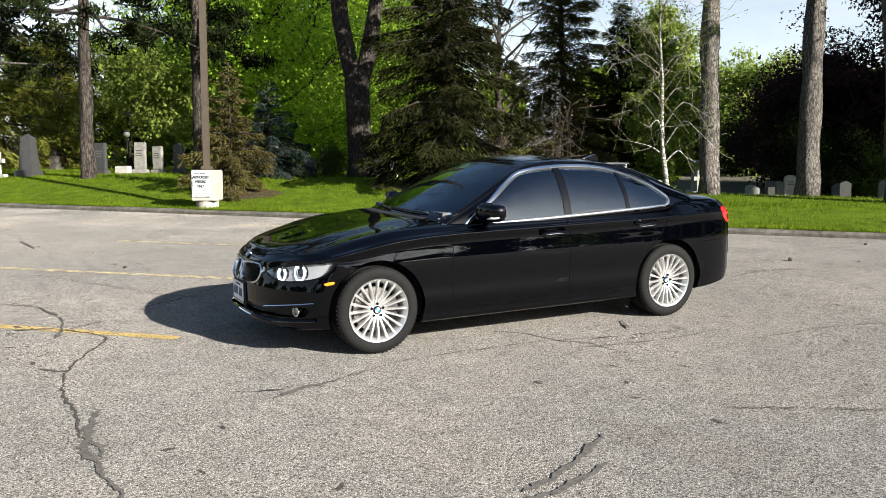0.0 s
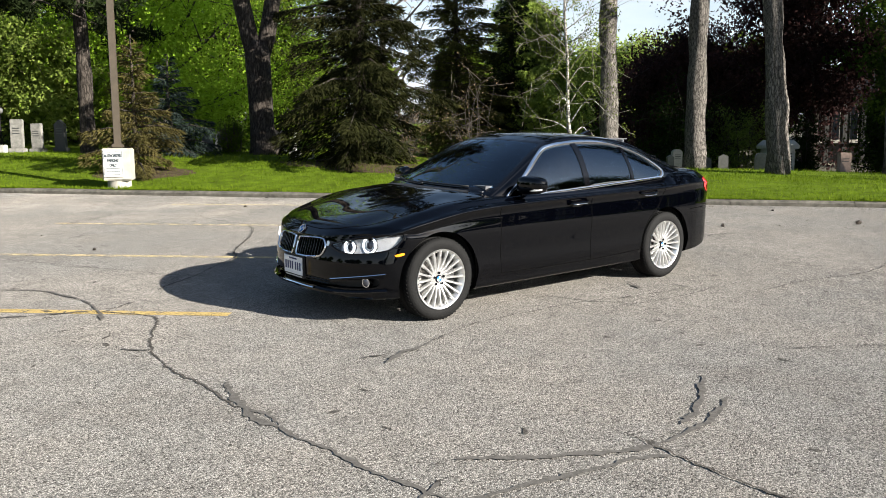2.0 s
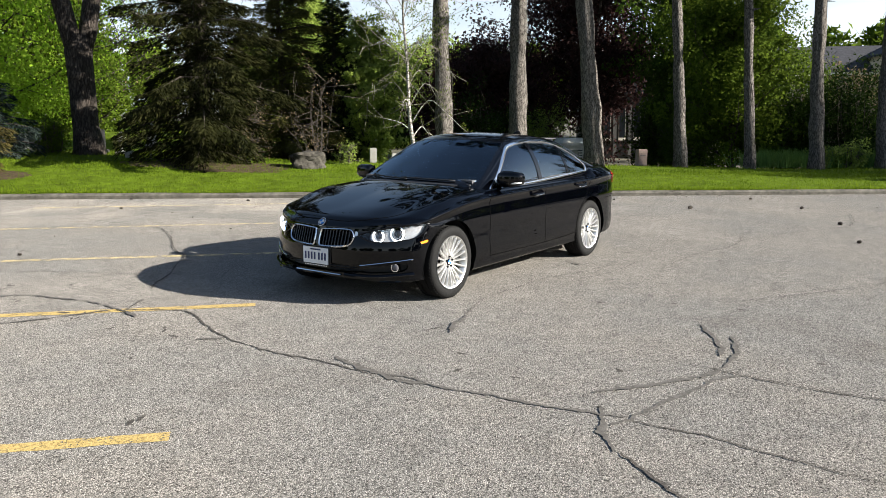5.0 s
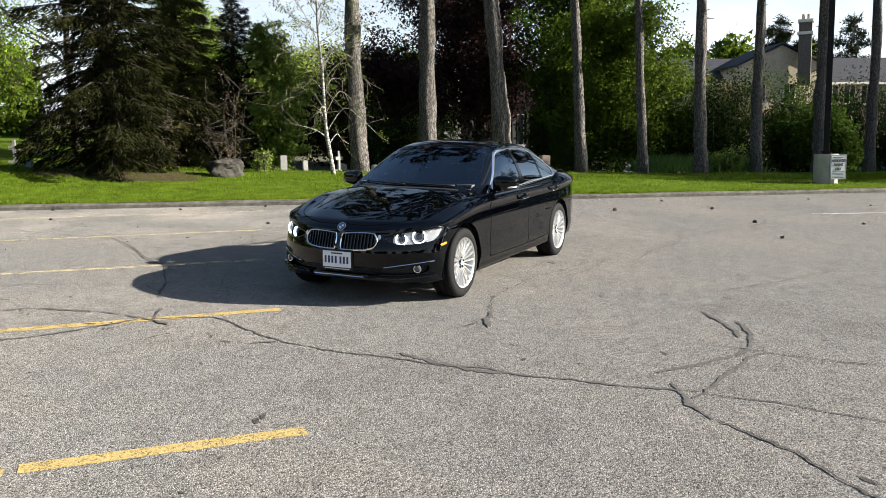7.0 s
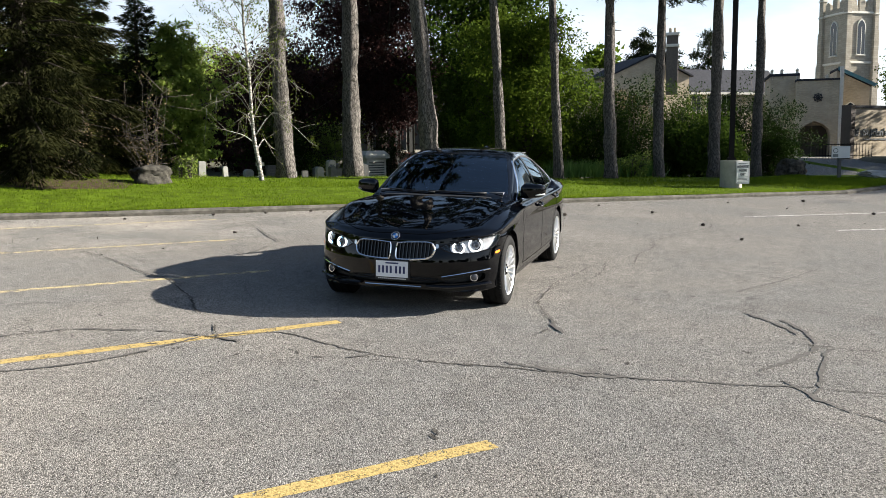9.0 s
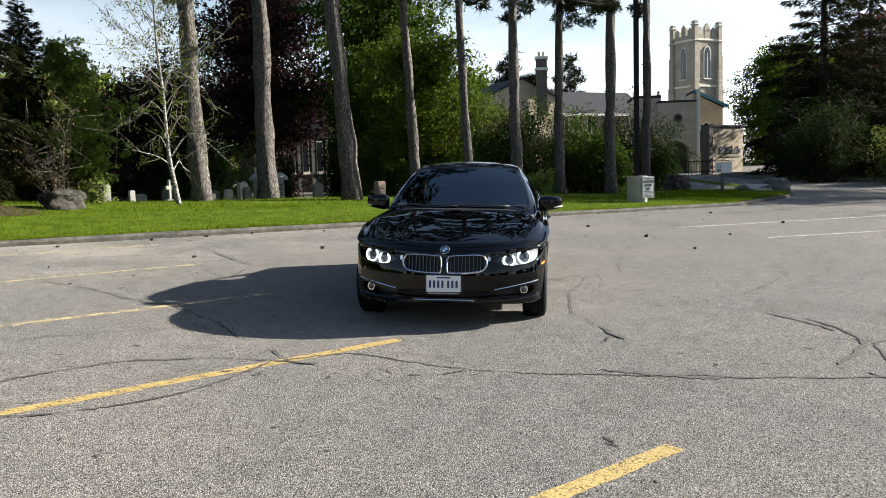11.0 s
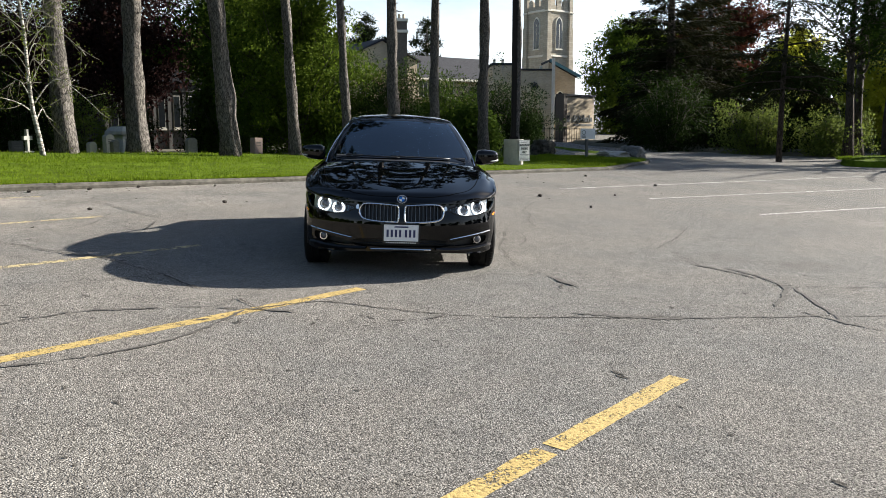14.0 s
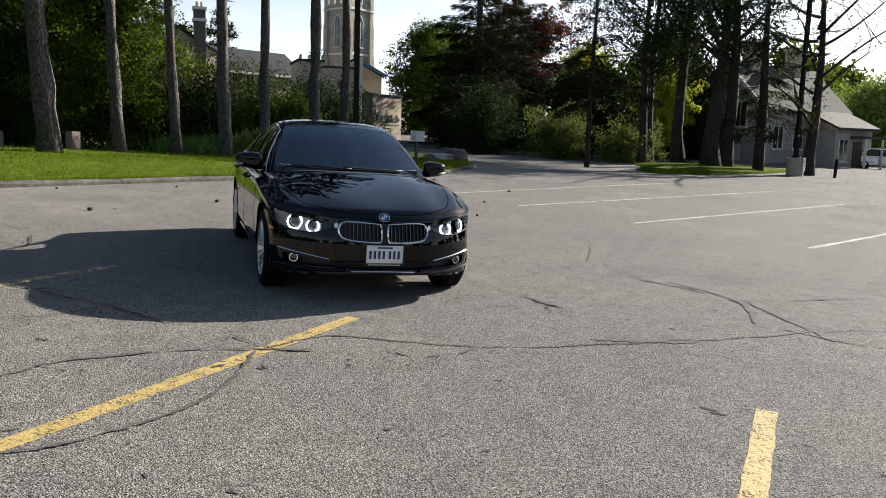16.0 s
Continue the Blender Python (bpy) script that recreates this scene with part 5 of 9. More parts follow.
def woods(name, label, centre_pts, leaf, count, size, seed, hmin, hmax, core=1.5):
    """A far belt of trees seen as one mass of leaves with an uneven top and gaps."""
    rng = np.random.default_rng(seed)
    cs, rs = [], []
    for (x0, y0), (x1, y1), k in centre_pts:
        for i in range(k):
            t = (i + rng.random()) / k
            h = rng.uniform(hmin, hmax)
            bx, by = x0 + (x1 - x0) * t + rng.normal() * 2.5, y0 + (y1 - y0) * t + rng.normal() * 2.5
            for q in range(16):
                a, f = rng.uniform(0, 6.3), rng.random()
                rr = h * 0.30 * math.sin(math.pi * (0.12 + 0.8 * f)) * rng.uniform(0.4, 1.0)
                cs.append((bx + math.cos(a) * rr, by + math.sin(a) * rr, h * (0.06 + 0.94 * f)))
                rs.append(h * 0.07 + 0.3)
    cs, rs = np.array(cs), np.array(rs)
    pick = rng.integers(0, len(cs), count)
    off = blob(rng, count) * rs[pick][:, None] * np.array([1, 1, 0.7])
    c = cs[pick] + off
    c[:, 2] = np.maximum(c[:, 2], -0.3)
    k2 = count // 2
    pk = rng.integers(0, len(cs), k2)
    c2 = cs[pk] + rng.normal(size=(k2, 3)) * rs[pk][:, None] * 0.8
    c2[:, 2] = np.maximum(c2[:, 2], -0.1)
    inner = leaf_quads(rng, c2, rng.normal(size=(k2, 3)), size * core, size * core * 0.9, 0.2)
    tagged(part_me(name, quads_mesh(name, np.concatenate([leaf_quads(rng, c, off + rng.normal(size=(count, 3)), size, size * 0.75, 0.4, unit(off)), inner]), leaf)), label, "woodland", kind="stuff")


for i, (x, y, h, cb) in enumerate([(101.0, 3.2, 14.5, 9.0), (103.0, 0.4, 12.5, 8.5), (99.0, -4.6, 14.2, 6.0)]):
    pine("dark far pine rising behind the hall roof", x, y, -0.4, h, 0.3, 170 + i, (0.0, 0.0), cb, 3.2, 5000, "far pines behind the hall", 18, 0.55)
woods("far_woods", "far belt of mixed green trees behind the graveyard", [((-40, 50), (0, 42), 10), ((0, 42), (20, 40), 8)], L_GREEN, 52000, 0.36, 201, 5, 8)
woods("far_woods", "far belt of dark trees behind the graveyard", [((-45, 58), (20, 53), 14)], L_DEEP, 46000, 0.5, 202, 7, 11)
woods("far_woods", "low far belt of green trees beyond the graveyard", [((31, 47), (60, 34), 12), ((30, 36), (46, 24), 7), ((40, 24), (60, 14), 6)], L_GREEN, 55000, 0.42, 208, 4.5, 6.5)
for i, (x, y, h, r, m_) in enumerate([(-4.3, 26.6, 5.6, 2.3, L_CEDAR), (-1.9, 28.0, 5.4, 2.2, L_CEDAR), (-6.6, 26.8, 6.0, 2.6, L_CEDAR)]):
    conifer("olive-green cedar with drooping sunlit sprays", x, y, lz(x, y), h, r, 0.4, m_, 22000, 0.17, 0.12, 150 + i, 0.35, ragged=0.5, power=0.45, spread=0.25)
broadleaf("small olive-leaved tree behind the headstones", 0.9, 28.6, 0.1, 5.2, 1.0, 2.3, L_LIGHT, 9000, 0.13, 0.09, 160, limbs=24)
broadleaf("small olive-leaved tree behind the headstones", 2.6, 26.6, 0.1, 4.6, 1.2, 2.0, L_LIGHT, 9000, 0.14, 0.10, 161, limbs=24)
woods("undergrowth", "dark leafy undergrowth behind the headstones", [((23, 21), (26, 18), 5), ((28.5, 5), (29, 2), 4), ((28, 0), (29, -3), 4)], L_DEEP, 40000, 0.11, 204, 1.2, 2.4)
# the wood edge is dark by leaf colour, with its shade painted in
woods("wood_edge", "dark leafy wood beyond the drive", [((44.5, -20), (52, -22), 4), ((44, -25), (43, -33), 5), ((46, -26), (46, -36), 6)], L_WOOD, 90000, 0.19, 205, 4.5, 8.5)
woods("far_woods", "far trees behind the house and church", [((60, -40), (70, -80), 9), ((72, -28), (86, -38), 6), ((30, -95), (65, -80), 10), ((84, 14), (95, -2), 5), ((70, 26), (84, 16), 5)], L_GREEN, 60000, 0.55, 206, 7, 12)
woods("far_woods", "trees on the far side of the lot, behind the path", [((-60, -40), (-40, -60), 6), ((-30, -62), (30, -70), 14), ((-62, -30), (-58, 30), 9), ((-58, 30), (-35, 58), 7)], L_DEEP, 70000, 0.6, 207, 8, 12.5)

for i, (x, y, h) in enumerate([(-14, -44, 11), (-4, -39, 12), (6, -42, 10.5), (15, -38, 12), (-24, -38, 11)]):
    broadleaf("bare spreading tree on the far side of the lot", x, y, 0.0, h, 2.4, 4.2, L_DRY, 700, 0.09, 0.22, 180 + i, limbs=22, twigs=9, group="bare trees across the lot")


def bare_patch(label, cx, cy, rx, ry, ang, seed):
    """Bare, needle-strewn ground that follows the turf."""
    verts, faces = [(cx, cy, lawn_z(cx, cy) + 0.016)], []
    ca, sa = math.cos(radians(ang)), math.sin(radians(ang))
    n_ = 36
    for r in (0.4, 0.75, 1.0):
        for i in range(n_):
            a = 2 * math.pi * i / n_
            w = r * (1 + 0.3 * noise.noise(Vector((math.cos(a) * 1.7, math.sin(a) * 1.7, seed))) + 0.12 * noise.noise(Vector((math.cos(a) * 6, math.sin(a) * 6, seed))))
            px, py = rx * w * math.cos(a), ry * w * math.sin(a)
            x, y = cx + px * ca - py * sa, cy + px * sa + py * ca
            verts.append((x, y, lawn_z(x, y) + (0.016 if r < 1 else 0.004)))
    for i in range(n_):
        j = (i + 1) % n_
        faces.append((0, 1 + i, 1 + j))
        for k in range(2):
            faces.append((1 + k * n_ + i, 1 + (k + 1) * n_ + i, 1 + (k + 1) * n_ + j, 1 + k * n_ + j))
    tagged(part_me("bare_soil", mesh_of("bare_soil", verts, faces, [M_NEEDLES], True)), label, "soil", kind="structure")


M_NEEDLES = plain("fallen_needles", (0.055, 0.041, 0.026), 1.0, 0.0, 0.05, vary=0.5, scale=9, bump=0.8, bscale=60)
bare_patch("bare brown ground strewn with needles under the hemlock", 5.45, 10.75, 2.1, 0.95, -48, 1.3)
bare_patch("bare brown ground strewn with needles under the small spruce", 1.0, 13.2, 1.2, 0.7, -48, 5.1)


# ---- graveyard, signs, rocks ----
# next two stones are darkened: tree shade over the graves is in their colour
M_PALESTONE = plain("weathered_stone_in_shade", (0.155, 0.150, 0.135), 0.85, vary=0.4, scale=9, bump=0.3)
M_GREYSTONE = plain("grey_granite", (0.080, 0.079, 0.073), 0.7, vary=0.3, scale=14, bump=0.2)
M_DARKSTONE = plain("dark_granite", (0.035, 0.035, 0.035), 0.45, vary=0.3, scale=14)
M_PINKSTONE = plain("pink_granite", (0.22, 0.155, 0.125), 0.7, vary=0.2, scale=14)
M_MARBLE = plain("weathered_marble", (0.28, 0.275, 0.25), 0.75, vary=0.18, scale=8, bump=0.2)
M_BOULDER = plain("mossy_boulder", (0.052, 0.048, 0.040), 0.95, 0.0, 0.1, vary=0.85, scale=7, bump=1.0, bscale=11)
M_BROWNPOST = plain("brown_painted_steel", (0.045, 0.034, 0.021), 0.6, vary=0.2)
M_BLACKPOST = plain("dark_bronze_steel", (0.008, 0.007, 0.007), 0.7, 0.0, 0.15)
M_SIGNWHITE = plain("white_sign_face", (0.60, 0.60, 0.58), 0.5, vary=0.04)
M_SIGNTEXT = plain("black_sign_ink", (0.03, 0.04, 0.045), 0.6, vary=0.05)


def headstone(label, x, y, z, w, h, d, style, material, ang=0.0, base=True, group="headstones"):
    root = thing("headstone", label, "headstone", pose(x, y, z, 0, random.uniform(-1.5, 1.5), ang), group)
    b0 = 0.0
    if base:
        bm = bmesh.new()
        box(bm, -w * 0.66, w * 0.66, -d * 0.9, d * 0.9, -0.12, h * 0.14, 0.02)
        part("plinth", bm, material, root)
        b0 = h * 0.14
    bm = bmesh.new()
    if style == "round":
        out = [(-w / 2, b0), (w / 2, b0)] + [(w / 2 * math.cos(a), h - w * 0.35 + w * 0.35 * math.sin(a)) for a in np.linspace(0, math.pi, 13)]
        prism(bm, out, "y", -d / 2, d / 2)
    elif style == "peak":
        prism(bm, [(-w / 2, b0), (w / 2, b0), (w / 2, h * 0.86), (0, h), (-w / 2, h * 0.86)], "y", -d / 2, d / 2)
    elif style == "obelisk":
        vs = box(bm, -w / 2, w / 2, -w / 2, w / 2, b0, h * 0.9)
        for v in vs:
            if v.co.z > b0 + 0.01:
                v.co.x *= 0.7
                v.co.y *= 0.7
        tp = bm.verts.new((0, 0, h))
        ring = sorted([v for v in vs if v.co.z > b0 + 0.01], key=lambda v: math.atan2(v.co.y, v.co.x))
        for i in range(4):
            bm.faces.new((ring[i], ring[(i + 1) % 4], tp))
    elif style == "urn":
        box(bm, -w / 2, w / 2, -w / 2, w / 2, b0, h * 0.6, 0.015)
        box(bm, -w * 0.6, w * 0.6, -w * 0.6, w * 0.6, h * 0.6, h * 0.66, 0.01)
        prof = [(0.10, 0.66), (0.16, 0.70), (0.42, 0.80), (0.45, 0.86), (0.22, 0.92), (0.26, 0.95), (0.05, 1.0)]
        rings = [[bm.verts.new((w * r * math.cos(a), w * r * math.sin(a), h * q)) for a in np.linspace(0, 2 * math.pi, 13)[:-1]] for r, q in prof]
        for a, b in zip(rings, rings[1:]):
            for i in range(12):
                bm.faces.new((a[i], a[(i + 1) % 12], b[(i + 1) % 12], b[i]))
        bm.faces.new(rings[-1])
        bm.faces.new(rings[0][::-1])
    elif style == "capped":
        box(bm, -w * 0.36, w * 0.36, -w * 0.3, w * 0.3, b0, h * 0.80, 0.015)
        box(bm, -w * 0.58, w * 0.58, -w * 0.42, w * 0.42, h * 0.80, h, 0.03)
    elif style == "cross":
        prism(bm, [(-w * 0.13, b0), (w * 0.13, b0), (w * 0.13, h * 0.58), (w / 2, h * 0.58), (w / 2, h * 0.74), (w * 0.13, h * 0.74), (w * 0.13, h), (-w * 0.13, h), (-w * 0.13, h * 0.74), (-w / 2, h * 0.74), (-w / 2, h * 0.58), (-w * 0.13, h * 0.58)], "y", -d / 2, d / 2)
    else:
        box(bm, -w / 2, w / 2, -d / 2, d / 2, b0, h, 0.015)
    part("stone", bm, material, root, smooth=True)
    if style in ("slab", "peak", "round") and h > 0.5:
        bm = bmesh.new()
        for q in (0.72, 0.64, 0.56):
            box(bm, -w * 0.3, w * 0.3, -d / 2 - 0.004, -d / 2 + 0.01, h * q, h * (q + 0.03))
        part("inscription", bm, M_DARKSTONE if material is not M_DARKSTONE else M_GREYSTONE, root, "worn lines of carved letters")
    return root


def boulder(label, x, y, z, sx, sy, sz, seed, material=None, name="boulder", ang=0):
    bm = bmesh.new()
    bmesh.ops.create_icosphere(bm, subdivisions=4, radius=1.0)
    for v in bm.verts:
        p = v.co.copy()
        q = Vector((max(-0.78, min(0.78, p.x)), max(-0.8, min(0.8, p.y)), max(-0.7, min(0.72, p.z))))
        q *= 1 + 0.30 * noise.noise(p * 1.6 + Vector((seed, 0, 0))) + 0.13 * noise.noise(p * 4.5 + Vector((0, seed, 0)))
        v.co = Vector((q.x * sx / 0.8, q.y * sy / 0.8, (q.z + 0.66) * sz / 1.4))
    o = part(name, bm, material or M_BOULDER, smooth=True)
    o.matrix_basis = pose(x, y, z - 0.06, 0, 0, ang)
    return tagged(o, label, "boulder")


VIEW = -42
for row in [("tall grey slab headstone on the grass", -0.13, 20.5, 0.34, 0.96, 0.16, "slab", M_PALESTONE, True), ("tall grey slab headstone on the grass", 0.39, 20.4, 0.31, 0.84, 0.16, "slab", M_PALESTONE, True),
            ("dark polished headstone on a plinth", 1.0, 20.3, 0.30, 0.95, 0.16, "peak", M_DARKSTONE, True), ("low white marble block marker", -0.63, 20.5, 0.42, 0.24, 0.26, "slab", M_MARBLE, False),
            ("dark slab headstone behind a pine trunk", -1.25, 20.6, 0.36, 0.95, 0.16, "slab", M_DARKSTONE, True),
            ("dark pointed obelisk among the graves", -3.2, 20.7, 0.42, 1.25, 0.4, "obelisk", M_DARKSTONE, True), ("small white marble cross", -4.0, 20.9, 0.42, 0.75, 0.1, "cross", M_MARBLE, True), ("small red-brown pillar with a cap", -2.3, 25.0, 0.26, 0.7, 0.26, "urn", M_BOULDER, True),
            ("tilted grey slab headstone by the blue spruce", 3.55, 17.4, 0.36, 0.78, 0.14, "round", M_GREYSTONE, False), ("leaning pale headstone with a rounded top", 4.3, 17.4, 0.3, 0.5, 0.13, "round", M_GREYSTONE, False),
            ("leaning pale headstone among the graves", 4.9, 17.6, 0.34, 0.66, 0.13, "peak", M_GREYSTONE, False), ("small leaning headstone among the graves", 5.3, 18.4, 0.3, 0.5, 0.13, "round", M_MARBLE, False), ("worn grey headstone in the shade of a tree", 6.0, 16.4, 0.45, 0.65, 0.18, "slab", M_DARKSTONE, True),
            ("small pale headstone among the graves", 5.6, 19.5, 0.3, 0.5, 0.12, "round", M_MARBLE, False), ("small white headstone with an urn", 9.6, 19.0, 0.3, 0.8, 0.25, "urn", M_MARBLE, True),
            ("pale stone pillar under a broad flat cap", 21.6, 18.9, 0.62, 1.45, 0.4, "capped", M_MARBLE, True), ("small pale headstone beside the birch", 10.9, 10.4, 0.20, 0.50, 0.16, "slab", M_MARBLE, True),
            ("narrow white marble post beside the birch", 11.2, 9.85, 0.13, 0.36, 0.13, "round", M_MARBLE, False), ("grey headstone with a pointed top", 12.6, 7.25, 0.17, 0.38, 0.16, "peak", M_GREYSTONE, True), ("white marble headstone with a rounded top", 13.5, 7.7, 0.26, 0.56, 0.16, "round", M_MARBLE, True),
            ("slim white marble cross near the hemlock", 6.04, 15.3, 0.26, 0.62, 0.09, "cross", M_MARBLE, True), ("small white marble cross near the hemlock", 5.3, 12.95, 0.22, 0.40, 0.08, "cross", M_MARBLE, True), ("low white marble block near the forked tree", 5.2, 13.7, 0.2, 0.2, 0.14, "slab", M_MARBLE, False),
            ("low rounded grey marker behind a pine", 14.3, 5.7, 0.28, 0.48, 0.18, "round", M_GREYSTONE, False), ("pink granite block marker on the grass", 15.36, 4.07, 0.27, 0.52, 0.27, "slab", M_PINKSTONE, False),
            ("small grey pillar among the graves", 14.4, 7.9, 0.22, 0.5, 0.3, "urn", M_GREYSTONE, True), ("grey headstone in the shade", 15.1, 7.3, 0.26, 0.48, 0.18, "peak", M_GREYSTONE, True),
            ("small pale far headstone", 14.0, 9.2, 0.2, 0.3, 0.15, "round", M_MARBLE, True), ("small pale far headstone", 14.4, 9.0, 0.2, 0.3, 0.15, "slab", M_GREYSTONE, True), ("small pale far headstone", 14.2, 8.4, 0.22, 0.4, 0.15, "round", M_MARBLE, True), ("thin white cross behind the birch", 11.8, 9.1, 0.22, 0.62, 0.10, "cross", M_MARBLE, True),
            ("small pale far headstone", 18.6, 13.4, 0.35, 0.5, 0.2, "round", M_MARBLE, True), ("dark granite headstone on a plinth", 18.2, 12.2, 0.4, 0.6, 0.2, "slab", M_DARKSTONE, True), ("grey headstone with a peaked top", 20.4, 11.4, 0.35, 0.6, 0.18, "peak", M_GREYSTONE, True), ("pale statue-like pillar behind the hemlock", 3.9, 19.6, 0.32, 0.95, 0.3, "urn", M_MARBLE, True)]:
    lab, x, y, w, h, d, st, m_, bs = row
    headstone(lab, x, y, lz(x, y), w, h, d, st, m_, VIEW + random.uniform(-12, 12), bs)

# monument with a pyramid cap
# brighter than the marble: sunlight on the monument is put into its colour
M_SUNLIT_STONE = plain("sunlit_pale_stone", (0.52, 0.50, 0.45), 0.8, vary=0.15, scale=8, bump=0.2)
mon = thing("monument", "pale stone monument with a gabled cap and inscribed die", "monument", pose(23.1, 10.2, lz(23.1, 10.2) - 0.12, 0, 0, -40))
for nm, w, z0, z1 in (("base_step", 0.62, -0.2, 0.28), ("die", 0.46, 0.28, 1.12), ("cornice", 0.58, 1.12, 1.26)):
    bm = bmesh.new()
    box(bm, -w, w, -w, w, z0, z1, 0.02)
    part(nm, bm, M_SUNLIT_STONE, mon)
bm = bmesh.new()
vs = box(bm, -0.56, 0.56, -0.56, 0.56, 1.26, 1.44)
for v in vs:
    if v.co.z > 1.3:
        v.co.x *= 0.72
        v.co.y *= 0.72
part("cap", bm, M_SUNLIT_STONE, mon)
bm = bmesh.new()
for q in range(6):
    box(bm, -0.36, 0.36, -0.468, -0.455, 0.42 + q * 0.1, 0.46 + q * 0.1)
part("inscription", bm, M_DARKSTONE, mon)
boulder("big weathered grey boulder at the edge of the lawn", 7.05, 9.2, lz(7.05, 9.2), 0.40, 0.32, 0.44, 3.3, ang=-40)
boulder("weathered boulder with a mossy side", 24.6, -6.2, 0.15, 0.5, 0.4, 0.6, 8.3, ang=-40)
boulder("pale boulder beside the drive", 25.9, -10.35, 0.05, 0.62, 0.45, 0.55, 5.1, M_GREYSTONE, ang=-30)
boulder("flat pale stone slab beside the drive", 25.3, -9.4, 0.1, 0.75, 0.5, 0.28, 6.6, M_MARBLE, ang=-50)


# ---- words on flat signs ----
def words(name, text, size, material, parent, x, y, z, rz=0.0, label="", depth=0.003, align="CENTER", tall=1.0, bold=0.0):
    """Raised letters, standing upright, facing -y turned by rz."""
    cu = bpy.data.curves.new(name, "FONT")
    cu.body, cu.size, cu.extrude, cu.offset = text, size, depth, bold * size
    cu.align_x, cu.align_y = align, "CENTER"
    tmp = bpy.data.objects.new(name, cu)
    scene.collection.objects.link(tmp)
    dg = bpy.context.evaluated_depsgraph_get()
    me = bpy.data.meshes.new_from_object(tmp.evaluated_get(dg))
    bpy.data.objects.remove(tmp)
    me.materials.clear()
    me.materials.append(material)
    o = part_me(name, me, parent, label)
    o.matrix_basis = pose(x, y, z, 0, 0, rz) @ pose(0, 0, 0, 90, 0, 0) @ Matrix.Diagonal((1, tall, 1, 1))
    return o


def parking_sign(parent, w, h, y, z, rz, slide=0.0):
    """The white warning board, its words and small print."""
    board = part("sign_board", (lambda b: (box(b, -w / 2, w / 2, -0.006, 0.006, -h / 2, h / 2, 0.003), b)[1])(bmesh.new()), M_SIGNWHITE, parent, "white enamelled sign with black letters")
    board.matrix_basis = pose(0, 0, z, 0, 0, rz) @ pose(slide, y, 0)
    bm = bmesh.new()
    t = 0.008
    for x0, x1, z0, z1 in ((-w / 2 + 0.012, w / 2 - 0.012, h / 2 - 0.02, h / 2 - 0.02 + t), (-w / 2 + 0.012, w / 2 - 0.012, -h / 2 + 0.012, -h / 2 + 0.012 + t), (-w / 2 + 0.012, -w / 2 + 0.012 + t, -h / 2 + 0.02, h / 2 - 0.02), (w / 2 - 0.02, w / 2 - 0.012, -h / 2 + 0.02, h / 2 - 0.02)):
        box(bm, x0, x1, -0.009, -0.006, z0, z1)
    for q in range(5):
        box(bm, -w * (0.40 - 0.03 * (q % 2)), w * (0.40 - 0.04 * (q % 3)), -0.009, -0.006, h * (-0.20 - 0.058 * q), h * (-0.20 - 0.058 * q) + 0.012)
    o = part("small_print", bm, M_SIGNTEXT, board)
    words("lettering", "PRIVATE PROPERTY", w * 0.078, M_SIGNTEXT, board, 0, -0.010, h * 0.40, bold=0.012)
    for txt, q in (("AUTHORIZED", 0.26), ("PARKING", 0.09), ("ONLY", -0.08)):
        words("lettering", txt, w * 0.138, M_SIGNTEXT, board, 0, -0.011, h * q, tall=1.6, bold=0.055)
    return board


def lamp_post(label, x, y, z, base_r, base_h, post_w, post_h, post_mat, rz, sign_rz, square, slide=0.0, sign=(0.42, 0.64)):
    root = thing("lamp_post", label, "lamp post", pose(x, y, z, 0, 0, rz), "lamp posts with parking signs")
    bm = bmesh.new()
    if square:
        box(bm, -base_r, base_r, -base_r, base_r, 0.12, base_h, 0.02)
        cyl(bm, base_r * 0.85, base_r * 0.85, -0.25, 0.16, 24)
    else:
        cyl(bm, base_r, base_r, -0.25, base_h, 32)
    part("concrete_base", bm, M_CONCRETE, root, "pale concrete base", smooth=True)
    bm = bmesh.new()
    box(bm, -post_w * 1.7, post_w * 1.7, -post_w * 1.7, post_w * 1.7, base_h, base_h + 0.09, 0.02)
    part("base_cover", bm, post_mat, root)
    bm = bmesh.new()
    box(bm, -post_w, post_w, -post_w, post_w, base_h, post_h, 0.008)
    part("pole", bm, post_mat, root)
    bm = bmesh.new()
    box(bm, -0.75, 0.1, -0.16, 0.16, post_h, post_h + 0.16, 0.03)
    part("lamp_head", bm, post_mat, root)
    parking_sign(root, sign[0], sign[1], -base_r - 0.02, base_h - sign[1] / 2 - 0.02, sign_rz - rz, slide)
    return root


gl = thing("garden_lamp", "slim black lamp with a round head among the headstones", "garden lamp", pose(-0.40, 21.3, lz(-0.40, 21.3)))
bm = bmesh.new()
cyl(bm, 0.05, 0.03, -0.1, 0.12, 12)
cyl(bm, 0.022, 0.018, 0.12, 1.12, 10)
part("post", bm, M_BLACKPOST, gl)
bm = bmesh.new()
bmesh.ops.create_uvsphere(bm, u_segments=16, v_segments=10, radius=0.10)
bmesh.ops.translate(bm, verts=bm.verts, vec=(0, 0, 1.21))
part("globe", bm, M_GREYSTONE, gl, "round grey glass globe", True)
bm = bmesh.new()
cyl(bm, 0.08, 0.02, 1.285, 1.36, 12)
part("cap", bm, M_BLACKPOST, gl)

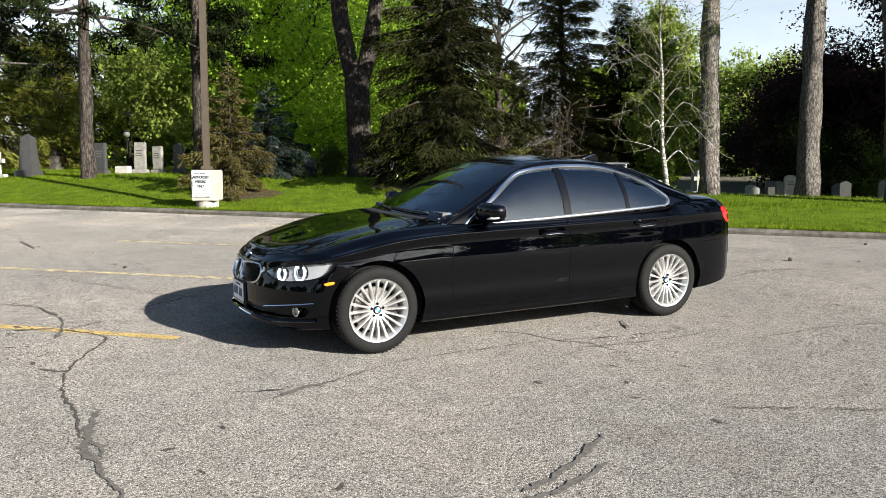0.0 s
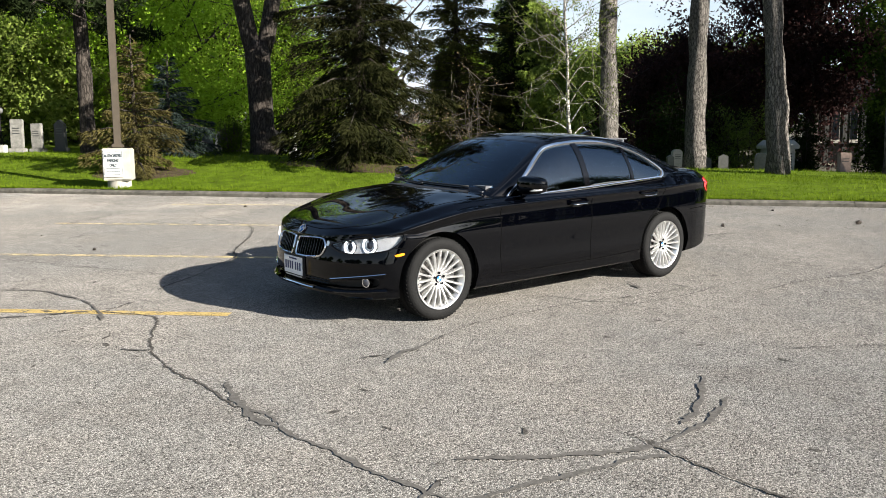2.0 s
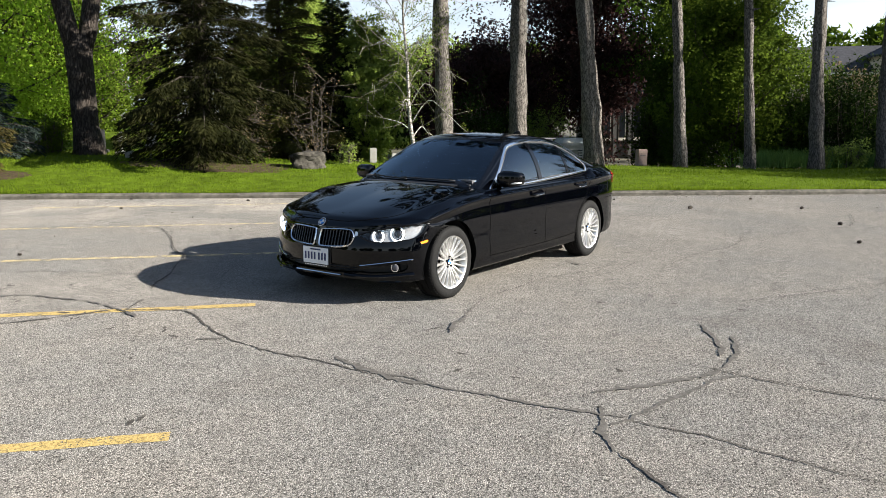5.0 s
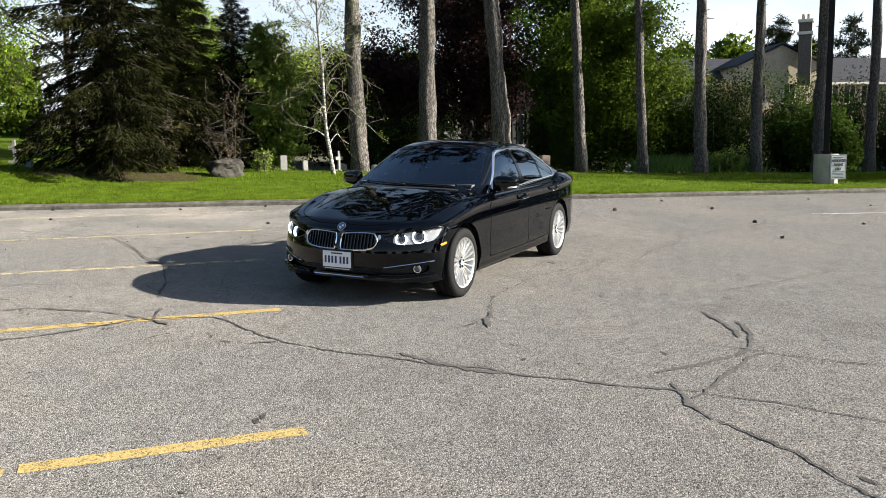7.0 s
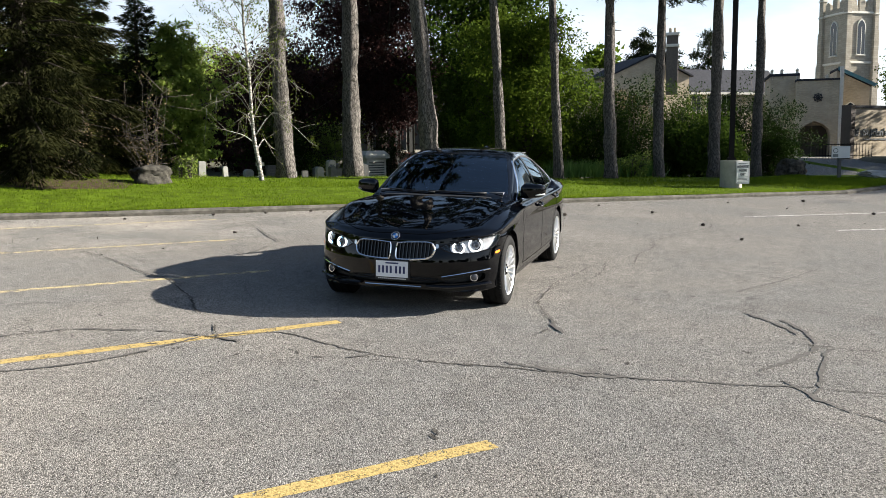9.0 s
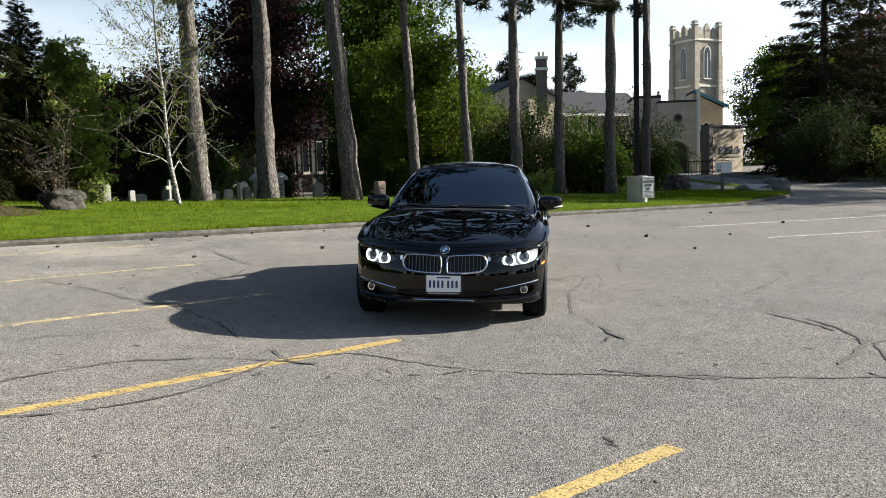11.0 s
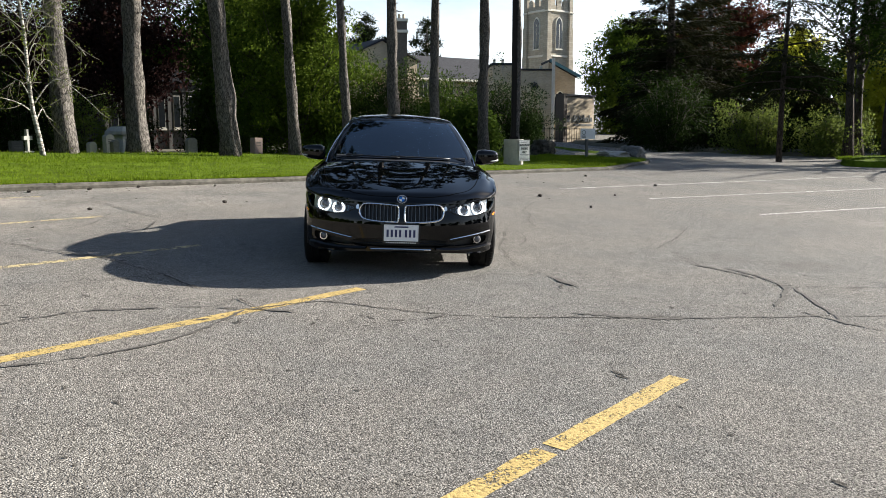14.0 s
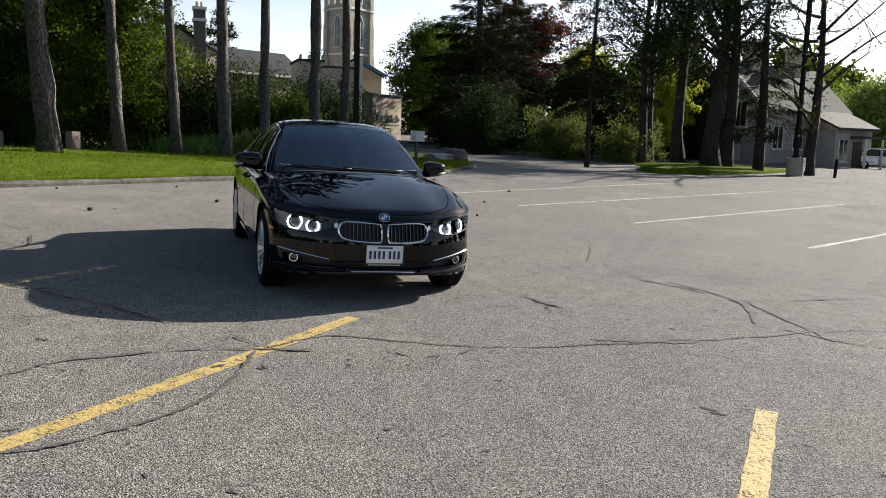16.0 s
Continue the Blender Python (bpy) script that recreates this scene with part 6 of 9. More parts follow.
P1Z = 0.14
lamp_post("brown steel lamp post on a square concrete base", 0.06, 11.85, P1Z, 0.28, 0.78, 0.068, 9.0, M_BROWNPOST, -25, -25, True, -0.065, (0.38, 0.565))
lamp_post("dark steel lamp post on a round concrete base", 15.75, -3.65, 0.02, 0.30, 0.86, 0.072, 9.5, M_BLACKPOST, 0, -62, False, 0.17)
lamp_post("dark steel lamp post on a concrete base on an island", 25.6, -28.6, 0.0, 0.42, 1.15, 0.09, 9.5, M_BLACKPOST, 0, -60, False)

# no parking board on a wooden post
root = thing("notice_board", "small white notice board with a round sign on a grey post", "sign", pose(22.46, -7.52, 0.12, 0, 0, -78))
bm = bmesh.new()
box(bm, -0.05, 0.05, -0.05, 0.05, -0.3, 1.05, 0.008)
part("post", bm, M_GREYSTONE, root)
bm = bmesh.new()
box(bm, -0.30, 0.32, -0.075, -0.052, 0.72, 1.13, 0.004)
part("board", bm, M_SIGNWHITE, root)
bm = bmesh.new()
bmesh.ops.create_circle(bm, cap_ends=False, segments=24, radius=0.085)
ring = list(bm.verts)
ins = [bm.verts.new(v.co * 0.78) for v in ring]
for i in range(24):
    bm.faces.new((ring[i], ring[(i + 1) % 24], ins[(i + 1) % 24], ins[i]))
o = part("round_symbol", bm, M_SIGNTEXT, root)
o.matrix_basis = pose(-0.17, -0.08, 0.98, 90, 0, 0)
bm = bmesh.new()
for q in range(3):
    box(bm, -0.26, -0.08, -0.079, -0.074, 0.77 + q * 0.035, 0.79 + q * 0.035)
part("small_print", bm, M_SIGNTEXT, root)
# graveyard lantern
root = thing("lantern", "black cast-iron lantern post with a glass globe", "lantern", pose(0.33, 26.5, lz(0.33, 26.5)))
bm = bmesh.new()
cyl(bm, 0.12, 0.07, -0.2, 0.5, 12)
cyl(bm, 0.06, 0.05, 0.5, 1.75, 12)
cyl(bm, 0.09, 0.11, 1.75, 1.85, 12)
part("post", bm, M_BLACKPOST, root)
bm = bmesh.new()
bmesh.ops.create_uvsphere(bm, u_segments=16, v_segments=10, radius=0.15, matrix=Matrix.Translation((0, 0, 1.97)))
part("globe", bm, M_GREYSTONE, root, "frosted glass globe", smooth=True)

# cones and twigs blown over the lot
rng2 = random.Random(12)
for i, (x, y) in enumerate([(3.56, 2.65), (6.25, -2.76), (10.56, -4.6), (2.2, 4.2), (4.3, 5.9), (5.0, 5.2), (6.4, 3.4), (0.9, 7.6), (-2.55, 4.35), (7.6, 1.5), (9.4, -0.6), (8.2, -1.8), (11.5, -3.4), (5.2, 0.9), (7.0, -0.2), (3.1, 6.9), (1.9, 8.8), (12.8, -5.2), (9.9, -6.2), (6.9, -4.4), (4.4, -3.3), (5.7, 4.6)]):
    bm = bmesh.new()
    s = rng2.uniform(0.016, 0.034)
    bmesh.ops.create_icosphere(bm, subdivisions=2, radius=s)
    for v in bm.verts:
        v.co *= 1 + 0.5 * noise.noise(v.co * 60 + Vector((i, 0, 0)))
        v.co.x *= 1.6
    o = part("pine_cone", bm, M_DARKBARK)
    o.matrix_basis = pose(x, y, s * 0.75, 0, 0, rng2.uniform(0, 360))
    tagged(o, "dry brown pine cone lying on the asphalt", "pine cone", "pine cones on the asphalt")


# ---- the car ----
from mathutils.bvhtree import BVHTree

M_PAINT, n_, l_, b_ = base_mat("black_car_paint", 0.4, 0.0, 0.0)
b_.inputs["Base Color"].default_value = (0.0003, 0.0004, 0.0009, 1)
b_.inputs["Coat IOR"].default_value = 1.40
b_.inputs["Coat Weight"].default_value, b_.inputs["Coat Roughness"].default_value = 1.0, 0.015
# faint dust breaks the gloss
co_ = n_.new("ShaderNodeTexCoord")
t_ = node(n_, "ShaderNodeTexNoise", Scale=9.0, Detail=8.0, Roughness=0.7)
l_.new(co_.outputs["Object"], t_.inputs["Vector"])
mr_ = node(n_, "ShaderNodeMapRange", From_Min=0.3, From_Max=0.8, To_Min=0.006, To_Max=0.03)
l_.new(t_.outputs["Fac"], mr_.inputs["Value"])
l_.new(mr_.outputs["Result"], b_.inputs["Coat Roughness"])
M_GLOSSBLACK = plain("gloss_black_trim", (0.0015, 0.0015, 0.002), 0.12, 0.0, 0.25, coat=0.3)
M_PLASTIC = plain("black_plastic", (0.007, 0.007, 0.0075), 0.55, vary=0.2, scale=20)
# trim and leather lifted above black: daylight in the cabin is put into both
M_CABIN = plain("dark_cabin_trim", (0.06, 0.06, 0.066), 0.75, vary=0.2, scale=20)
M_SEAT = plain("black_leather_lifted", (0.26, 0.26, 0.28), 0.5, vary=0.2, scale=20)
M_CHROME = plain("chrome", (0.80, 0.80, 0.80), 0.07, 1.0, vary=0.03)
M_SATIN = plain("satin_metal", (0.62, 0.62, 0.62), 0.22, 1.0, vary=0.03)
M_ALLOY = plain("silver_alloy", (0.62, 0.62, 0.61), 0.30, 0.85, vary=0.05, coat=0.3)
M_TYRE = plain("tyre_rubber", (0.0045, 0.0045, 0.0045), 0.8, 0.0, 0.2, vary=0.3, scale=25, bump=0.25, bscale=90)
M_DISC = plain("brake_steel", (0.22, 0.21, 0.20), 0.4, 0.9, vary=0.2)
M_ORANGE = plain("orange_marker", (0.85, 0.22, 0.01), 0.2, vary=0.05, coat=0.8)
M_RED = plain("red_tail_lens", (0.42, 0.012, 0.012), 0.15, vary=0.08, coat=0.8)
M_PLATE = plain("plate_white", (0.72, 0.73, 0.74), 0.45, vary=0.03)
M_PLATEINK = plain("plate_ink", (0.02, 0.03, 0.10), 0.5, vary=0.05)
M_BLUE = plain("badge_blue", (0.02, 0.16, 0.50), 0.25, coat=0.8, vary=0.05)
M_LENS = plain("projector_lens", (0.05, 0.05, 0.06), 0.04, coat=1.0, vary=0.05)
M_HOUSING = plain("lamp_housing", (0.36, 0.365, 0.38), 0.3, 0.35, vary=0.12, scale=30)
M_SLAT = plain("dark_slat_edge", (0.10, 0.10, 0.10), 0.25, 1.0, vary=0.05)
M_GAP = plain("panel_gap", (0.003, 0.003, 0.003), 1.0, 0.0, 0.0)


def glass_mat(name, tint, gloss=1.0, ior=1.8):
    m, n, l, b = base_mat(name)
    n.remove(b)
    tr = n.new("ShaderNodeBsdfTransparent")
    tr.inputs["Color"].default_value = (*tint, 1)
    gl = n.new("ShaderNodeBsdfGlossy")
    gl.inputs["Roughness"].default_value = 0.01
    # gloss leans blue: sky blue is put into the reflection's colour
    gl.inputs["Color"].default_value = (gloss * 0.76, gloss * 0.89, gloss, 1)
    fr = node(n, "ShaderNodeFresnel", IOR=ior)
    mx = n.new("ShaderNodeMixShader")
    l.new(fr.outputs["Fac"], mx.inputs["Fac"])
    l.new(tr.outputs["BSDF"], mx.inputs[1])
    l.new(gl.outputs["BSDF"], mx.inputs[2])
    l.new(mx.outputs["Shader"], n["Material Output"].inputs["Surface"])
    return m


M_GLASS = glass_mat("windscreen_glass", (0.90, 0.94, 0.95), 1.0, 1.68)
M_TINT = glass_mat("tinted_window_glass", (0.55, 0.59, 0.60), 1.0, 2.0)
M_CLEAR = glass_mat("lamp_cover", (0.97, 0.97, 0.97), 1.0, 1.25)
M_CORONA, n_, l_, b_ = base_mat("corona_light", 0.3)
b_.inputs["Emission Color"].default_value = (0.93, 0.97, 1.0, 1)
b_.inputs["Emission Strength"].default_value = 1.4
b_.inputs["Base Color"].default_value = (0.8, 0.8, 0.8, 1)


def curve(*pts):
    """A smooth curve through (x, value) points with no overshoot."""
    xs, ys = np.array([p[0] for p in pts], float), np.array([p[1] for p in pts], float)
    h = np.diff(xs)
    d = np.diff(ys) / h
    m = np.zeros(len(xs))
    m[0], m[-1] = d[0], d[-1]
    for i in range(1, len(xs) - 1):
        if d[i - 1] * d[i] > 0:
            w1, w2 = 2 * h[i] + h[i - 1], h[i] + 2 * h[i - 1]
            m[i] = (w1 + w2) / (w1 / d[i - 1] + w2 / d[i])

    def f(x):
        x = min(max(x, xs[0]), xs[-1])
        i = min(int(np.searchsorted(xs, x, side="right")) - 1, len(xs) - 2)
        t = (x - xs[i]) / h[i]
        return float((2 * t ** 3 - 3 * t * t + 1) * ys[i] + (t ** 3 - 2 * t * t + t) * h[i] * m[i] + (-2 * t ** 3 + 3 * t * t) * ys[i + 1] + (t ** 3 - t * t) * h[i] * m[i + 1])
    return f


# lines of the lower body; x from the nose (negative) to the tail
C_TOP = curve((-2.195, 0.652), (-2.18, 0.680), (-2.155, 0.702), (-2.12, 0.719), (-2.06, 0.742), (-1.85, 0.80), (-1.5, 0.88), (-1.2, 0.935), (-0.95, 0.972), (-0.8, 0.97), (-0.6, 0.93), (1.45, 0.95), (1.6, 1.07), (1.8, 1.085), (2.05, 1.07), (2.26, 1.045), (2.32, 1.02), (2.35, 0.95), (2.40, 0.80), (2.43, 0.62), (2.44, 0.52))
C_BOT = curve((-2.195, 0.242), (-2.18, 0.232), (-2.14, 0.222), (-2.0, 0.205), (-1.0, 0.185), (1.0, 0.19), (2.0, 0.22), (2.25, 0.27), (2.38, 0.33), (2.44, 0.44))
C_WIDE = curve((-2.195, 0.80), (-2.15, 0.845), (-2.05, 0.872), (-1.8, 0.89), (-1.4, 0.902), (-0.9, 0.896), (0.2, 0.893), (1.0, 0.897), (1.45, 0.906), (1.9, 0.892), (2.2, 0.86), (2.36, 0.82), (2.44, 0.76))
C_CHAR = curve((-1.95, 0.685), (-1.75, 0.728), (-1.55, 0.77), (-1.2, 0.828), (-0.85, 0.852), (0.4, 0.875), (1.3, 0.89), (1.9, 0.915), (2.2, 0.90), (2.4, 0.80))
C_BELT = curve((-1.95, 0.722), (-1.75, 0.782), (-1.5, 0.848), (-1.2, 0.898), (-0.8, 0.912), (0.34, 0.935), (1.37, 0.985), (1.75, 1.02), (2.05, 1.02), (2.2, 1.0), (2.4, 0.85))
C_BELTY = curve((-2.195, 0.66), (-1.95, 0.72), (-1.6, 0.77), (-1.2, 0.792), (-0.7, 0.80), (0.5, 0.806), (1.4, 0.79), (1.8, 0.745), (2.2, 0.70), (2.44, 0.62))
C_BOW = curve((-2.195, 0.43), (-2.0, 0.36), (-1.75, 0.26), (-1.4, 0.11), (-1.05, 0.0), (1.5, 0.0), (1.9, -0.06), (2.2, -0.18), (2.44, -0.28))


def body_section(u):
    w, zb, zt, bow = C_WIDE(u), C_BOT(u), C_TOP(u), C_BOW(u)
    by = min(C_BELTY(u), w - 0.05)

    edge = {"hi": zt, "lo": zb}

    def at(y, zf):
        s = bow * (abs(y) / 0.9) ** 2.5
        edge["hi"], edge["lo"] = C_TOP(u + s * 0.35) if u < -1.0 else zt, C_BOT(u + s * 0.6)
        z = zf(u + s)
        return Vector((u + s + 0.05 * smooth((z - 0.46) / 0.22) * smooth((-2.03 - u) / 0.15), y, z))
    # near nose and tail the section closes towards the height of the bumper
    def fit_z(z):
        return max(edge["lo"] + 0.012, min(edge["hi"] - 0.012, z))
    zc = lambda x: fit_z(C_CHAR(x))
    zl = lambda x: fit_z(max(C_BELT(x), C_CHAR(x) + 0.03))
    return spline([at(0, lambda x: zb), at(w * 0.72, lambda x: edge["lo"]), at(w - 0.05, lambda x: edge["lo"] + 0.012), at(w - 0.022, lambda x: fit_z(0.27)), at(w - 0.003, lambda x: fit_z(0.365)), at(w - 0.007, lambda x: fit_z(0.48)), at(w - 0.003, lambda x: fit_z(0.66)),
                   at(w - 0.017, lambda x: max(fit_z(0.70), zc(x) - 0.055)), at(w + 0.001, lambda x: zc(x) - 0.004), at(w - 0.012, lambda x: zc(x) + 0.013), at(w - 0.054, lambda x: (zc(x) + zl(x)) / 2 - 0.004), at(by, zl),
                   at(by * 0.80, lambda x: fit_z(min(edge["hi"], zl(x) + 0.55 * max(0.0, edge["hi"] - zl(x))))), at(by * 0.50, lambda x: edge["hi"] - 0.006 + 0.011 * smooth((-0.95 - u) / 0.25) * smooth((u + 2.12) / 0.3)), at(0, lambda x: zt)], 10)


def loft(sections):
    """A grid from half sections, mirrored to the other side; returns a bmesh."""
    bm = bmesh.new()
    k = len(sections[0])
    grid = []
    for s in sections:
        row = [bm.verts.new(p) for p in s]
        row += [bm.verts.new((p.x, -p.y, p.z)) for p in s[-2:0:-1]]
        grid.append(row)
    nn = len(grid[0])
    for a, b in zip(grid, grid[1:]):
        for i in range(nn):
            bm.faces.new((a[i], a[(i + 1) % nn], b[(i + 1) % nn], b[i]))
    return bm, grid


us = list(np.linspace(-2.195, -2.06, 14)) + list(np.linspace(-2.045, -1.0, 62)) + list(np.linspace(-0.97, 0.95, 56)) + list(np.linspace(0.98, 2.2, 58)) + list(np.linspace(2.215, 2.44, 22))
body_bm, body_grid = loft([body_section(u) for u in us])
half, low, high = len(body_grid[0]) // 2, 30, 110
row = body_grid[0]


def around(i):
    return row[i % len(row)]


# the nose: a curved patch between the four edges of the first section
cols = [[around(low - j) for j in range(2 * low + 1)], [around(high + j) for j in range(2 * low + 1)]]
nose = [cols[0]]
for i in range(1, high - low):
    v = i / (high - low)
    left, right = around(low + i), around(-low - i)
    line_ = [left]
    for j in range(1, 2 * low):
        s_ = j / (2 * low)
        p_ = cols[0][j].co.lerp(cols[1][j].co, v) + left.co.lerp(right.co, s_) - (cols[0][0].co.lerp(cols[0][-1].co, s_).lerp(cols[1][0].co.lerp(cols[1][-1].co, s_), v))
        p_.x = -2.195 + 0.43 * (abs(p_.y) / 0.9) ** 2.5 + 0.05 * smooth((p_.z - 0.46) / 0.22) - 0.010 * math.sin(math.pi * v) * (1 - s_) * s_ * 4
        line_.append(body_bm.verts.new(p_))
    line_.append(right)
    nose.append(line_)
nose.append(cols[1])
for a, b in zip(nose, nose[1:]):
    for j in range(2 * low):
        body_bm.faces.new((a[j], a[j + 1], b[j + 1], b[j]))
# floor and bonnet edges of the nose share the first section, so only the tail needs a plain cap
for row in (body_grid[-1],):
    k = len(row)
    for i in range(0, k // 2):
        a, b, c, d = row[i], row[i + 1], row[(k - i - 1) % k], row[(k - i) % k]
        vs = []
        for v in (a, b, c, d):
            if v not in vs:
                vs.append(v)
        if len(vs) > 2:
            body_bm.faces.new(vs)
bmesh.ops.recalc_face_normals(body_bm, faces=body_bm.faces)
BODY = BVHTree.FromBMesh(body_bm)

# greenhouse
G_TOP = curve((-0.98, 0.945), (-0.6, 1.125), (-0.3, 1.265), (-0.1, 1.348), (0.02, 1.388), (0.18, 1.418), (0.4, 1.429), (0.7, 1.421), (1.0, 1.395), (1.2, 1.364), (1.4, 1.308), (1.6, 1.232), (1.8, 1.145), (1.98, 1.055))
G_RAILY = curve((-0.98, 0.755), (-0.6, 0.70), (-0.3, 0.645), (0.0, 0.592), (0.35, 0.572), (0.8, 0.568), (1.2, 0.565), (1.5, 0.575), (1.8, 0.60), (1.9, 0.62))
G_DROP = curve((-0.98, 0.02), (-0.3, 0.035), (0.0, 0.058), (0.35, 0.070), (0.8, 0.070), (1.2, 0.066), (1.6, 0.05), (1.9, 0.02))
G_BOW = curve((-0.98, 0.17), (-0.3, 0.15), (0.05, 0.10), (0.4, 0.0), (1.0, 0.0), (1.25, -0.06), (1.9, -0.10))


def cabin_section(u):
    zt, yr, bow = G_TOP(u), G_RAILY(u), G_BOW(u)

    def at(y, z):
        return Vector((u + bow * (abs(y) / 0.7) ** 2, y, z))
    zr = zt - G_DROP(u)
    xb = u + bow * 1.1
    yb = min(0.80, C_BELTY(xb) + 0.004) if u > -0.6 else yr + 0.02 + 0.07 * smooth((u + 0.98) / 0.38)
    zb = min(zr - 0.03, C_BELT(xb) - 0.02)
    return spline([at(yb - 0.03, zb - 0.05), at(yb, zb), at(yb + (yr - yb) * 0.23, zb + (zr - zb) * 0.40), at(yb + (yr - yb) * 0.62, zb + (zr - zb) * 0.77), at(yr, zr - 0.012), at(yr - 0.05, zr + (zt - zr) * 0.42), at(yr * 0.52, zt - (zt - zr) * 0.17), at(0, zt)], 7)


gs = list(np.linspace(-0.98, 0.1, 62)) + list(np.linspace(0.12, 1.2, 50)) + list(np.linspace(1.22, 1.98, 38))
sections = [cabin_section(u) for u in gs]
cabin_bm = bmesh.new()
cabin_grid = []
for s in sections:
    cabin_grid.append([cabin_bm.verts.new(p) for p in s] + [cabin_bm.verts.new((p.x, -p.y, p.z)) for p in s[-2::-1]])
for a, b in zip(cabin_grid, cabin_grid[1:]):
    for i in range(len(a) - 1):
        cabin_bm.faces.new((a[i], b[i], b[i + 1], a[i + 1]))
bmesh.ops.recalc_face_normals(cabin_bm, faces=cabin_bm.faces)
CABIN = BVHTree.FromBMesh(cabin_bm)
AX = {"side": (Vector((0, 1, 0)), lambda p: (p.x, p.z)), "other": (Vector((0, -1, 0)), lambda p: (p.x, p.z)), "front": (Vector((1, 0, 0)), lambda p: (p.y, p.z)), "rear": (Vector((-1, 0, 0)), lambda p: (p.y, p.z)), "top": (Vector((0, 0, -1)), lambda p: (p.x, p.y))}


def cast(tree, view, a, b):
    """The point of a surface seen at (a, b) from that view, and its outward normal."""
    d = AX[view][0]
    o = {"side": Vector((a, -3, b)), "other": Vector((a, 3, b)), "front": Vector((-4, a, b)), "rear": Vector((4, a, b)), "top": Vector((a, b, 3))}[view]
    p, nn, _, _ = tree.ray_cast(o, d)
    if p is None:
        q, nn, _, _ = tree.find_nearest(o + d * 2.2)
        p = q
    if nn.dot(d) > 0:
        nn = -nn
    return p, nn


def inside(pt, poly):
    x, y = pt
    c = False
    for (x0, y0), (x1, y1) in zip(poly, poly[1:] + poly[:1]):
        if (y0 > y) != (y1 > y) and x < (x1 - x0) * (y - y0) / (y1 - y0) + x0:
            c = not c
    return c


def rounded(poly, k=6):
    """A closed outline smoothed through its points."""
    ps = [Vector((*p, 0)) for p in poly]
    nn = len(ps)
    out = []
    for i in range(nn):
        p0, p1, p2, p3 = ps[i - 1], ps[i], ps[(i + 1) % nn], ps[(i + 2) % nn]
        for j in range(k):
            t = j / k
            q = 0.5 * ((2 * p1) + (p2 - p0) * t + (2 * p0 - 5 * p1 + 4 * p2 - p3) * t * t + (3 * p1 - p0 - 3 * p2 + p3) * t ** 3)
            out.append((q.x, q.y))
    return out


def near_on(pt, poly):
    best, q = 1e9, pt
    for a, b in zip(poly, poly[1:] + poly[:1]):
        dx, dy = b[0] - a[0], b[1] - a[1]
        t = max(0, min(1, ((pt[0] - a[0]) * dx + (pt[1] - a[1]) * dy) / max(1e-12, dx * dx + dy * dy)))
        c = (a[0] + dx * t, a[1] + dy * t)
        dd = (c[0] - pt[0]) ** 2 + (c[1] - pt[1]) ** 2
        if dd < best:
            best, q = dd, c
    return q


def cut(bm, tree, view, poly, test=lambda c: True, flange=0.0):
    """Opens a hole of that outline in a skin and draws its edge true; flange folds the edge inwards."""
    flat = AX[view][1]
    d = AX[view][0]
    bm.normal_update()
    gone = [f for f in bm.faces if f.normal.dot(d) < 0.25 and test(f.calc_center_median()) and inside(flat(f.calc_center_median()), poly)]
    vs = {v for f in gone for v in f.verts}
    bmesh.ops.delete(bm, geom=gone, context="FACES")
    rim = [v for v in vs if v.is_valid and v.is_boundary]
    for v in rim:
        a, b = near_on(flat(v.co), poly)
        p, _ = cast(tree, view, a, b)
        if (p - v.co).length < 0.08:
            v.co = p
    if flange:
        es = [e for e in bm.edges if e.is_boundary and e.verts[0] in set(rim) and e.verts[1] in set(rim)]
        r = bmesh.ops.extrude_edge_only(bm, edges=es)
        for g in r["geom"]:
            if isinstance(g, bmesh.types.BMVert):
                g.co += d * flange


def patch(tree, view, poly, lift=0.003, thick=0.004, step=0.03):
    """A thin shell that lies on a surface within an outline."""
    bm = bmesh.new()
    flat_v = [bm.verts.new((a, b, 0)) for a, b in poly]
    bm.faces.new(flat_v)
    xs, ys = [p[0] for p in poly], [p[1] for p in poly]
    for lo, hi, ax in ((min(xs), max(xs), Vector((1, 0, 0))), (min(ys), max(ys), Vector((0, 1, 0)))):
        k = int((hi - lo) / step)
        for i in range(1, k + 1):
            bmesh.ops.bisect_plane(bm, geom=bm.verts[:] + bm.edges[:] + bm.faces[:], plane_co=ax * (lo + (hi - lo) * i / (k + 1)), plane_no=ax, dist=1e-5)
    tops = {}
    for v in list(bm.verts):
        p, nn = cast(tree, view, v.co.x, v.co.y)
        tops[v] = (p + nn * lift, p + nn * (lift - thick))
    faces = list(bm.faces)
    bm2 = bmesh.new()
    up = {v: bm2.verts.new(t[0]) for v, t in tops.items()}
    dn = {v: bm2.verts.new(t[1]) for v, t in tops.items()}
    for f in faces:
        bm2.faces.new([up[v] for v in f.verts])
        bm2.faces.new([dn[v] for v in reversed(f.verts)])
        for e in f.edges:
            if e.is_boundary:
                bm2.faces.new((up[e.verts[0]], up[e.verts[1]], dn[e.verts[1]], dn[e.verts[0]]))
    bm.free()
    return bm2


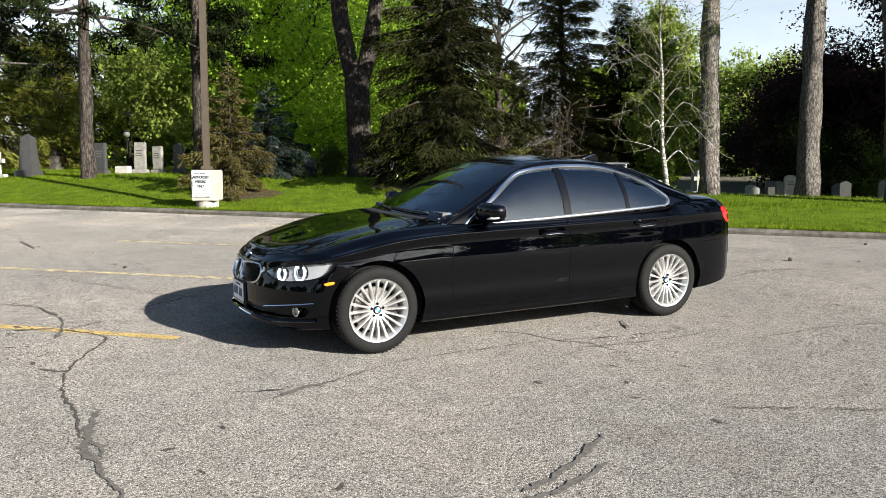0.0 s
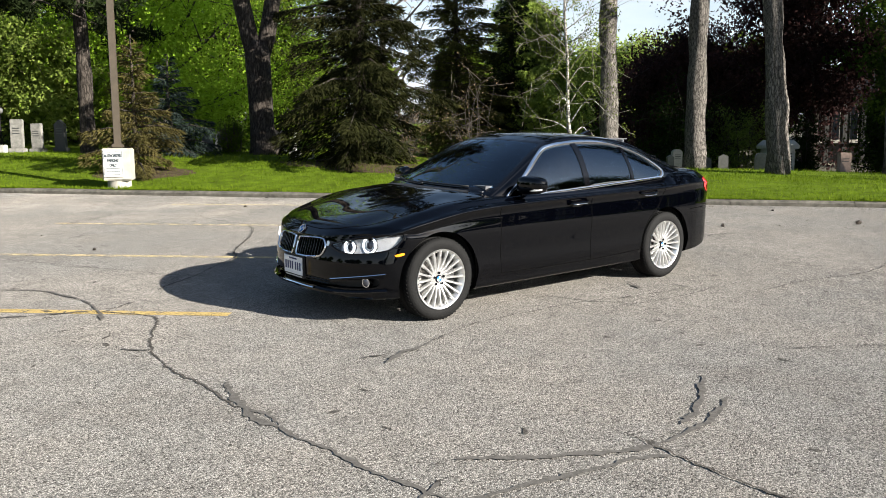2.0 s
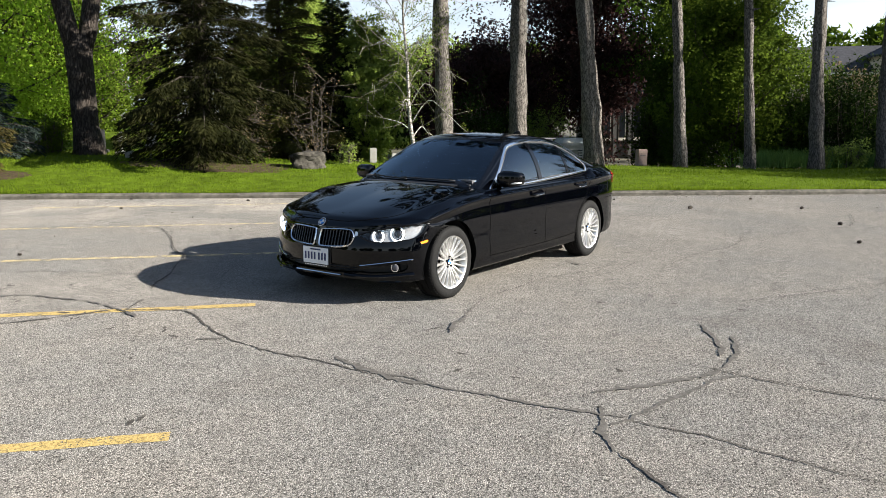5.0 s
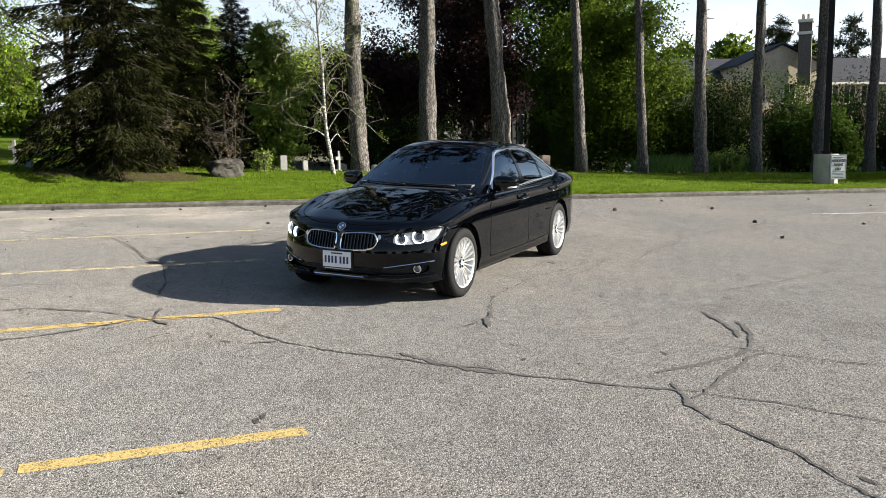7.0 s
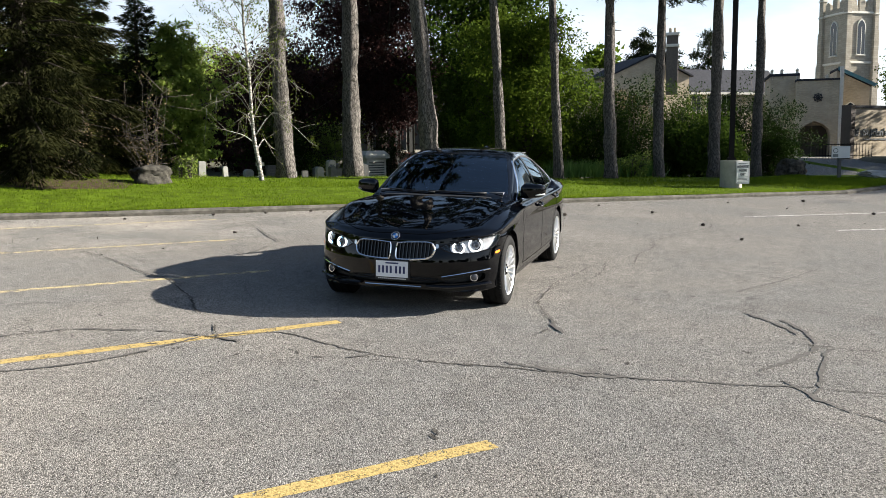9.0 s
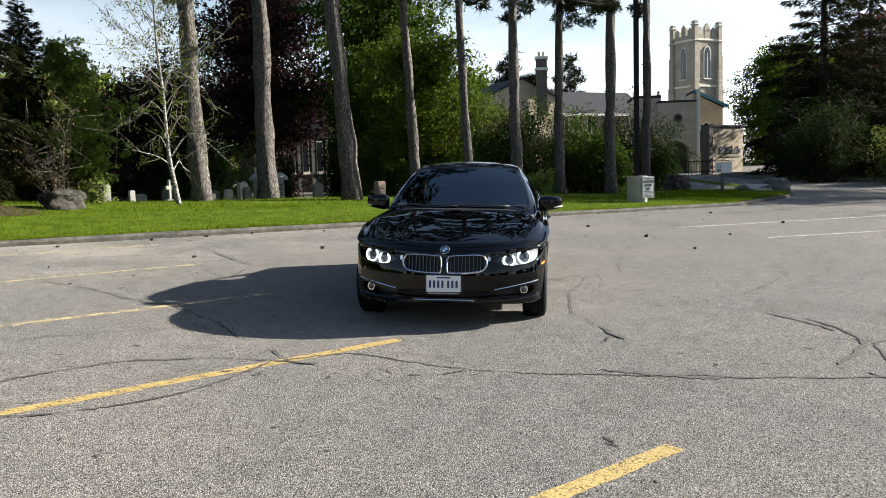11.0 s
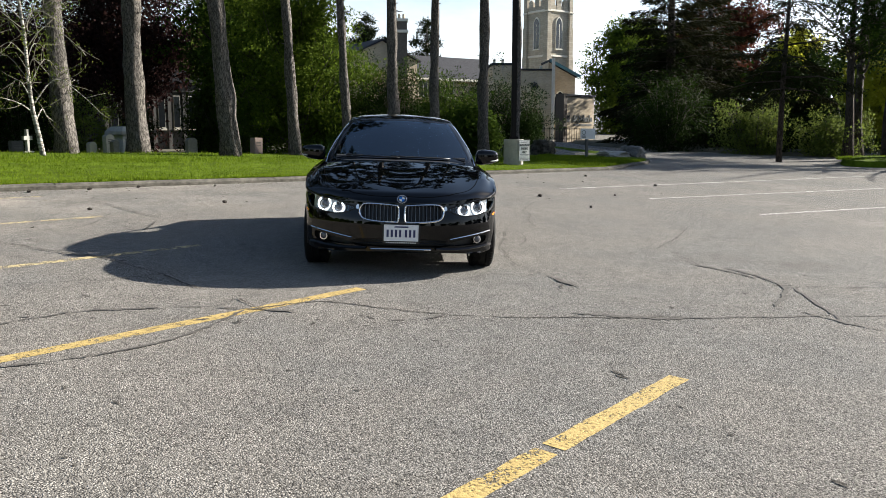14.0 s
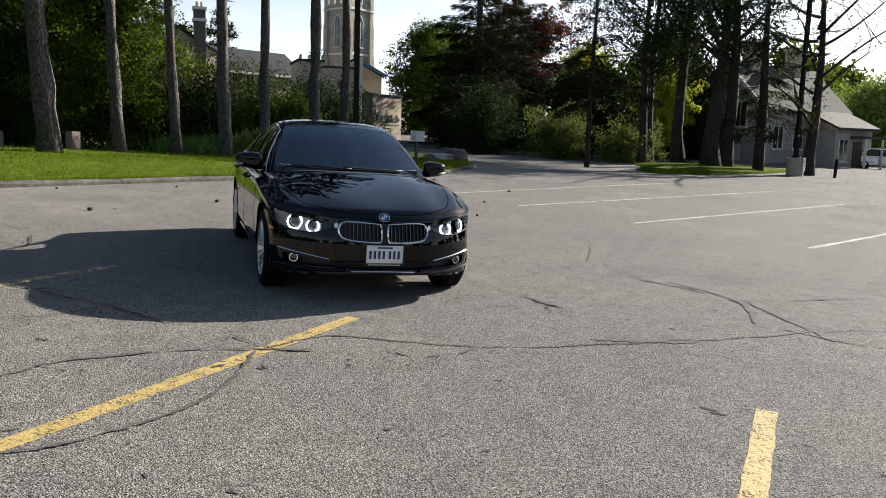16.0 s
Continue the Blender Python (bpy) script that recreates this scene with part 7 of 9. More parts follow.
def band(tree, view, line, width, lift=0.004, thick=0.006, closed=False):
    """A strip of that width along a line on a surface, domed a little."""
    bm = bmesh.new()
    k = len(line)
    rows = []
    for i, (a, b) in enumerate(line):
        p0, p1 = line[(i - 1) % k] if closed else line[max(i - 1, 0)], line[(i + 1) % k] if closed else line[min(i + 1, k - 1)]
        t = Vector((p1[0] - p0[0], p1[1] - p0[1]))
        t = t.normalized() if t.length > 1e-9 else Vector((1, 0))
        nn = Vector((-t.y, t.x)) * width / 2
        row = []
        for s, up in ((-1, -thick), (-0.8, 0.0), (0.0, thick * 0.35), (0.8, 0.0), (1, -thick)):
            p, m_ = cast(tree, view, a + nn.x * s, b + nn.y * s)
            row.append(bm.verts.new(p + m_ * (lift + up)))
        rows.append(row)
    for i in range(k if closed else k - 1):
        q, r = rows[i], rows[(i + 1) % k]
        for j in range(4):
            bm.faces.new((q[j], q[j + 1], r[j + 1], r[j]))
    return bm


def polyline(pts, k=8):
    return [(p.x, p.y) for p in spline([Vector((*p, 0)) for p in pts], k)]


def flip(poly):
    return [(-a, b) for a, b in reversed(poly)]


car = thing("car", "glossy black four-door saloon with chrome window trim, parked across the lines", "car")
WHEELS = [(-1.405, -1, "wheel"), (1.405, -1, "wheel"), (-1.405, 1, "wheel"), (1.405, 1, "wheel")]
WHEEL_Z, ARCH_R = 0.325, 0.375

# outlines seen from the front: mirrored for the other side
KIDNEY = rounded([(-0.030, 0.512), (-0.030, 0.622), (-0.07, 0.640), (-0.30, 0.648), (-0.352, 0.620), (-0.364, 0.572), (-0.325, 0.518), (-0.20, 0.500), (-0.07, 0.497)], 5)
LAMP = rounded([(-0.405, 0.612), (-0.50, 0.642), (-0.64, 0.680), (-0.76, 0.700), (-0.846, 0.704), (-0.850, 0.680), (-0.840, 0.640), (-0.818, 0.602), (-0.785, 0.580), (-0.70, 0.560), (-0.60, 0.550), (-0.50, 0.562), (-0.43, 0.590)], 4)
INTAKE = rounded([(-0.43, 0.325), (-0.60, 0.350), (-0.745, 0.375), (-0.77, 0.345), (-0.74, 0.305), (-0.62, 0.290), (-0.46, 0.288)], 4)
MOUTH = rounded([(-0.42, 0.288), (-0.44, 0.33), (-0.30, 0.352), (0.0, 0.356), (0.30, 0.352), (0.44, 0.33), (0.42, 0.288), (0.20, 0.280), (-0.20, 0.280)], 3)
for o_ in (KIDNEY, flip(KIDNEY), LAMP, flip(LAMP), INTAKE, flip(INTAKE), MOUTH):
    cut(body_bm, BODY, "front", o_, lambda c: c.x < -1.3, 0.035)
for wx, sgn, _ in WHEELS:
    ring_ = [(wx + ARCH_R * math.cos(a), WHEEL_Z + ARCH_R * math.sin(a)) for a in np.linspace(0, 2 * math.pi, 73)[:-1]]
    cut(body_bm, BODY, "side" if sgn < 0 else "other", ring_, lambda c, s=sgn: c.y * s > 0.45, 0.05)
# underside of the arches
gone = [f for f in body_bm.faces if any(math.hypot(f.calc_center_median().x - w[0], f.calc_center_median().z - WHEEL_Z) < ARCH_R - 0.01 for w in WHEELS) and 0.55 < abs(f.calc_center_median().y) < 0.9]
bmesh.ops.delete(body_bm, geom=gone, context="FACES")
body = part("body", body_bm, M_PAINT, car, "glossy black painted body shell", smooth=True)
body.data.set_sharp_from_angle(angle=radians(50))

# cabin shell with real openings for the glass
DLO = polyline([(-0.64, 0.905), (-0.37, 1.085), (-0.10, 1.265), (0.08, 1.322), (0.35, 1.347), (0.62, 1.349), (0.86, 1.330), (1.07, 1.283), (1.30, 1.195), (1.44, 1.105), (1.49, 1.045), (1.44, 0.99), (1.37, 0.985)], 6) + polyline([(1.37, 0.985), (0.34, 0.938), (-0.64, 0.905)], 14)[1:-1]
SCREEN = rounded([(0.0, 0.985), (-0.45, 0.978), (-0.69, 0.972), (-0.70, 1.01), (-0.655, 1.12), (-0.575, 1.27), (-0.535, 1.335), (-0.45, 1.352), (0.0, 1.372), (0.45, 1.352), (0.535, 1.335), (0.575, 1.27), (0.655, 1.12), (0.70, 1.01), (0.69, 0.972), (0.45, 0.978)], 3)
BACKLIGHT = rounded([(-0.52, 1.12), (0.0, 1.10), (0.52, 1.12), (0.56, 1.16), (0.49, 1.31), (0.40, 1.335), (0.0, 1.345), (-0.40, 1.335), (-0.49, 1.31), (-0.56, 1.16)], 3)


def shrink(poly, s):
    cx, cy = sum(p[0] for p in poly) / len(poly), sum(p[1] for p in poly) / len(poly)
    return [(cx + (a - cx) * (1 - s / max(1e-6, math.hypot(a - cx, b - cy))), cy + (b - cy) * (1 - s / max(1e-6, math.hypot(a - cx, b - cy)))) for a, b in poly]


cut(cabin_bm, CABIN, "side", DLO, lambda c: c.y < -0.45)
cut(cabin_bm, CABIN, "other", DLO, lambda c: c.y > 0.45)
cut(cabin_bm, CABIN, "front", SCREEN, lambda c: c.x < 0.25)
cut(cabin_bm, CABIN, "rear", BACKLIGHT, lambda c: c.x > 0.9)
cabin = part("roof", cabin_bm, M_PAINT, car, "glossy black roof and pillars", smooth=True)
cabin.data.set_sharp_from_angle(angle=radians(50))
part("windscreen", patch(CABIN, "front", SCREEN, 0.0, 0.004, 0.05), M_GLASS, car, "clear laminated windscreen", True).visible_shadow = False
part("rear_window", patch(CABIN, "rear", BACKLIGHT, 0.0, 0.004, 0.06), M_TINT, car, "tinted rear window", True).visible_shadow = False
# dark printed border of the windscreen
part("screen_border", band(CABIN, "front", SCREEN, 0.03, 0.001, 0.003, True), M_GLOSSBLACK, car)
part("sunroof", patch(CABIN, "top", rounded([(0.12, -0.40), (0.12, 0.40), (0.50, 0.41), (0.52, 0.38), (0.52, -0.38), (0.50, -0.41)], 3), 0.003, 0.005, 0.06), M_GLOSSBLACK, car, "closed dark glass sunroof", True)


def pane_between(x0, x1):
    def clip(poly, keep, xc):
        out = []
        for (a, b), (c, d) in zip(poly, poly[1:] + poly[:1]):
            if keep(a):
                out.append((a, b))
            if keep(a) != keep(c):
                t = (xc - a) / (c - a)
                out.append((xc, b + (d - b) * t))
        return out
    return clip(clip(DLO, lambda a: a >= x0, x0), lambda a: a <= x1, x1)


for view in ("side", "other"):
    for x0, x1, nm in ((-0.62, 0.328, "front_door_glass"), (0.386, 0.985, "rear_door_glass"), (1.015, 1.47, "quarter_glass")):
        part(nm, patch(CABIN, view, shrink(pane_between(x0, x1), 0.008), -0.004, 0.004, 0.06), M_TINT, car, "tinted side window", True).visible_shadow = False
    part("centre_pillar", patch(CABIN, view, pane_between(0.322, 0.392), 0.001, 0.02, 0.05), M_GLOSSBLACK, car, "", True)
    part("quarter_post", patch(CABIN, view, pane_between(0.98, 1.02), 0.001, 0.02, 0.05), M_GLOSSBLACK, car, "", True)
    part("window_trim", band(CABIN, view, DLO, 0.024, 0.004, 0.009, True), M_CHROME, car, "polished chrome window surround", True)
    dark_in = shrink(DLO, 0.020)
    part("window_seal", band(CABIN, view, dark_in, 0.016, 0.0, 0.006, True), M_PLASTIC, car)

# seams between the panels
SEAMS = [[(-0.785, 0.86), (-0.79, 0.62), (-0.79, 0.42), (-0.775, 0.30)], [(0.325, 0.93), (0.315, 0.65), (0.31, 0.42), (0.32, 0.30)], [(1.395, 0.975), (1.36, 0.86), (1.28, 0.74), (1.13, 0.60), (1.05, 0.46), (1.02, 0.32)], [(-0.775, 0.30), (0.3, 0.295), (1.02, 0.32)], [(2.06, 0.66), (1.9, 0.66), (1.79, 0.655)], [(-1.80, 0.60), (-1.73, 0.60)]]
for view in ("side", "other"):
    for s in SEAMS:
        part("panel_seam", band(BODY, view, polyline(s), 0.0065, 0.0012, 0.001), M_GAP, car)
for sgn in (-1, 1):
    part("panel_seam", band(BODY, "top", [(a, sgn * b) for a, b in polyline([(-0.86, 0.755), (-1.2, 0.752), (-1.6, 0.70), (-1.86, 0.60), (-2.02, 0.42)])], 0.007, 0.0012, 0.001), M_GAP, car)
part("panel_seam", band(BODY, "top", polyline([(-2.02, -0.42), (-2.075, -0.25), (-2.09, 0.0), (-2.075, 0.25), (-2.02, 0.42)]), 0.006, 0.0012, 0.001), M_GAP, car)
# scuttle with wipers
part("scuttle", band(BODY, "top", polyline([(-0.86, -0.56), (-0.93, -0.4), (-0.985, 0.0), (-0.93, 0.4), (-0.86, 0.56)]), 0.10, 0.002, 0.003), M_PLASTIC, car, "black plastic scuttle under the windscreen", True)
for y0, y1 in ((-0.50, 0.10), (0.02, 0.56)):
    g = Geo()
    g.tube([tuple(cast(CABIN, "front", y0 + (y1 - y0) * t, 0.985 + 0.012 * t)[0] + Vector((-0.014, 0, 0.008))) for t in np.linspace(0, 1, 8)], [0.008] * 8, 6)
    part_me("wiper", g.mesh("wiper", M_PLASTIC), car)


# ---- car: front ----
def recessed(view, poly, depth, material, name, parent, label=""):
    """A plate set back behind an opening."""
    return part(name, patch(BODY, view, poly, -depth, 0.004, 0.05), material, parent, label, True)


def front_at(y, z, off=0.0):
    p, nn = cast(BODY, "front", y, z)
    return p + nn * off, nn


for mirror in (False, True):
    fl = flip if mirror else (lambda q: q)
    sg = 1 if mirror else -1
    grille = part("grille", band(BODY, "front", fl(KIDNEY), 0.018, 0.008, 0.020, True), M_CHROME, car, "chrome kidney-shaped grille surround", True)
    recessed("front", fl(KIDNEY), 0.032, M_PLASTIC, "grille_back", grille)
    for i in range(10):
        y = sg * (0.056 + i * 0.0325)
        zs = [z for z in np.linspace(0.48, 0.66, 60) if inside((y, z), fl(KIDNEY))]
        if len(zs) < 4:
            continue
        k = 8
        pts = [front_at(y, z, -0.012)[0] for z in np.linspace(zs[0] + 0.004, zs[-1] - 0.004, k)]
        bm = bmesh.new()
        rows = [[bm.verts.new(p + Vector(o)) for o in ((0.018, -0.005, 0), (0.0, -0.0045, 0), (0.0, 0.0045, 0), (0.018, 0.005, 0))] for p in pts]
        for a, b in zip(rows, rows[1:]):
            for j in range(3):
                bm.faces.new((a[j], a[j + 1], b[j + 1], b[j]))
        part("slat", bm, M_GLOSSBLACK, grille)
        bm = bmesh.new()
        rows = [[bm.verts.new(p + Vector(o)) for o in ((-0.0012, -0.0015, 0), (-0.002, 0, 0), (-0.0012, 0.0015, 0))] for p in pts]
        for a, b in zip(rows, rows[1:]):
            for j in range(2):
                bm.faces.new((a[j], a[j + 1], b[j + 1], b[j]))
        part("slat_trim", bm, M_SLAT, grille)
    lamp = part("headlight", patch(BODY, "front", shrink(fl(LAMP), -0.002), -0.001, 0.003, 0.025), M_CLEAR, car, "clear headlight with two lit white rings", True)
    lamp.visible_shadow = False
    recessed("front", shrink(fl(LAMP), -0.009), 0.026, M_HOUSING, "housing", lamp, "silvery lamp housing")
    part("bezel", band(BODY, "front", fl(LAMP), 0.012, 0.001, 0.004, True), M_GLOSSBLACK, lamp)
    part("brow", band(BODY, "front", [(sg * a, b) for a, b in polyline([(0.47, 0.618), (0.60, 0.662), (0.74, 0.690), (0.82, 0.690)])], 0.008, -0.012, 0.010), M_GLOSSBLACK, lamp, "dark brow over the lamps", True)
    for yc, zc_, r in ((0.560, 0.602, 0.048), (0.690, 0.622, 0.057)):
        p, nn = front_at(sg * yc, zc_, -0.022)
        axis = (nn + Vector((-1.2, 0, 0))).normalized()
        rot = axis.to_track_quat("Z", "Y").to_matrix().to_4x4()
        bm = bmesh.new()
        bmesh.ops.create_uvsphere(bm, u_segments=20, v_segments=10, radius=r * 0.70)
        for v in bm.verts:
            v.co.z = max(0, v.co.z) * 0.45 + 0.004
        bmesh.ops.transform(bm, matrix=Matrix.Translation(p) @ rot, verts=bm.verts)
        part("projector", bm, M_LENS, lamp, "dark round projector lens", True)
        bm = bmesh.new()
        cyl(bm, r * 1.0, r * 0.98, -0.02, 0.004, 28)
        bmesh.ops.transform(bm, matrix=Matrix.Translation(p) @ rot, verts=bm.verts)
        part("lamp_bowl", bm, M_GLOSSBLACK, lamp, "black bowl round the lens", True)
        g = Geo()
        arc = np.linspace(math.radians(130), math.radians(410), 28)
        up = Vector((0, 0, 1))
        sx = up.cross(axis).normalized()
        sy = axis.cross(sx)
        g.tube([tuple(p + (sx * math.cos(a) + sy * math.sin(a)) * r + axis * 0.014) for a in arc], [0.0072] * 28, 6)
        part_me("corona_ring", g.mesh("corona_ring", M_CORONA), lamp, "glowing white ring")
        g = Geo()
        a2 = np.linspace(0, 2 * math.pi, 33)
        g.tube([tuple(p + (sx * math.cos(a) + sy * math.sin(a)) * (r + 0.006) + axis * 0.006) for a in a2], [0.006] * 33, 6)
        part_me("lens_ring", g.mesh("lens_ring", M_CHROME), lamp)
    # chrome bridge between lamp and grille
    part("chrome_bridge", patch(BODY, "front", fl(rounded([(-0.372, 0.598), (-0.372, 0.634), (-0.392, 0.630), (-0.394, 0.602)], 3)), 0.004, 0.006, 0.02), M_SATIN, car, "", True)
    part("lamp_mask", patch(BODY, "front", fl(rounded([(-0.408, 0.610), (-0.47, 0.628), (-0.502, 0.636), (-0.492, 0.60), (-0.500, 0.566), (-0.45, 0.582)], 3)), -0.012, 0.004, 0.025), M_GLOSSBLACK, lamp, "black ribbed inner end of the lamp", True)
    part("bumper_strip", band(BODY, "front", [(sg * a, b) for a, b in polyline([(0.43, 0.350), (0.60, 0.376), (0.72, 0.394), (0.80, 0.408)])], 0.014, 0.006, 0.012), M_CHROME, car, "slim chrome bumper strip", True)
    recessed("front", fl(INTAKE), 0.06, M_PLASTIC, "side_intake", car, "dark side air intake")
    p, nn = front_at(sg * 0.69, 0.337, -0.012)
    rot = (nn + Vector((-1.0, 0, 0))).normalized().to_track_quat("Z", "Y").to_matrix().to_4x4()
    bm = bmesh.new()
    cyl(bm, 0.040, 0.036, -0.03, 0.008, 24)
    bmesh.ops.transform(bm, matrix=Matrix.Translation(p) @ rot, verts=bm.verts)
    fog = part("fog_lamp", bm, M_CHROME, car, "small round fog lamp", True)
    bm = bmesh.new()
    bmesh.ops.create_uvsphere(bm, u_segments=18, v_segments=8, radius=0.030)
    for v in bm.verts:
        v.co.z = max(0, v.co.z) * 0.4 + 0.006
    bmesh.ops.transform(bm, matrix=Matrix.Translation(p) @ rot, verts=bm.verts)
    part("lens", bm, M_LENS, fog, "", True)
    vw = "other" if mirror else "side"
    part("side_marker", patch(BODY, vw, rounded([(-1.806, 0.549), (-1.79, 0.556), (-1.745, 0.566), (-1.738, 0.556), (-1.745, 0.546), (-1.79, 0.536), (-1.803, 0.540)], 3), 0.003, 0.006, 0.03), M_ORANGE, car, "orange side marker lamp", True)
    # tail lamp wraps the corner
    part("tail_light", patch(BODY, vw, rounded([(2.05, 0.925), (2.12, 0.955), (2.24, 0.945), (2.285, 0.90), (2.27, 0.82), (2.20, 0.80), (2.13, 0.835)], 3), 0.005, 0.008, 0.03), M_RED, car, "red tail lamp wrapping the rear corner", True)
    # door handles
    for hx0, hx1, hz in ((0.015, 0.265, 0.818), (0.985, 1.225, 0.862)):
        pts = [cast(BODY, vw, hx0 + (hx1 - hx0) * t, hz + 0.012 * t) for t in np.linspace(0, 1, 9)]
        g = Geo()
        outs = [0.004, 0.026, 0.036, 0.038, 0.038, 0.038, 0.036, 0.028, 0.006]
        g.tube([tuple(p + nn * o) for (p, nn), o in zip(pts, outs)], [0.010, 0.014, 0.016, 0.0165, 0.0165, 0.0165, 0.016, 0.014, 0.010], 10)
        hd = part_me("door_handle", g.mesh("door_handle", M_PAINT), car, "black door handle with a chrome strip")
        g = Geo()
        g.tube([tuple(p + nn * (o + 0.0145) + Vector((0, 0, -0.004))) for (p, nn), o in list(zip(pts, outs))[1:-1]], [0.0045] * 7, 6)
        part_me("handle_strip", g.mesh("handle_strip", M_CHROME), hd)
        mid = (hx0 + hx1) / 2
        part("handle_cup", patch(BODY, vw, rounded([(mid - 0.075, hz - 0.022), (mid, hz - 0.034), (mid + 0.075, hz - 0.016), (mid + 0.08, hz + 0.02), (mid, hz + 0.030), (mid - 0.08, hz + 0.012)], 3), 0.0015, 0.003, 0.04), M_GLOSSBLACK, hd, "", True)
    # door mirror
    bm = bmesh.new()
    bmesh.ops.create_icosphere(bm, subdivisions=4, radius=1.0)
    for v in bm.verts:
        q = v.co
        q = Vector([math.copysign(abs(c) ** 0.62, c) for c in q])
        out = 0.125 * q.y
        v.co = Vector((0.085 * q.x * (1 if q.x < 0 else 0.45) + 0.03 * (q.y * sg) , out, q.z * (0.076 - 0.012 * (q.y * sg)) + 0.006 * q.y * sg))
    bmesh.ops.translate(bm, verts=bm.verts, vec=(-0.46, sg * 0.918, 1.008))
    mir = part("door_mirror", bm, M_PAINT, car, "black door mirror with a lit indicator strip", True)
    bm = bmesh.new()
    box(bm, -0.47, -0.41, sg * 0.77 - 0.05, sg * 0.77 + 0.07, 0.925, 0.955, 0.01)
    part("mirror_arm", bm, M_GLOSSBLACK, mir)
    g = Geo()
    g.tube([(-0.510, sg * 0.848, 0.962), (-0.528, sg * 0.923, 0.968), (-0.515, sg * 0.993, 0.975), (-0.475, sg * 1.038, 0.980)], [0.007, 0.010, 0.010, 0.006], 7)
    part_me("indicator_strip", g.mesh("indicator_strip", M_SIGNWHITE), mir, "clear indicator strip")
    bm = bmesh.new()
    prism(bm, [(sg * 0.815, 0.945), (sg * 1.035, 0.962), (sg * 1.035, 1.055), (sg * 0.83, 1.07)], "x", -0.422, -0.416)
    part("mirror_glass", bm, M_CHROME, mir)

recessed("front", MOUTH, 0.07, M_PLASTIC, "lower_intake", car, "dark lower air intake")
for z in (0.305, 0.325):
    part("intake_bar", band(BODY, "front", polyline([(-0.40, z), (-0.2, z + 0.008), (0.0, z + 0.010), (0.2, z + 0.008), (0.40, z)], 6), 0.007, -0.02, 0.004), M_GLOSSBLACK, car)
part("bumper_lip", band(BODY, "front", polyline([(-0.26, 0.262), (0.0, 0.266), (0.26, 0.262)], 10), 0.015, 0.012, 0.014), M_CHROME, car, "chrome strip under the lower intake", True)
# splitter blades at the lower corners
for sg in (-1, 1):
    part("splitter", band(BODY, "front", [(sg * a, b) for a, b in polyline([(0.30, 0.272), (0.48, 0.262), (0.64, 0.268), (0.80, 0.285)], 6)], 0.028, 0.022, 0.03), M_PAINT, car, "", True)

# shark-fin aerial at the back of the roof
bm = bmesh.new()
prism(bm, [(1.06, 1.375), (1.28, 1.335), (1.27, 1.40), (1.245, 1.435), (1.21, 1.425), (1.12, 1.395)], "y", -0.022, 0.022)
bmesh.ops.bevel(bm, geom=bm.edges[:], offset=0.009, segments=2, affect="EDGES", clamp_overlap=True)
part("aerial", bm, M_GLOSSBLACK, car, "black shark-fin aerial", True)

# badge: a plain roundel
p, nn = cast(BODY, "front", 0.0, 0.688)
rot = (nn + Vector((-0.25, 0, 0.1))).normalized().to_track_quat("Z", "Y").to_matrix().to_4x4()
bm = bmesh.new()
cyl(bm, 0.041, 0.039, -0.01, 0.008, 32)
bmesh.ops.transform(bm, matrix=Matrix.Translation(p) @ rot, verts=bm.verts)
badge = part("badge", bm, M_GLOSSBLACK, car, "round black-rimmed badge with blue and white quarters", True)
for q in range(4):
    bm = bmesh.new()
    c0 = [(0, 0)] + [(0.026 * math.cos(a), 0.026 * math.sin(a)) for a in np.linspace(q * math.pi / 2, (q + 1) * math.pi / 2, 8)]
    prism(bm, c0, "z", 0.008, 0.0105)
    bmesh.ops.transform(bm, matrix=Matrix.Translation(p) @ rot, verts=bm.verts)
    part("badge_quarter", bm, M_BLUE if q % 2 else M_SIGNWHITE, badge)
g = Geo()
g.tube([tuple((Matrix.Translation(p) @ rot) @ Vector((0.040 * math.cos(a), 0.040 * math.sin(a), 0.008))) for a in np.linspace(0, 2 * math.pi, 33)], [0.0028] * 33, 6)
part_me("badge_rim", g.mesh("badge_rim", M_CHROME), badge)

# number plate in a dark frame; its characters are plain bars
bm = bmesh.new()
box(bm, -2.212, -2.190, -0.163, 0.163, 0.312, 0.492, 0.008)
plate = part("number_plate", bm, M_PLASTIC, car, "white number plate with dark blue bars in a black frame")
bm = bmesh.new()
box(bm, -2.217, -2.211, -0.150, 0.150, 0.336, 0.482, 0.003)
part("plate_face", bm, M_PLATE, plate)
for i in range(7):
    y = 0.118 - i * 0.036 - (0.014 if i > 3 else 0)
    bm = bmesh.new()
    box(bm, -2.2195, -2.2165, y - 0.0095, y + 0.0095, 0.372, 0.436)
    part("plate_bar", bm, M_PLATEINK, plate)
bm = bmesh.new()
box(bm, -2.2195, -2.2165, -0.06, 0.06, 0.455, 0.467)
part("plate_bar", bm, M_PLATEINK, plate)
bm = bmesh.new()
for i in range(14):
    box(bm, -2.2145, -2.2115, -0.128 + i * 0.019, -0.116 + i * 0.019, 0.319, 0.328)
part("frame_bar", bm, M_SIGNWHITE, plate, "row of small pale marks on the frame")
# backing that ties the plate to the bumper
bm = bmesh.new()
box(bm, -2.195, -2.10, -0.12, 0.12, 0.35, 0.46, 0.01)
part("plate_mount", bm, M_PLASTIC, plate)


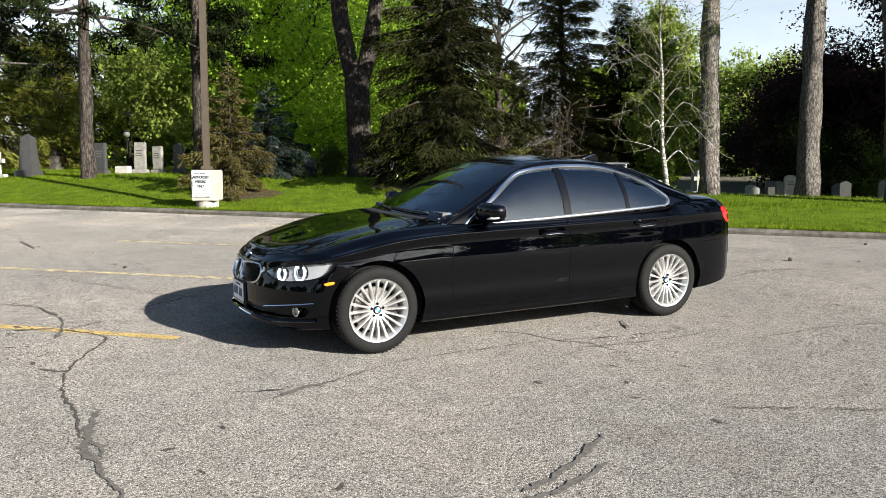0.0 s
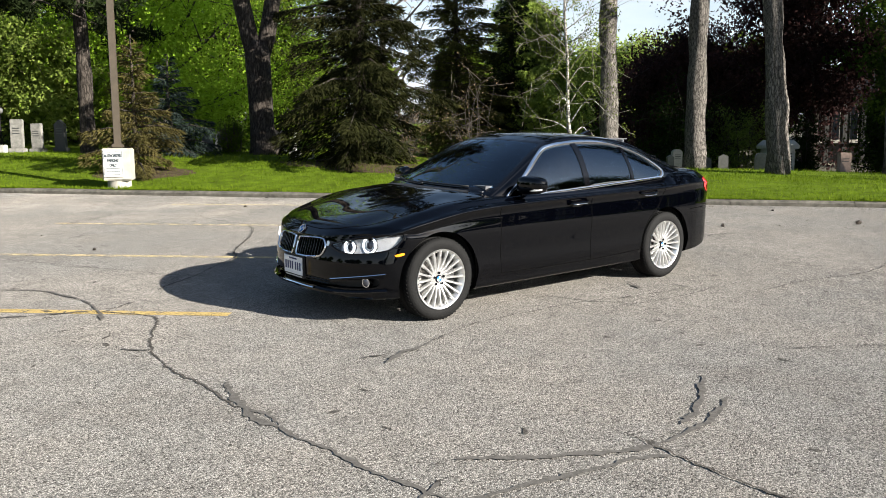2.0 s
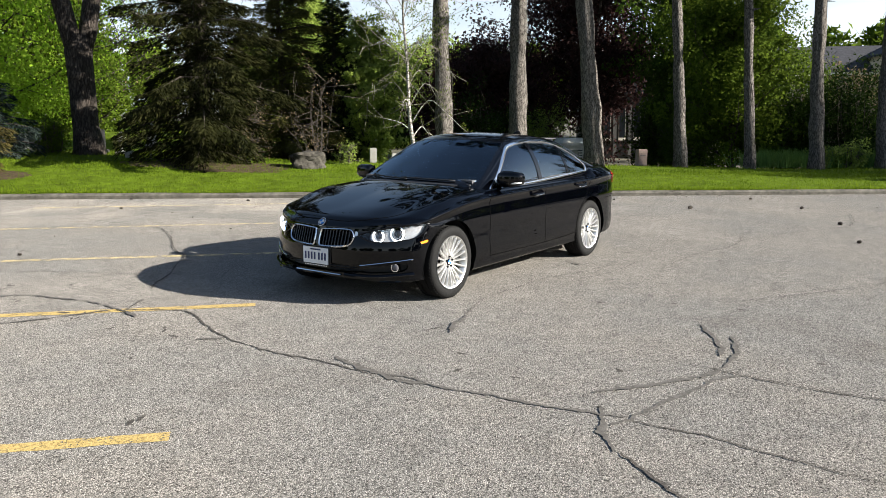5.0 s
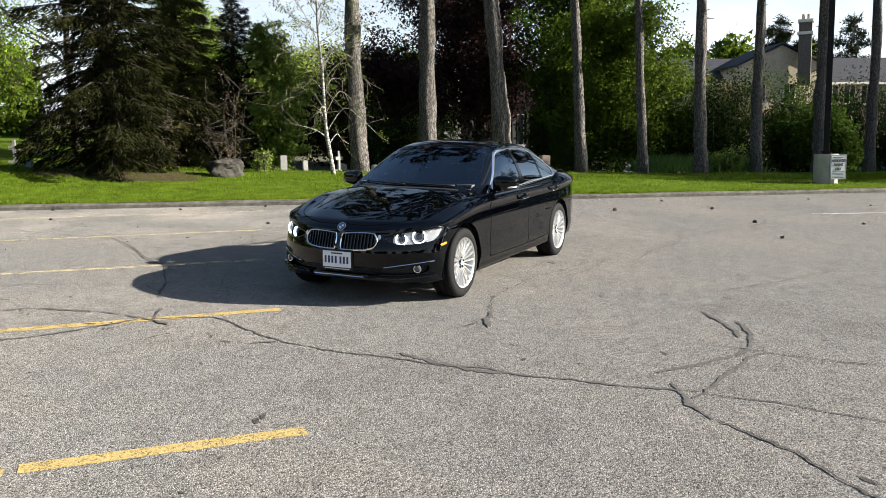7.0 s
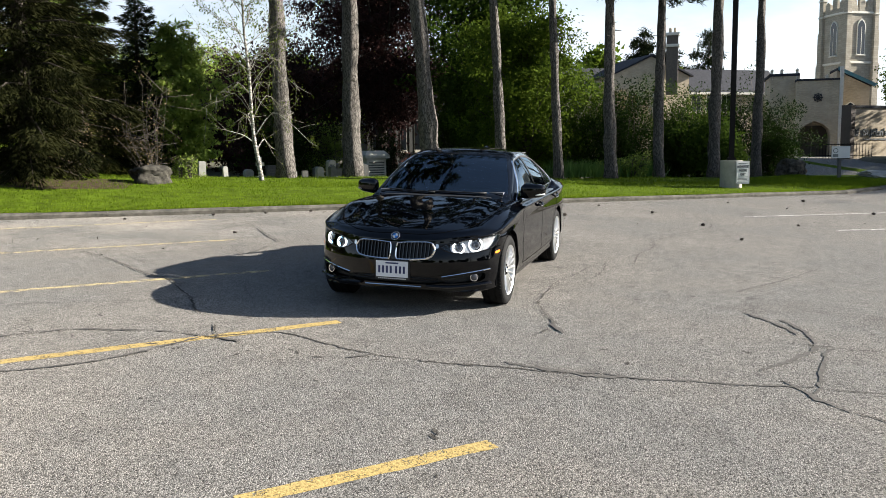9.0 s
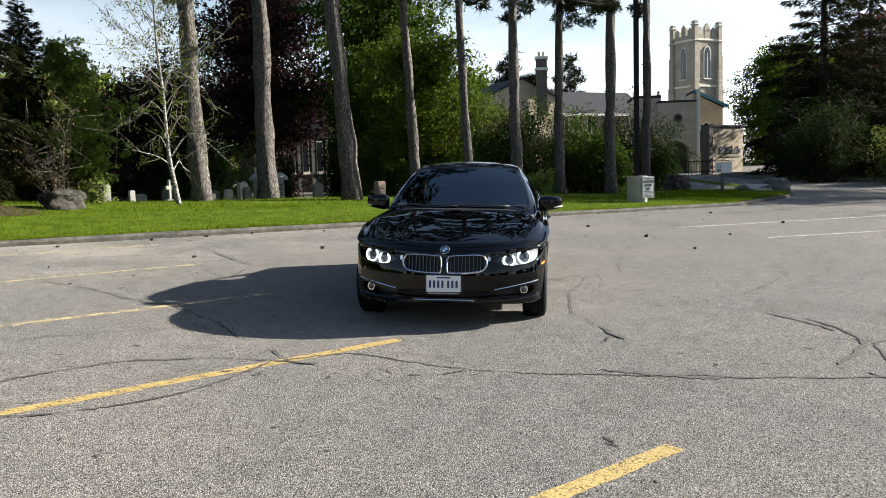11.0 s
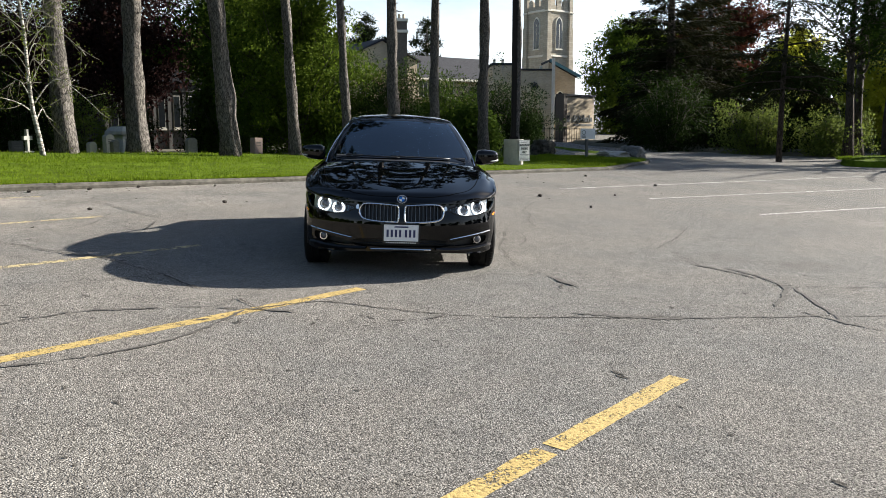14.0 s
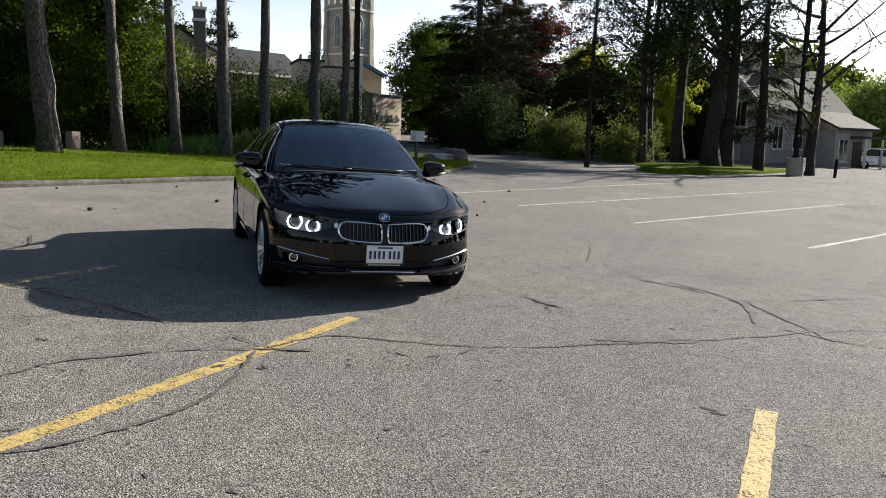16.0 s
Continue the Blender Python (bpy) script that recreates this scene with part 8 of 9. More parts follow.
# ---- car: wheels ----
def ring_of(prof, n=64, closed=True):
    """A body of revolution about y from (radius, y) points."""
    bm = bmesh.new()
    rows = [[bm.verts.new((r * math.cos(a), y, r * math.sin(a))) for a in np.linspace(0, 2 * math.pi, n + 1)[:-1]] for r, y in prof]
    pairs = list(zip(rows, rows[1:])) + ([(rows[-1], rows[0])] if closed else [])
    for a, b in pairs:
        for i in range(n):
            bm.faces.new((a[i], a[(i + 1) % n], b[(i + 1) % n], b[i]))
    return bm


def make_wheel():
    root = part("wheel", ring_of([(0.228, -0.105), (0.236, -0.110), (0.238, -0.098), (0.222, -0.085), (0.206, -0.03), (0.208, 0.09), (0.226, 0.10), (0.232, 0.108), (0.200, 0.09), (0.196, -0.03), (0.212, -0.088)], 72), M_ALLOY, car, "silver multi-spoke alloy wheel with a black tyre", True)
    tyre = part("tyre", ring_of([(0.232, -0.098), (0.250, -0.108), (0.278, -0.112), (0.304, -0.106), (0.318, -0.092), (0.3235, -0.075), (0.3245, -0.040), (0.3150, -0.038), (0.3150, -0.030), (0.3250, -0.028), (0.3255, 0.0), (0.3250, 0.028), (0.3150, 0.030), (0.3150, 0.038), (0.3245, 0.040), (0.3235, 0.075), (0.315, 0.095), (0.28, 0.112), (0.232, 0.10)], 72), M_TYRE, root, "black road tyre", True)
    bm = bmesh.new()
    for i in range(64):
        a = 2 * math.pi * i / 64
        for sy in (-1, 1):
            vs = box(bm, -0.004, 0.004, -0.02, 0.02, 0.314, 0.3262)
            m = Matrix.Rotation(a + (0.03 if sy > 0 else 0), 4, "Y") @ Matrix.Translation((0, sy * 0.072, 0)) @ Matrix.Rotation(0.35 * sy, 4, "Z")
            bmesh.ops.transform(bm, matrix=m, verts=vs)
    tagged(part("tread", bm, M_TYRE, root), kind="stuff")
    sp = bmesh.new()
    # one spoke: from hub to rim lip, slim, with a raised ridge
    secs = [(0.050, 0.0135, -0.070), (0.085, 0.0100, -0.080), (0.13, 0.0088, -0.090), (0.18, 0.0092, -0.098), (0.212, 0.0125, -0.101), (0.229, 0.0165, -0.1005)]
    rows = []
    for r, w, y in secs:
        rows.append([sp.verts.new(q) for q in ((-w, y + 0.030, r), (-w, y + 0.006, r), (-w * 0.5, y - 0.002, r), (w * 0.5, y - 0.002, r), (w, y + 0.006, r), (w, y + 0.030, r))])
    for a, b in zip(rows, rows[1:]):
        for j in range(6):
            sp.faces.new((a[j], a[(j + 1) % 6], b[(j + 1) % 6], b[j]))
    sp.faces.new(rows[0])
    sp.faces.new(rows[-1][::-1])
    first = part("spoke", sp, M_ALLOY, root, "", True)
    for i in range(1, 20):
        o = part_me("spoke", first.data, root)
        o.matrix_basis = Matrix.Rotation(2 * math.pi * i / 20, 4, "Y")
    part("hub", ring_of([(0.001, -0.066), (0.030, -0.068), (0.060, -0.070), (0.066, -0.062), (0.066, -0.02), (0.001, -0.02)], 40), M_ALLOY, root, "", True)
    cap = part("hub_cap", ring_of([(0.001, -0.076), (0.026, -0.0755), (0.031, -0.071), (0.031, -0.06), (0.001, -0.06)], 32), M_GLOSSBLACK, root, "small roundel on the hub", True)
    for q in range(4):
        bm = bmesh.new()
        c0 = [(0, 0)] + [(0.021 * math.cos(a), 0.021 * math.sin(a)) for a in np.linspace(q * math.pi / 2, (q + 1) * math.pi / 2, 6)]
        prism(bm, c0, "y", -0.0785, -0.076)
        part("cap_quarter", bm, M_BLUE if q % 2 else M_SIGNWHITE, root)
    for q in range(5):
        bm = bmesh.new()
        cyl(bm, 0.0105, 0.0105, 0, 0.012, 8)
        bmesh.ops.transform(bm, matrix=Matrix.Rotation(2 * math.pi * q / 5, 4, "Y") @ Matrix.Translation((0, -0.068, 0.048)) @ Matrix.Rotation(math.pi / 2, 4, "X"), verts=bm.verts)
        part("bolt", bm, M_GLOSSBLACK, root)
    part("brake_disc", ring_of([(0.07, -0.01), (0.165, -0.01), (0.165, 0.012), (0.07, 0.012)], 48), M_DISC, root, "steel brake disc")
    bm = bmesh.new()
    prism(bm, [(0.10 * math.cos(a), 0.10 * math.sin(a)) for a in np.linspace(-0.6, 0.6, 8)] + [(0.178 * math.cos(a), 0.178 * math.sin(a)) for a in np.linspace(0.6, -0.6, 8)], "y", -0.045, 0.03)
    part("brake_caliper", bm, M_PLASTIC, root)
    return root


wheel = make_wheel()
for i, (wx, sgn, _) in enumerate(WHEELS):
    y = 0.776 if wx < 0 else 0.782
    m = pose(wx, sgn * y, WHEEL_Z, 0, 17 * i, 0 if sgn < 0 else 180)
    if i == 0:
        wheel.matrix_basis = m
    else:
        copy_thing(wheel, m)
    bm = bmesh.new()
    rows = [[bm.verts.new((r * math.cos(a), yy, r * math.sin(a))) for a in np.linspace(radians(-14), radians(194), 40)] for r, yy in ((ARCH_R + 0.004, -0.13), (ARCH_R + 0.004, 0.22), (0.05, 0.22))]
    for a, b in zip(rows, rows[1:]):
        for j in range(39):
            bm.faces.new((a[j], a[j + 1], b[j + 1], b[j]))
    o = part("wheel_well", bm, M_PLASTIC, car, "", True)
    o.matrix_basis = pose(wx, sgn * 0.72, WHEEL_Z, 0, 0, 0 if sgn < 0 else 180)
bm = bmesh.new()
box(bm, -1.75, 1.9, -0.62, 0.62, 0.20, 0.30, 0.02)
part("underbody", bm, M_PLASTIC, car)

# ---- car: inside ----
bm = bmesh.new()
box(bm, -0.78, 1.55, -0.70, 0.70, 0.90, 0.962, 0.02)
part("cabin_floor", bm, M_CABIN, car, "dark trim below the windows")
bm = bmesh.new()
vs = box(bm, -0.80, -0.32, -0.70, 0.70, 0.90, 1.0, 0.04)
part("dashboard", bm, M_CABIN, car, "black dashboard", True)


def seat(x, y, wide):
    bm = bmesh.new()
    box(bm, -0.05, 0.07, -wide / 2, wide / 2, 0.0, 0.24, 0.045)
    for v in bm.verts:
        v.co.x += 0.25 * v.co.z
        v.co.y *= 1 - 0.5 * max(0, v.co.z - 0.1)
    o = part("seat", bm, M_SEAT, car, "black leather seat back", True)
    o.matrix_basis = pose(x, y, 0.93)
    bm = bmesh.new()
    box(bm, -0.045, 0.045, -0.125, 0.125, 0.26, 0.42, 0.04)
    h = part("headrest", bm, M_SEAT, o, "", True)
    h.matrix_basis = pose(0.075, 0, 0)
    for s in (-0.05, 0.05):
        bm = bmesh.new()
        cyl(bm, 0.006, 0.006, 0.2, 0.28, 8, 0.075, s)
        part("headrest_post", bm, M_CHROME, o)


for y in (-0.36, 0.36):
    seat(0.30, y, 0.52)
    seat(1.18, y, 0.50)
g = Geo()
cw = Vector((-0.30, -0.36, 1.0))
rw = Matrix.Rotation(radians(-65), 3, "Y")
g.tube([tuple(cw + rw @ Vector((0.185 * math.cos(a), 0.185 * math.sin(a), 0))) for a in np.linspace(0, 2 * math.pi, 33)], [0.015] * 33, 8)
st = part_me("steering_wheel", g.mesh("steering_wheel", M_SEAT), car, "black steering wheel")
bm = bmesh.new()
box(bm, -0.07, 0.07, -0.16, 0.16, -0.02, 0.02, 0.02)
bmesh.ops.transform(bm, matrix=Matrix.Translation(cw) @ rw.to_4x4(), verts=bm.verts)
part("wheel_boss", bm, M_CABIN, st)
bm = bmesh.new()
box(bm, -0.02, 0.02, -0.11, 0.11, -0.035, 0.035, 0.015)
bmesh.ops.translate(bm, verts=bm.verts, vec=(0.02, 0.0, 1.285))
part("rear_view_mirror", bm, M_GLOSSBLACK, car)
bm = bmesh.new()
box(bm, 0.1, 1.25, -0.50, 0.50, 1.352, 1.362, 0.004)
part("headlining", bm, M_CABIN, car)


# ---- church, hall and house ----
M_BRICK = masonry_mat("pale_brick", (0.52, 0.435, 0.31), (0.44, 0.39, 0.32))
M_TOWERSTONE = masonry_mat("tower_stone", (0.42, 0.385, 0.315), (0.27, 0.245, 0.205), 0.5, 0.22)
M_RENDER = plain("grey_render", (0.33, 0.315, 0.285), 0.9, vary=0.15, scale=2.0)
M_SLATE = plain("dark_slate_roof", (0.035, 0.036, 0.042), 0.9, 0.0, 0.15, vary=0.4, scale=5)
M_TEAL = plain("weathered_copper_edge", (0.06, 0.16, 0.19), 0.6, vary=0.2)
M_TRIMWHITE = plain("pale_stone_trim", (0.62, 0.59, 0.52), 0.8, vary=0.1)
M_DARKGLASS = plain("dark_window_glass", (0.015, 0.018, 0.022), 0.08, vary=0.1)
M_DOORWOOD = plain("dark_door_wood", (0.045, 0.03, 0.02), 0.6, vary=0.2)


def lancet(w, h):
    """A pointed-arch outline, w wide and h high, from its sill."""
    r = w
    arc = [(w / 2 - r + r * math.cos(a), h - w * 0.866 + r * math.sin(a)) for a in np.linspace(0, math.pi / 3, 7)]
    return [(-w / 2, 0), (w / 2, 0)] + arc + [(-a, b) for a, b in reversed(arc[:-1])]


def window_in(parent, x, y, z, rz, w, h, name="window", pointed=False, mullions=1):
    """A recess-framed window standing on a wall that faces -y before it is turned by rz."""
    out = lancet(w, h) if pointed else [(-w / 2, 0), (w / 2, 0), (w / 2, h), (-w / 2, h)]
    bm = bmesh.new()
    prism(bm, [(a * 1.22, b * 1.06 - 0.06) for a, b in out], "y", -0.10, 0.06)
    win = part(name, bm, M_TRIMWHITE, parent)
    win.matrix_basis = pose(x, y, z, 0, 0, rz)
    bm = bmesh.new()
    prism(bm, out, "y", -0.115, -0.09)
    part("pane", bm, M_DARKGLASS, win)
    for i in range(mullions):
        xx = -w / 2 + w * (i + 1) / (mullions + 1)
        bm = bmesh.new()
        box(bm, xx - 0.03, xx + 0.03, -0.13, -0.10, 0.0, h * (0.8 if pointed else 1.0))
        part("mullion", bm, M_TRIMWHITE, win)
    bm = bmesh.new()
    box(bm, -w * 0.66, w * 0.66, -0.18, 0.02, -0.16, -0.05, 0.01)
    part("sill", bm, M_TRIMWHITE, win)
    return win


# tower
T = thing("church_tower", "square pale stone church tower with battlements and pointed windows", "church tower", pose(89.6, -18.6, 0, 0, 0, 33))
W2 = 1.78
bm = bmesh.new()
box(bm, -W2, W2, -W2, W2, -0.6, 14.3)
part("wall", bm, M_TOWERSTONE, T)
for sx in (-1, 1):
    for sy in (-1, 1):
        bm = bmesh.new()
        for w, z0, z1 in ((0.40, -0.6, 9.2), (0.34, 9.2, 12.6), (0.28, 12.6, 16.4)):
            box(bm, sx * W2 - w, sx * W2 + w, sy * W2 - w, sy * W2 + w, z0, z1, 0.03)
        part("buttress", bm, M_TOWERSTONE, T)
        for q in range(2):
            bm = bmesh.new()
            box(bm, sx * W2 - 0.36, sx * W2 + 0.36, sy * W2 - 0.36, sy * W2 + 0.36, 14.2 + q * 1.75, 14.34 + q * 1.75, 0.02)
            part("buttress_band", bm, M_TRIMWHITE, T)
for z in (9.1, 14.25):
    bm = bmesh.new()
    box(bm, -W2 - 0.14, W2 + 0.14, -W2 - 0.14, W2 + 0.14, z, z + 0.24, 0.04)
    part("string_course", bm, M_TRIMWHITE, T)
for k in range(4):
    for i in range(3):
        bm = bmesh.new()
        c = -1.02 + 1.02 * i
        prism(bm, [(c - 0.34, 14.3), (c + 0.34, 14.3), (c + 0.34, 15.5 + (0.35 if i == 1 else 0)), (c, 15.8 + (0.4 if i == 1 else 0)), (c - 0.34, 15.5 + (0.35 if i == 1 else 0))], "y", -W2 - 0.06, -W2 + 0.22)
        o = part("merlon", bm, M_TOWERSTONE, T)
        o.matrix_basis = pose(0, 0, 0, 0, 0, 90 * k)
    bm = bmesh.new()
    box(bm, -W2 + 0.3, W2 - 0.3, -W2 - 0.03, -W2 + 0.2, 14.3, 14.95)
    o = part("parapet", bm, M_TOWERSTONE, T)
    o.matrix_basis = pose(0, 0, 0, 0, 0, 90 * k)
    a = radians(90 * k)
    window_in(T, W2 * math.sin(a), -W2 * math.cos(a), 10.1, 90 * k, 0.85, 3.5, "belfry_window", True)

# hall with a gabled wing
H = thing("church_hall", "long pale brick hall with slate roof and gabled wing", "church hall", pose(68, 0, 0, 0, 0, 31))
bm = bmesh.new()
box(bm, 2.5, 9.5, -15.0, 14.0, -0.6, 5.4)
part("wall", bm, M_BRICK, H)
bm = bmesh.new()
prism(bm, [(2.1, 5.35), (9.9, 5.35), (6.0, 7.9)], "y", -15.2, 14.2)
part("roof", bm, M_SLATE, H, "dark slate roof")
bm = bmesh.new()
box(bm, 0.0, 4.0, -2.75, 4.7, -0.6, 6.7)
prism(bm, [(-2.75, 6.7), (4.7, 6.7), (0.98, 8.35)], "x", 0.0, 4.0)
part("gable_wall", bm, M_BRICK, H, "pale brick gable wall")
bm = bmesh.new()
prism(bm, [(-3.05, 6.60), (-3.05, 6.75), (0.98, 8.58), (5.0, 6.75), (5.0, 6.60), (0.98, 8.42)], "x", -0.25, 6.0)
part("gable_roof", bm, M_SLATE, H, "dark slate roof over the gable")
bm = bmesh.new()
box(bm, 1.9, 2.3, -15.2, 14.2, 5.2, 5.4)
part("gutter", bm, M_TRIMWHITE, H)
for y in (2.9, 0.3, -5.0, -6.6, -8.2, 7.0, 9.5):
    window_in(H, 0.0 if y > -3 and y < 4 else 2.5, y, 3.6, -90, 0.9, 1.5, "window")
ch = thing("chimney", "tall dark brick chimney stack with a pale cap", "chimney", pose(67.6, -0.9, 0))
bm = bmesh.new()
box(bm, -0.5, 0.5, -0.5, 0.5, 5.0, 10.1)
part("shaft", bm, plain("sooty_brick", (0.10, 0.085, 0.07), 0.9, vary=0.3, scale=6), ch)
bm = bmesh.new()
box(bm, -0.62, 0.62, -0.62, 0.62, 9.1, 9.35, 0.03)
part("band", bm, M_TRIMWHITE, ch)
bm = bmesh.new()
box(bm, -0.6, 0.6, -0.6, 0.6, 10.1, 10.35, 0.03)
part("cap", bm, M_TRIMWHITE, ch)
for s in (-0.2, 0.2):
    bm = bmesh.new()
    cyl(bm, 0.13, 0.11, 10.3, 10.8, 12, 0, s)
    part("chimney_pot", bm, M_BRICK, ch)

# entrance block with a pointed doorway
E_ = thing("entrance_block", "flat-roofed pale brick porch with a pointed doorway", "church porch", pose(58.5, -10.1, 0))
bm = bmesh.new()
box(bm, 1.2, 6.0, -0.4, 1.7, -0.6, 6.1)
part("rear_wall", bm, M_BRICK, E_)
ARCH = [(-0.28, -0.6), (-0.28, 1.55), (-0.42, 2.0), (-0.80, 2.36), (-1.40, 2.62), (-2.0, 2.36), (-2.38, 2.0), (-2.52, 1.55), (-2.52, -0.6)]
bm = bmesh.new()
prism(bm, [(-0.1, -0.6), (-0.1, 5.6), (-3.0, 5.6), (-3.0, -0.6)] + ARCH[::-1], "x", 0.0, 1.5)
box(bm, 1.5, 6.0, -3.0, -0.1, -0.6, 5.6)
part("wall", bm, M_BRICK, E_)
bm = bmesh.new()
box(bm, -0.06, 6.1, -3.1, -0.05, 5.6, 5.75)
box(bm, 1.14, 6.1, -0.4, 1.8, 6.1, 6.3)
part("parapet", bm, M_SLATE, E_)
for y, z in ((1.6, 6.3), (0.9, 6.3), (-0.2, 6.3), (-2.3, 5.75)):
    bm = bmesh.new()
    box(bm, 1.2, 1.42, y - 0.10, y + 0.10, z - 0.5, z + 0.22, 0.02)
    prism(bm, [(y - 0.13, z + 0.22), (y + 0.13, z + 0.22), (y, z + 0.36)], "x", 1.10, 1.45)
    part("pinnacle", bm, M_TRIMWHITE, E_, "short pale stone pinnacle")
bm = bmesh.new()
for (a, b), (c, d) in zip(ARCH[1:-1], ARCH[2:-1]):
    prism(bm, [(a, b), (c, d), (-1.4 + (c + 1.4) * 1.09, d * 1.045), (-1.4 + (a + 1.4) * 1.09, b * 1.045)], "x", -0.05, 0.02)
part("hood_mould", bm, M_BRICK, E_)
bm = bmesh.new()
for k in range(2):
    box(bm, 1.40, 1.47, -2.48 + k * 1.1, -1.42 + k * 1.1, -0.6, 2.3, 0.02)
part("door", bm, M_DOORWOOD, E_, "dark double door in a deep pointed porch")
g = Geo()
for r in (0.15, 0.27):
    g.tube([(-0.05, -1.55 + r * math.cos(a), 4.35 + r * math.sin(a)) for a in np.linspace(0, 2 * math.pi, 25)], [0.028] * 25, 6)
for a in np.linspace(0, math.pi, 5)[:-1]:
    g.tube([(-0.05, -1.55 - 0.36 * math.cos(a), 4.35 - 0.36 * math.sin(a)), (-0.05, -1.55 + 0.36 * math.cos(a), 4.35 + 0.36 * math.sin(a))], [0.03, 0.03], 6)
part_me("wall_ornament", g.mesh("wall_ornament", M_SLATE), E_, "dark wrought iron wall ornament")
bm = bmesh.new()
box(bm, -0.14, 0.1, -3.25, -3.005, -0.6, 6.6, 0.02)
part("pilaster", bm, M_TRIMWHITE, E_)
bm = bmesh.new()
prism(bm, [(-5.6, 5.2), (-3.1, 6.5), (-3.1, 6.65), (-5.75, 5.32)], "x", 1.56, 5.5)
part("side_roof", bm, M_SLATE, E_)
bm = bmesh.new()
prism(bm, [(-5.62, 5.14), (-3.1, 6.44), (-3.1, 6.72), (-5.85, 5.30)], "x", 1.45, 1.55)
part("verge_board", bm, M_TEAL, E_, "blue-green copper roof edge")
bm = bmesh.new()
box(bm, 2.0, 5.5, -5.4, -3.0, -0.6, 5.2)
prism(bm, [(-5.4, 5.2), (-3.1, 5.2), (-3.1, 6.45)], "x", 2.0, 5.5)
part("side_wall", bm, M_BRICK, E_)
window_in(E_, 2.0, -4.1, 1.6, -90, 1.0, 2.4, "window", True)

# name wall
N_ = thing("sign_wall", "pale brick wall with dark raised letters beside the drive", "sign wall", pose(55, -14.68, 0, 0, 0, 36))
bm = bmesh.new()
box(bm, 0, 0.45, -1.72, 1.72, -0.6, 3.55)
part("wall", bm, M_BRICK, N_)
bm = bmesh.new()
box(bm, -0.08, 0.53, -1.82, 1.82, 3.55, 3.72, 0.02)
part("coping", bm, M_SLATE, N_)
bm = bmesh.new()
box(bm, -0.25, 0.6, 1.73, 2.1, -0.6, 3.75)
part("pier", bm, M_DOORWOOD, N_, "dark timber pier")
words("lettering", "St.John's", 0.66, M_SIGNTEXT, N_, -0.03, -0.35, 1.85, -90, bold=0.03, depth=0.03)
bm = bmesh.new()
box(bm, -0.03, 0.0, -1.45, 0.7, 1.32, 1.44)
part("small_lettering", bm, M_SIGNTEXT, N_)
bm = bmesh.new()
prism(bm, [(1.15, 1.6), (1.5, 1.6), (1.5, 2.15), (1.32, 2.02), (1.15, 2.15)], "x", -0.03, 0.0)
part("emblem", bm, M_SIGNTEXT, N_)
F_ = thing("railing", "black iron railing beside the entrance", "railing", pose(52.5, -12.6, 0, 0, 0, 100))
for z in (0.25, 1.0):
    bm = bmesh.new()
    box(bm, -1.8, 1.8, -0.02, 0.02, z, z + 0.05)
    part("rail", bm, M_BLACKPOST, F_)
for i in range(19):
    bm = bmesh.new()
    box(bm, -1.8 + i * 0.2 - 0.012, -1.8 + i * 0.2 + 0.012, -0.012, 0.012, -0.6, 1.1)
    part("baluster", bm, M_BLACKPOST, F_)

# low grey annex glimpsed between the pines
# dark granite grey carries the shade that lies on this building
A_ = thing("mausoleum", "grey stone building with tall dark windows between the pines", "building", pose(34.4, 12.3, -0.4, 0, 0, 30))
bm = bmesh.new()
box(bm, 0, 5, -2.4, 2.5, -0.6, 3.2)
part("wall", bm, M_GREYSTONE, A_)
bm = bmesh.new()
prism(bm, [(-2.8, 3.2), (2.9, 3.2), (0, 4.6)], "x", -0.3, 5.3)
part("roof", bm, M_SLATE, A_)
bm = bmesh.new()
box(bm, -0.16, 0.02, -2.5, 2.6, 2.72, 3.02, 0.02)
part("cornice", bm, M_GREYSTONE, A_)
for i in range(7):
    y = -2.3 + i * 0.78
    bm = bmesh.new()
    box(bm, -0.12, 0.02, y - 0.10, y + 0.10, -0.6, 2.72, 0.02)
    part("pilaster", bm, M_GREYSTONE, A_)
    if i < 6:
        window_in(A_, 0, y + 0.39, 0.9, -90, 0.30, 1.6, "window", False, 0)

# house beyond the wood, framed so that its gable faces the lot
HS = thing("house", "grey rendered gabled house with a long pale roof", "house", pose(39.2, -34.6, 0.3, 0, 0, -167))
M_ROOFPALE = plain("weathered_shingle_roof", (0.065, 0.060, 0.053), 0.9, 0.0, 0.2, vary=0.3, scale=6)
GW, GL, GE, GR = 2.9, 8.8, 3.9, 6.6
bm = bmesh.new()
prism(bm, [(-GW, -0.9), (GW, -0.9), (GW, GE), (0, GR), (-GW, GE)], "y", 0, GL)
part("wall", bm, M_RENDER, HS)
for s in (-1, 1):
    bm = bmesh.new()
    prism(bm, [(s * (GW + 0.4), GE - 0.37), (s * (GW + 0.4), GE - 0.2), (0, GR + 0.22), (0, GR + 0.02)], "y", -0.35, GL + 0.35)
    part("roof", bm, M_ROOFPALE, HS, "weathered pale shingle roof")
    bm = bmesh.new()
    prism(bm, [(s * (GW + 0.42), GE - 0.42), (s * (GW + 0.42), GE - 0.16), (0, GR + 0.25), (0, GR - 0.03)], "y", -0.40, -0.33)
    part("bargeboard", bm, M_TRIMWHITE, HS, "pale painted gable board")
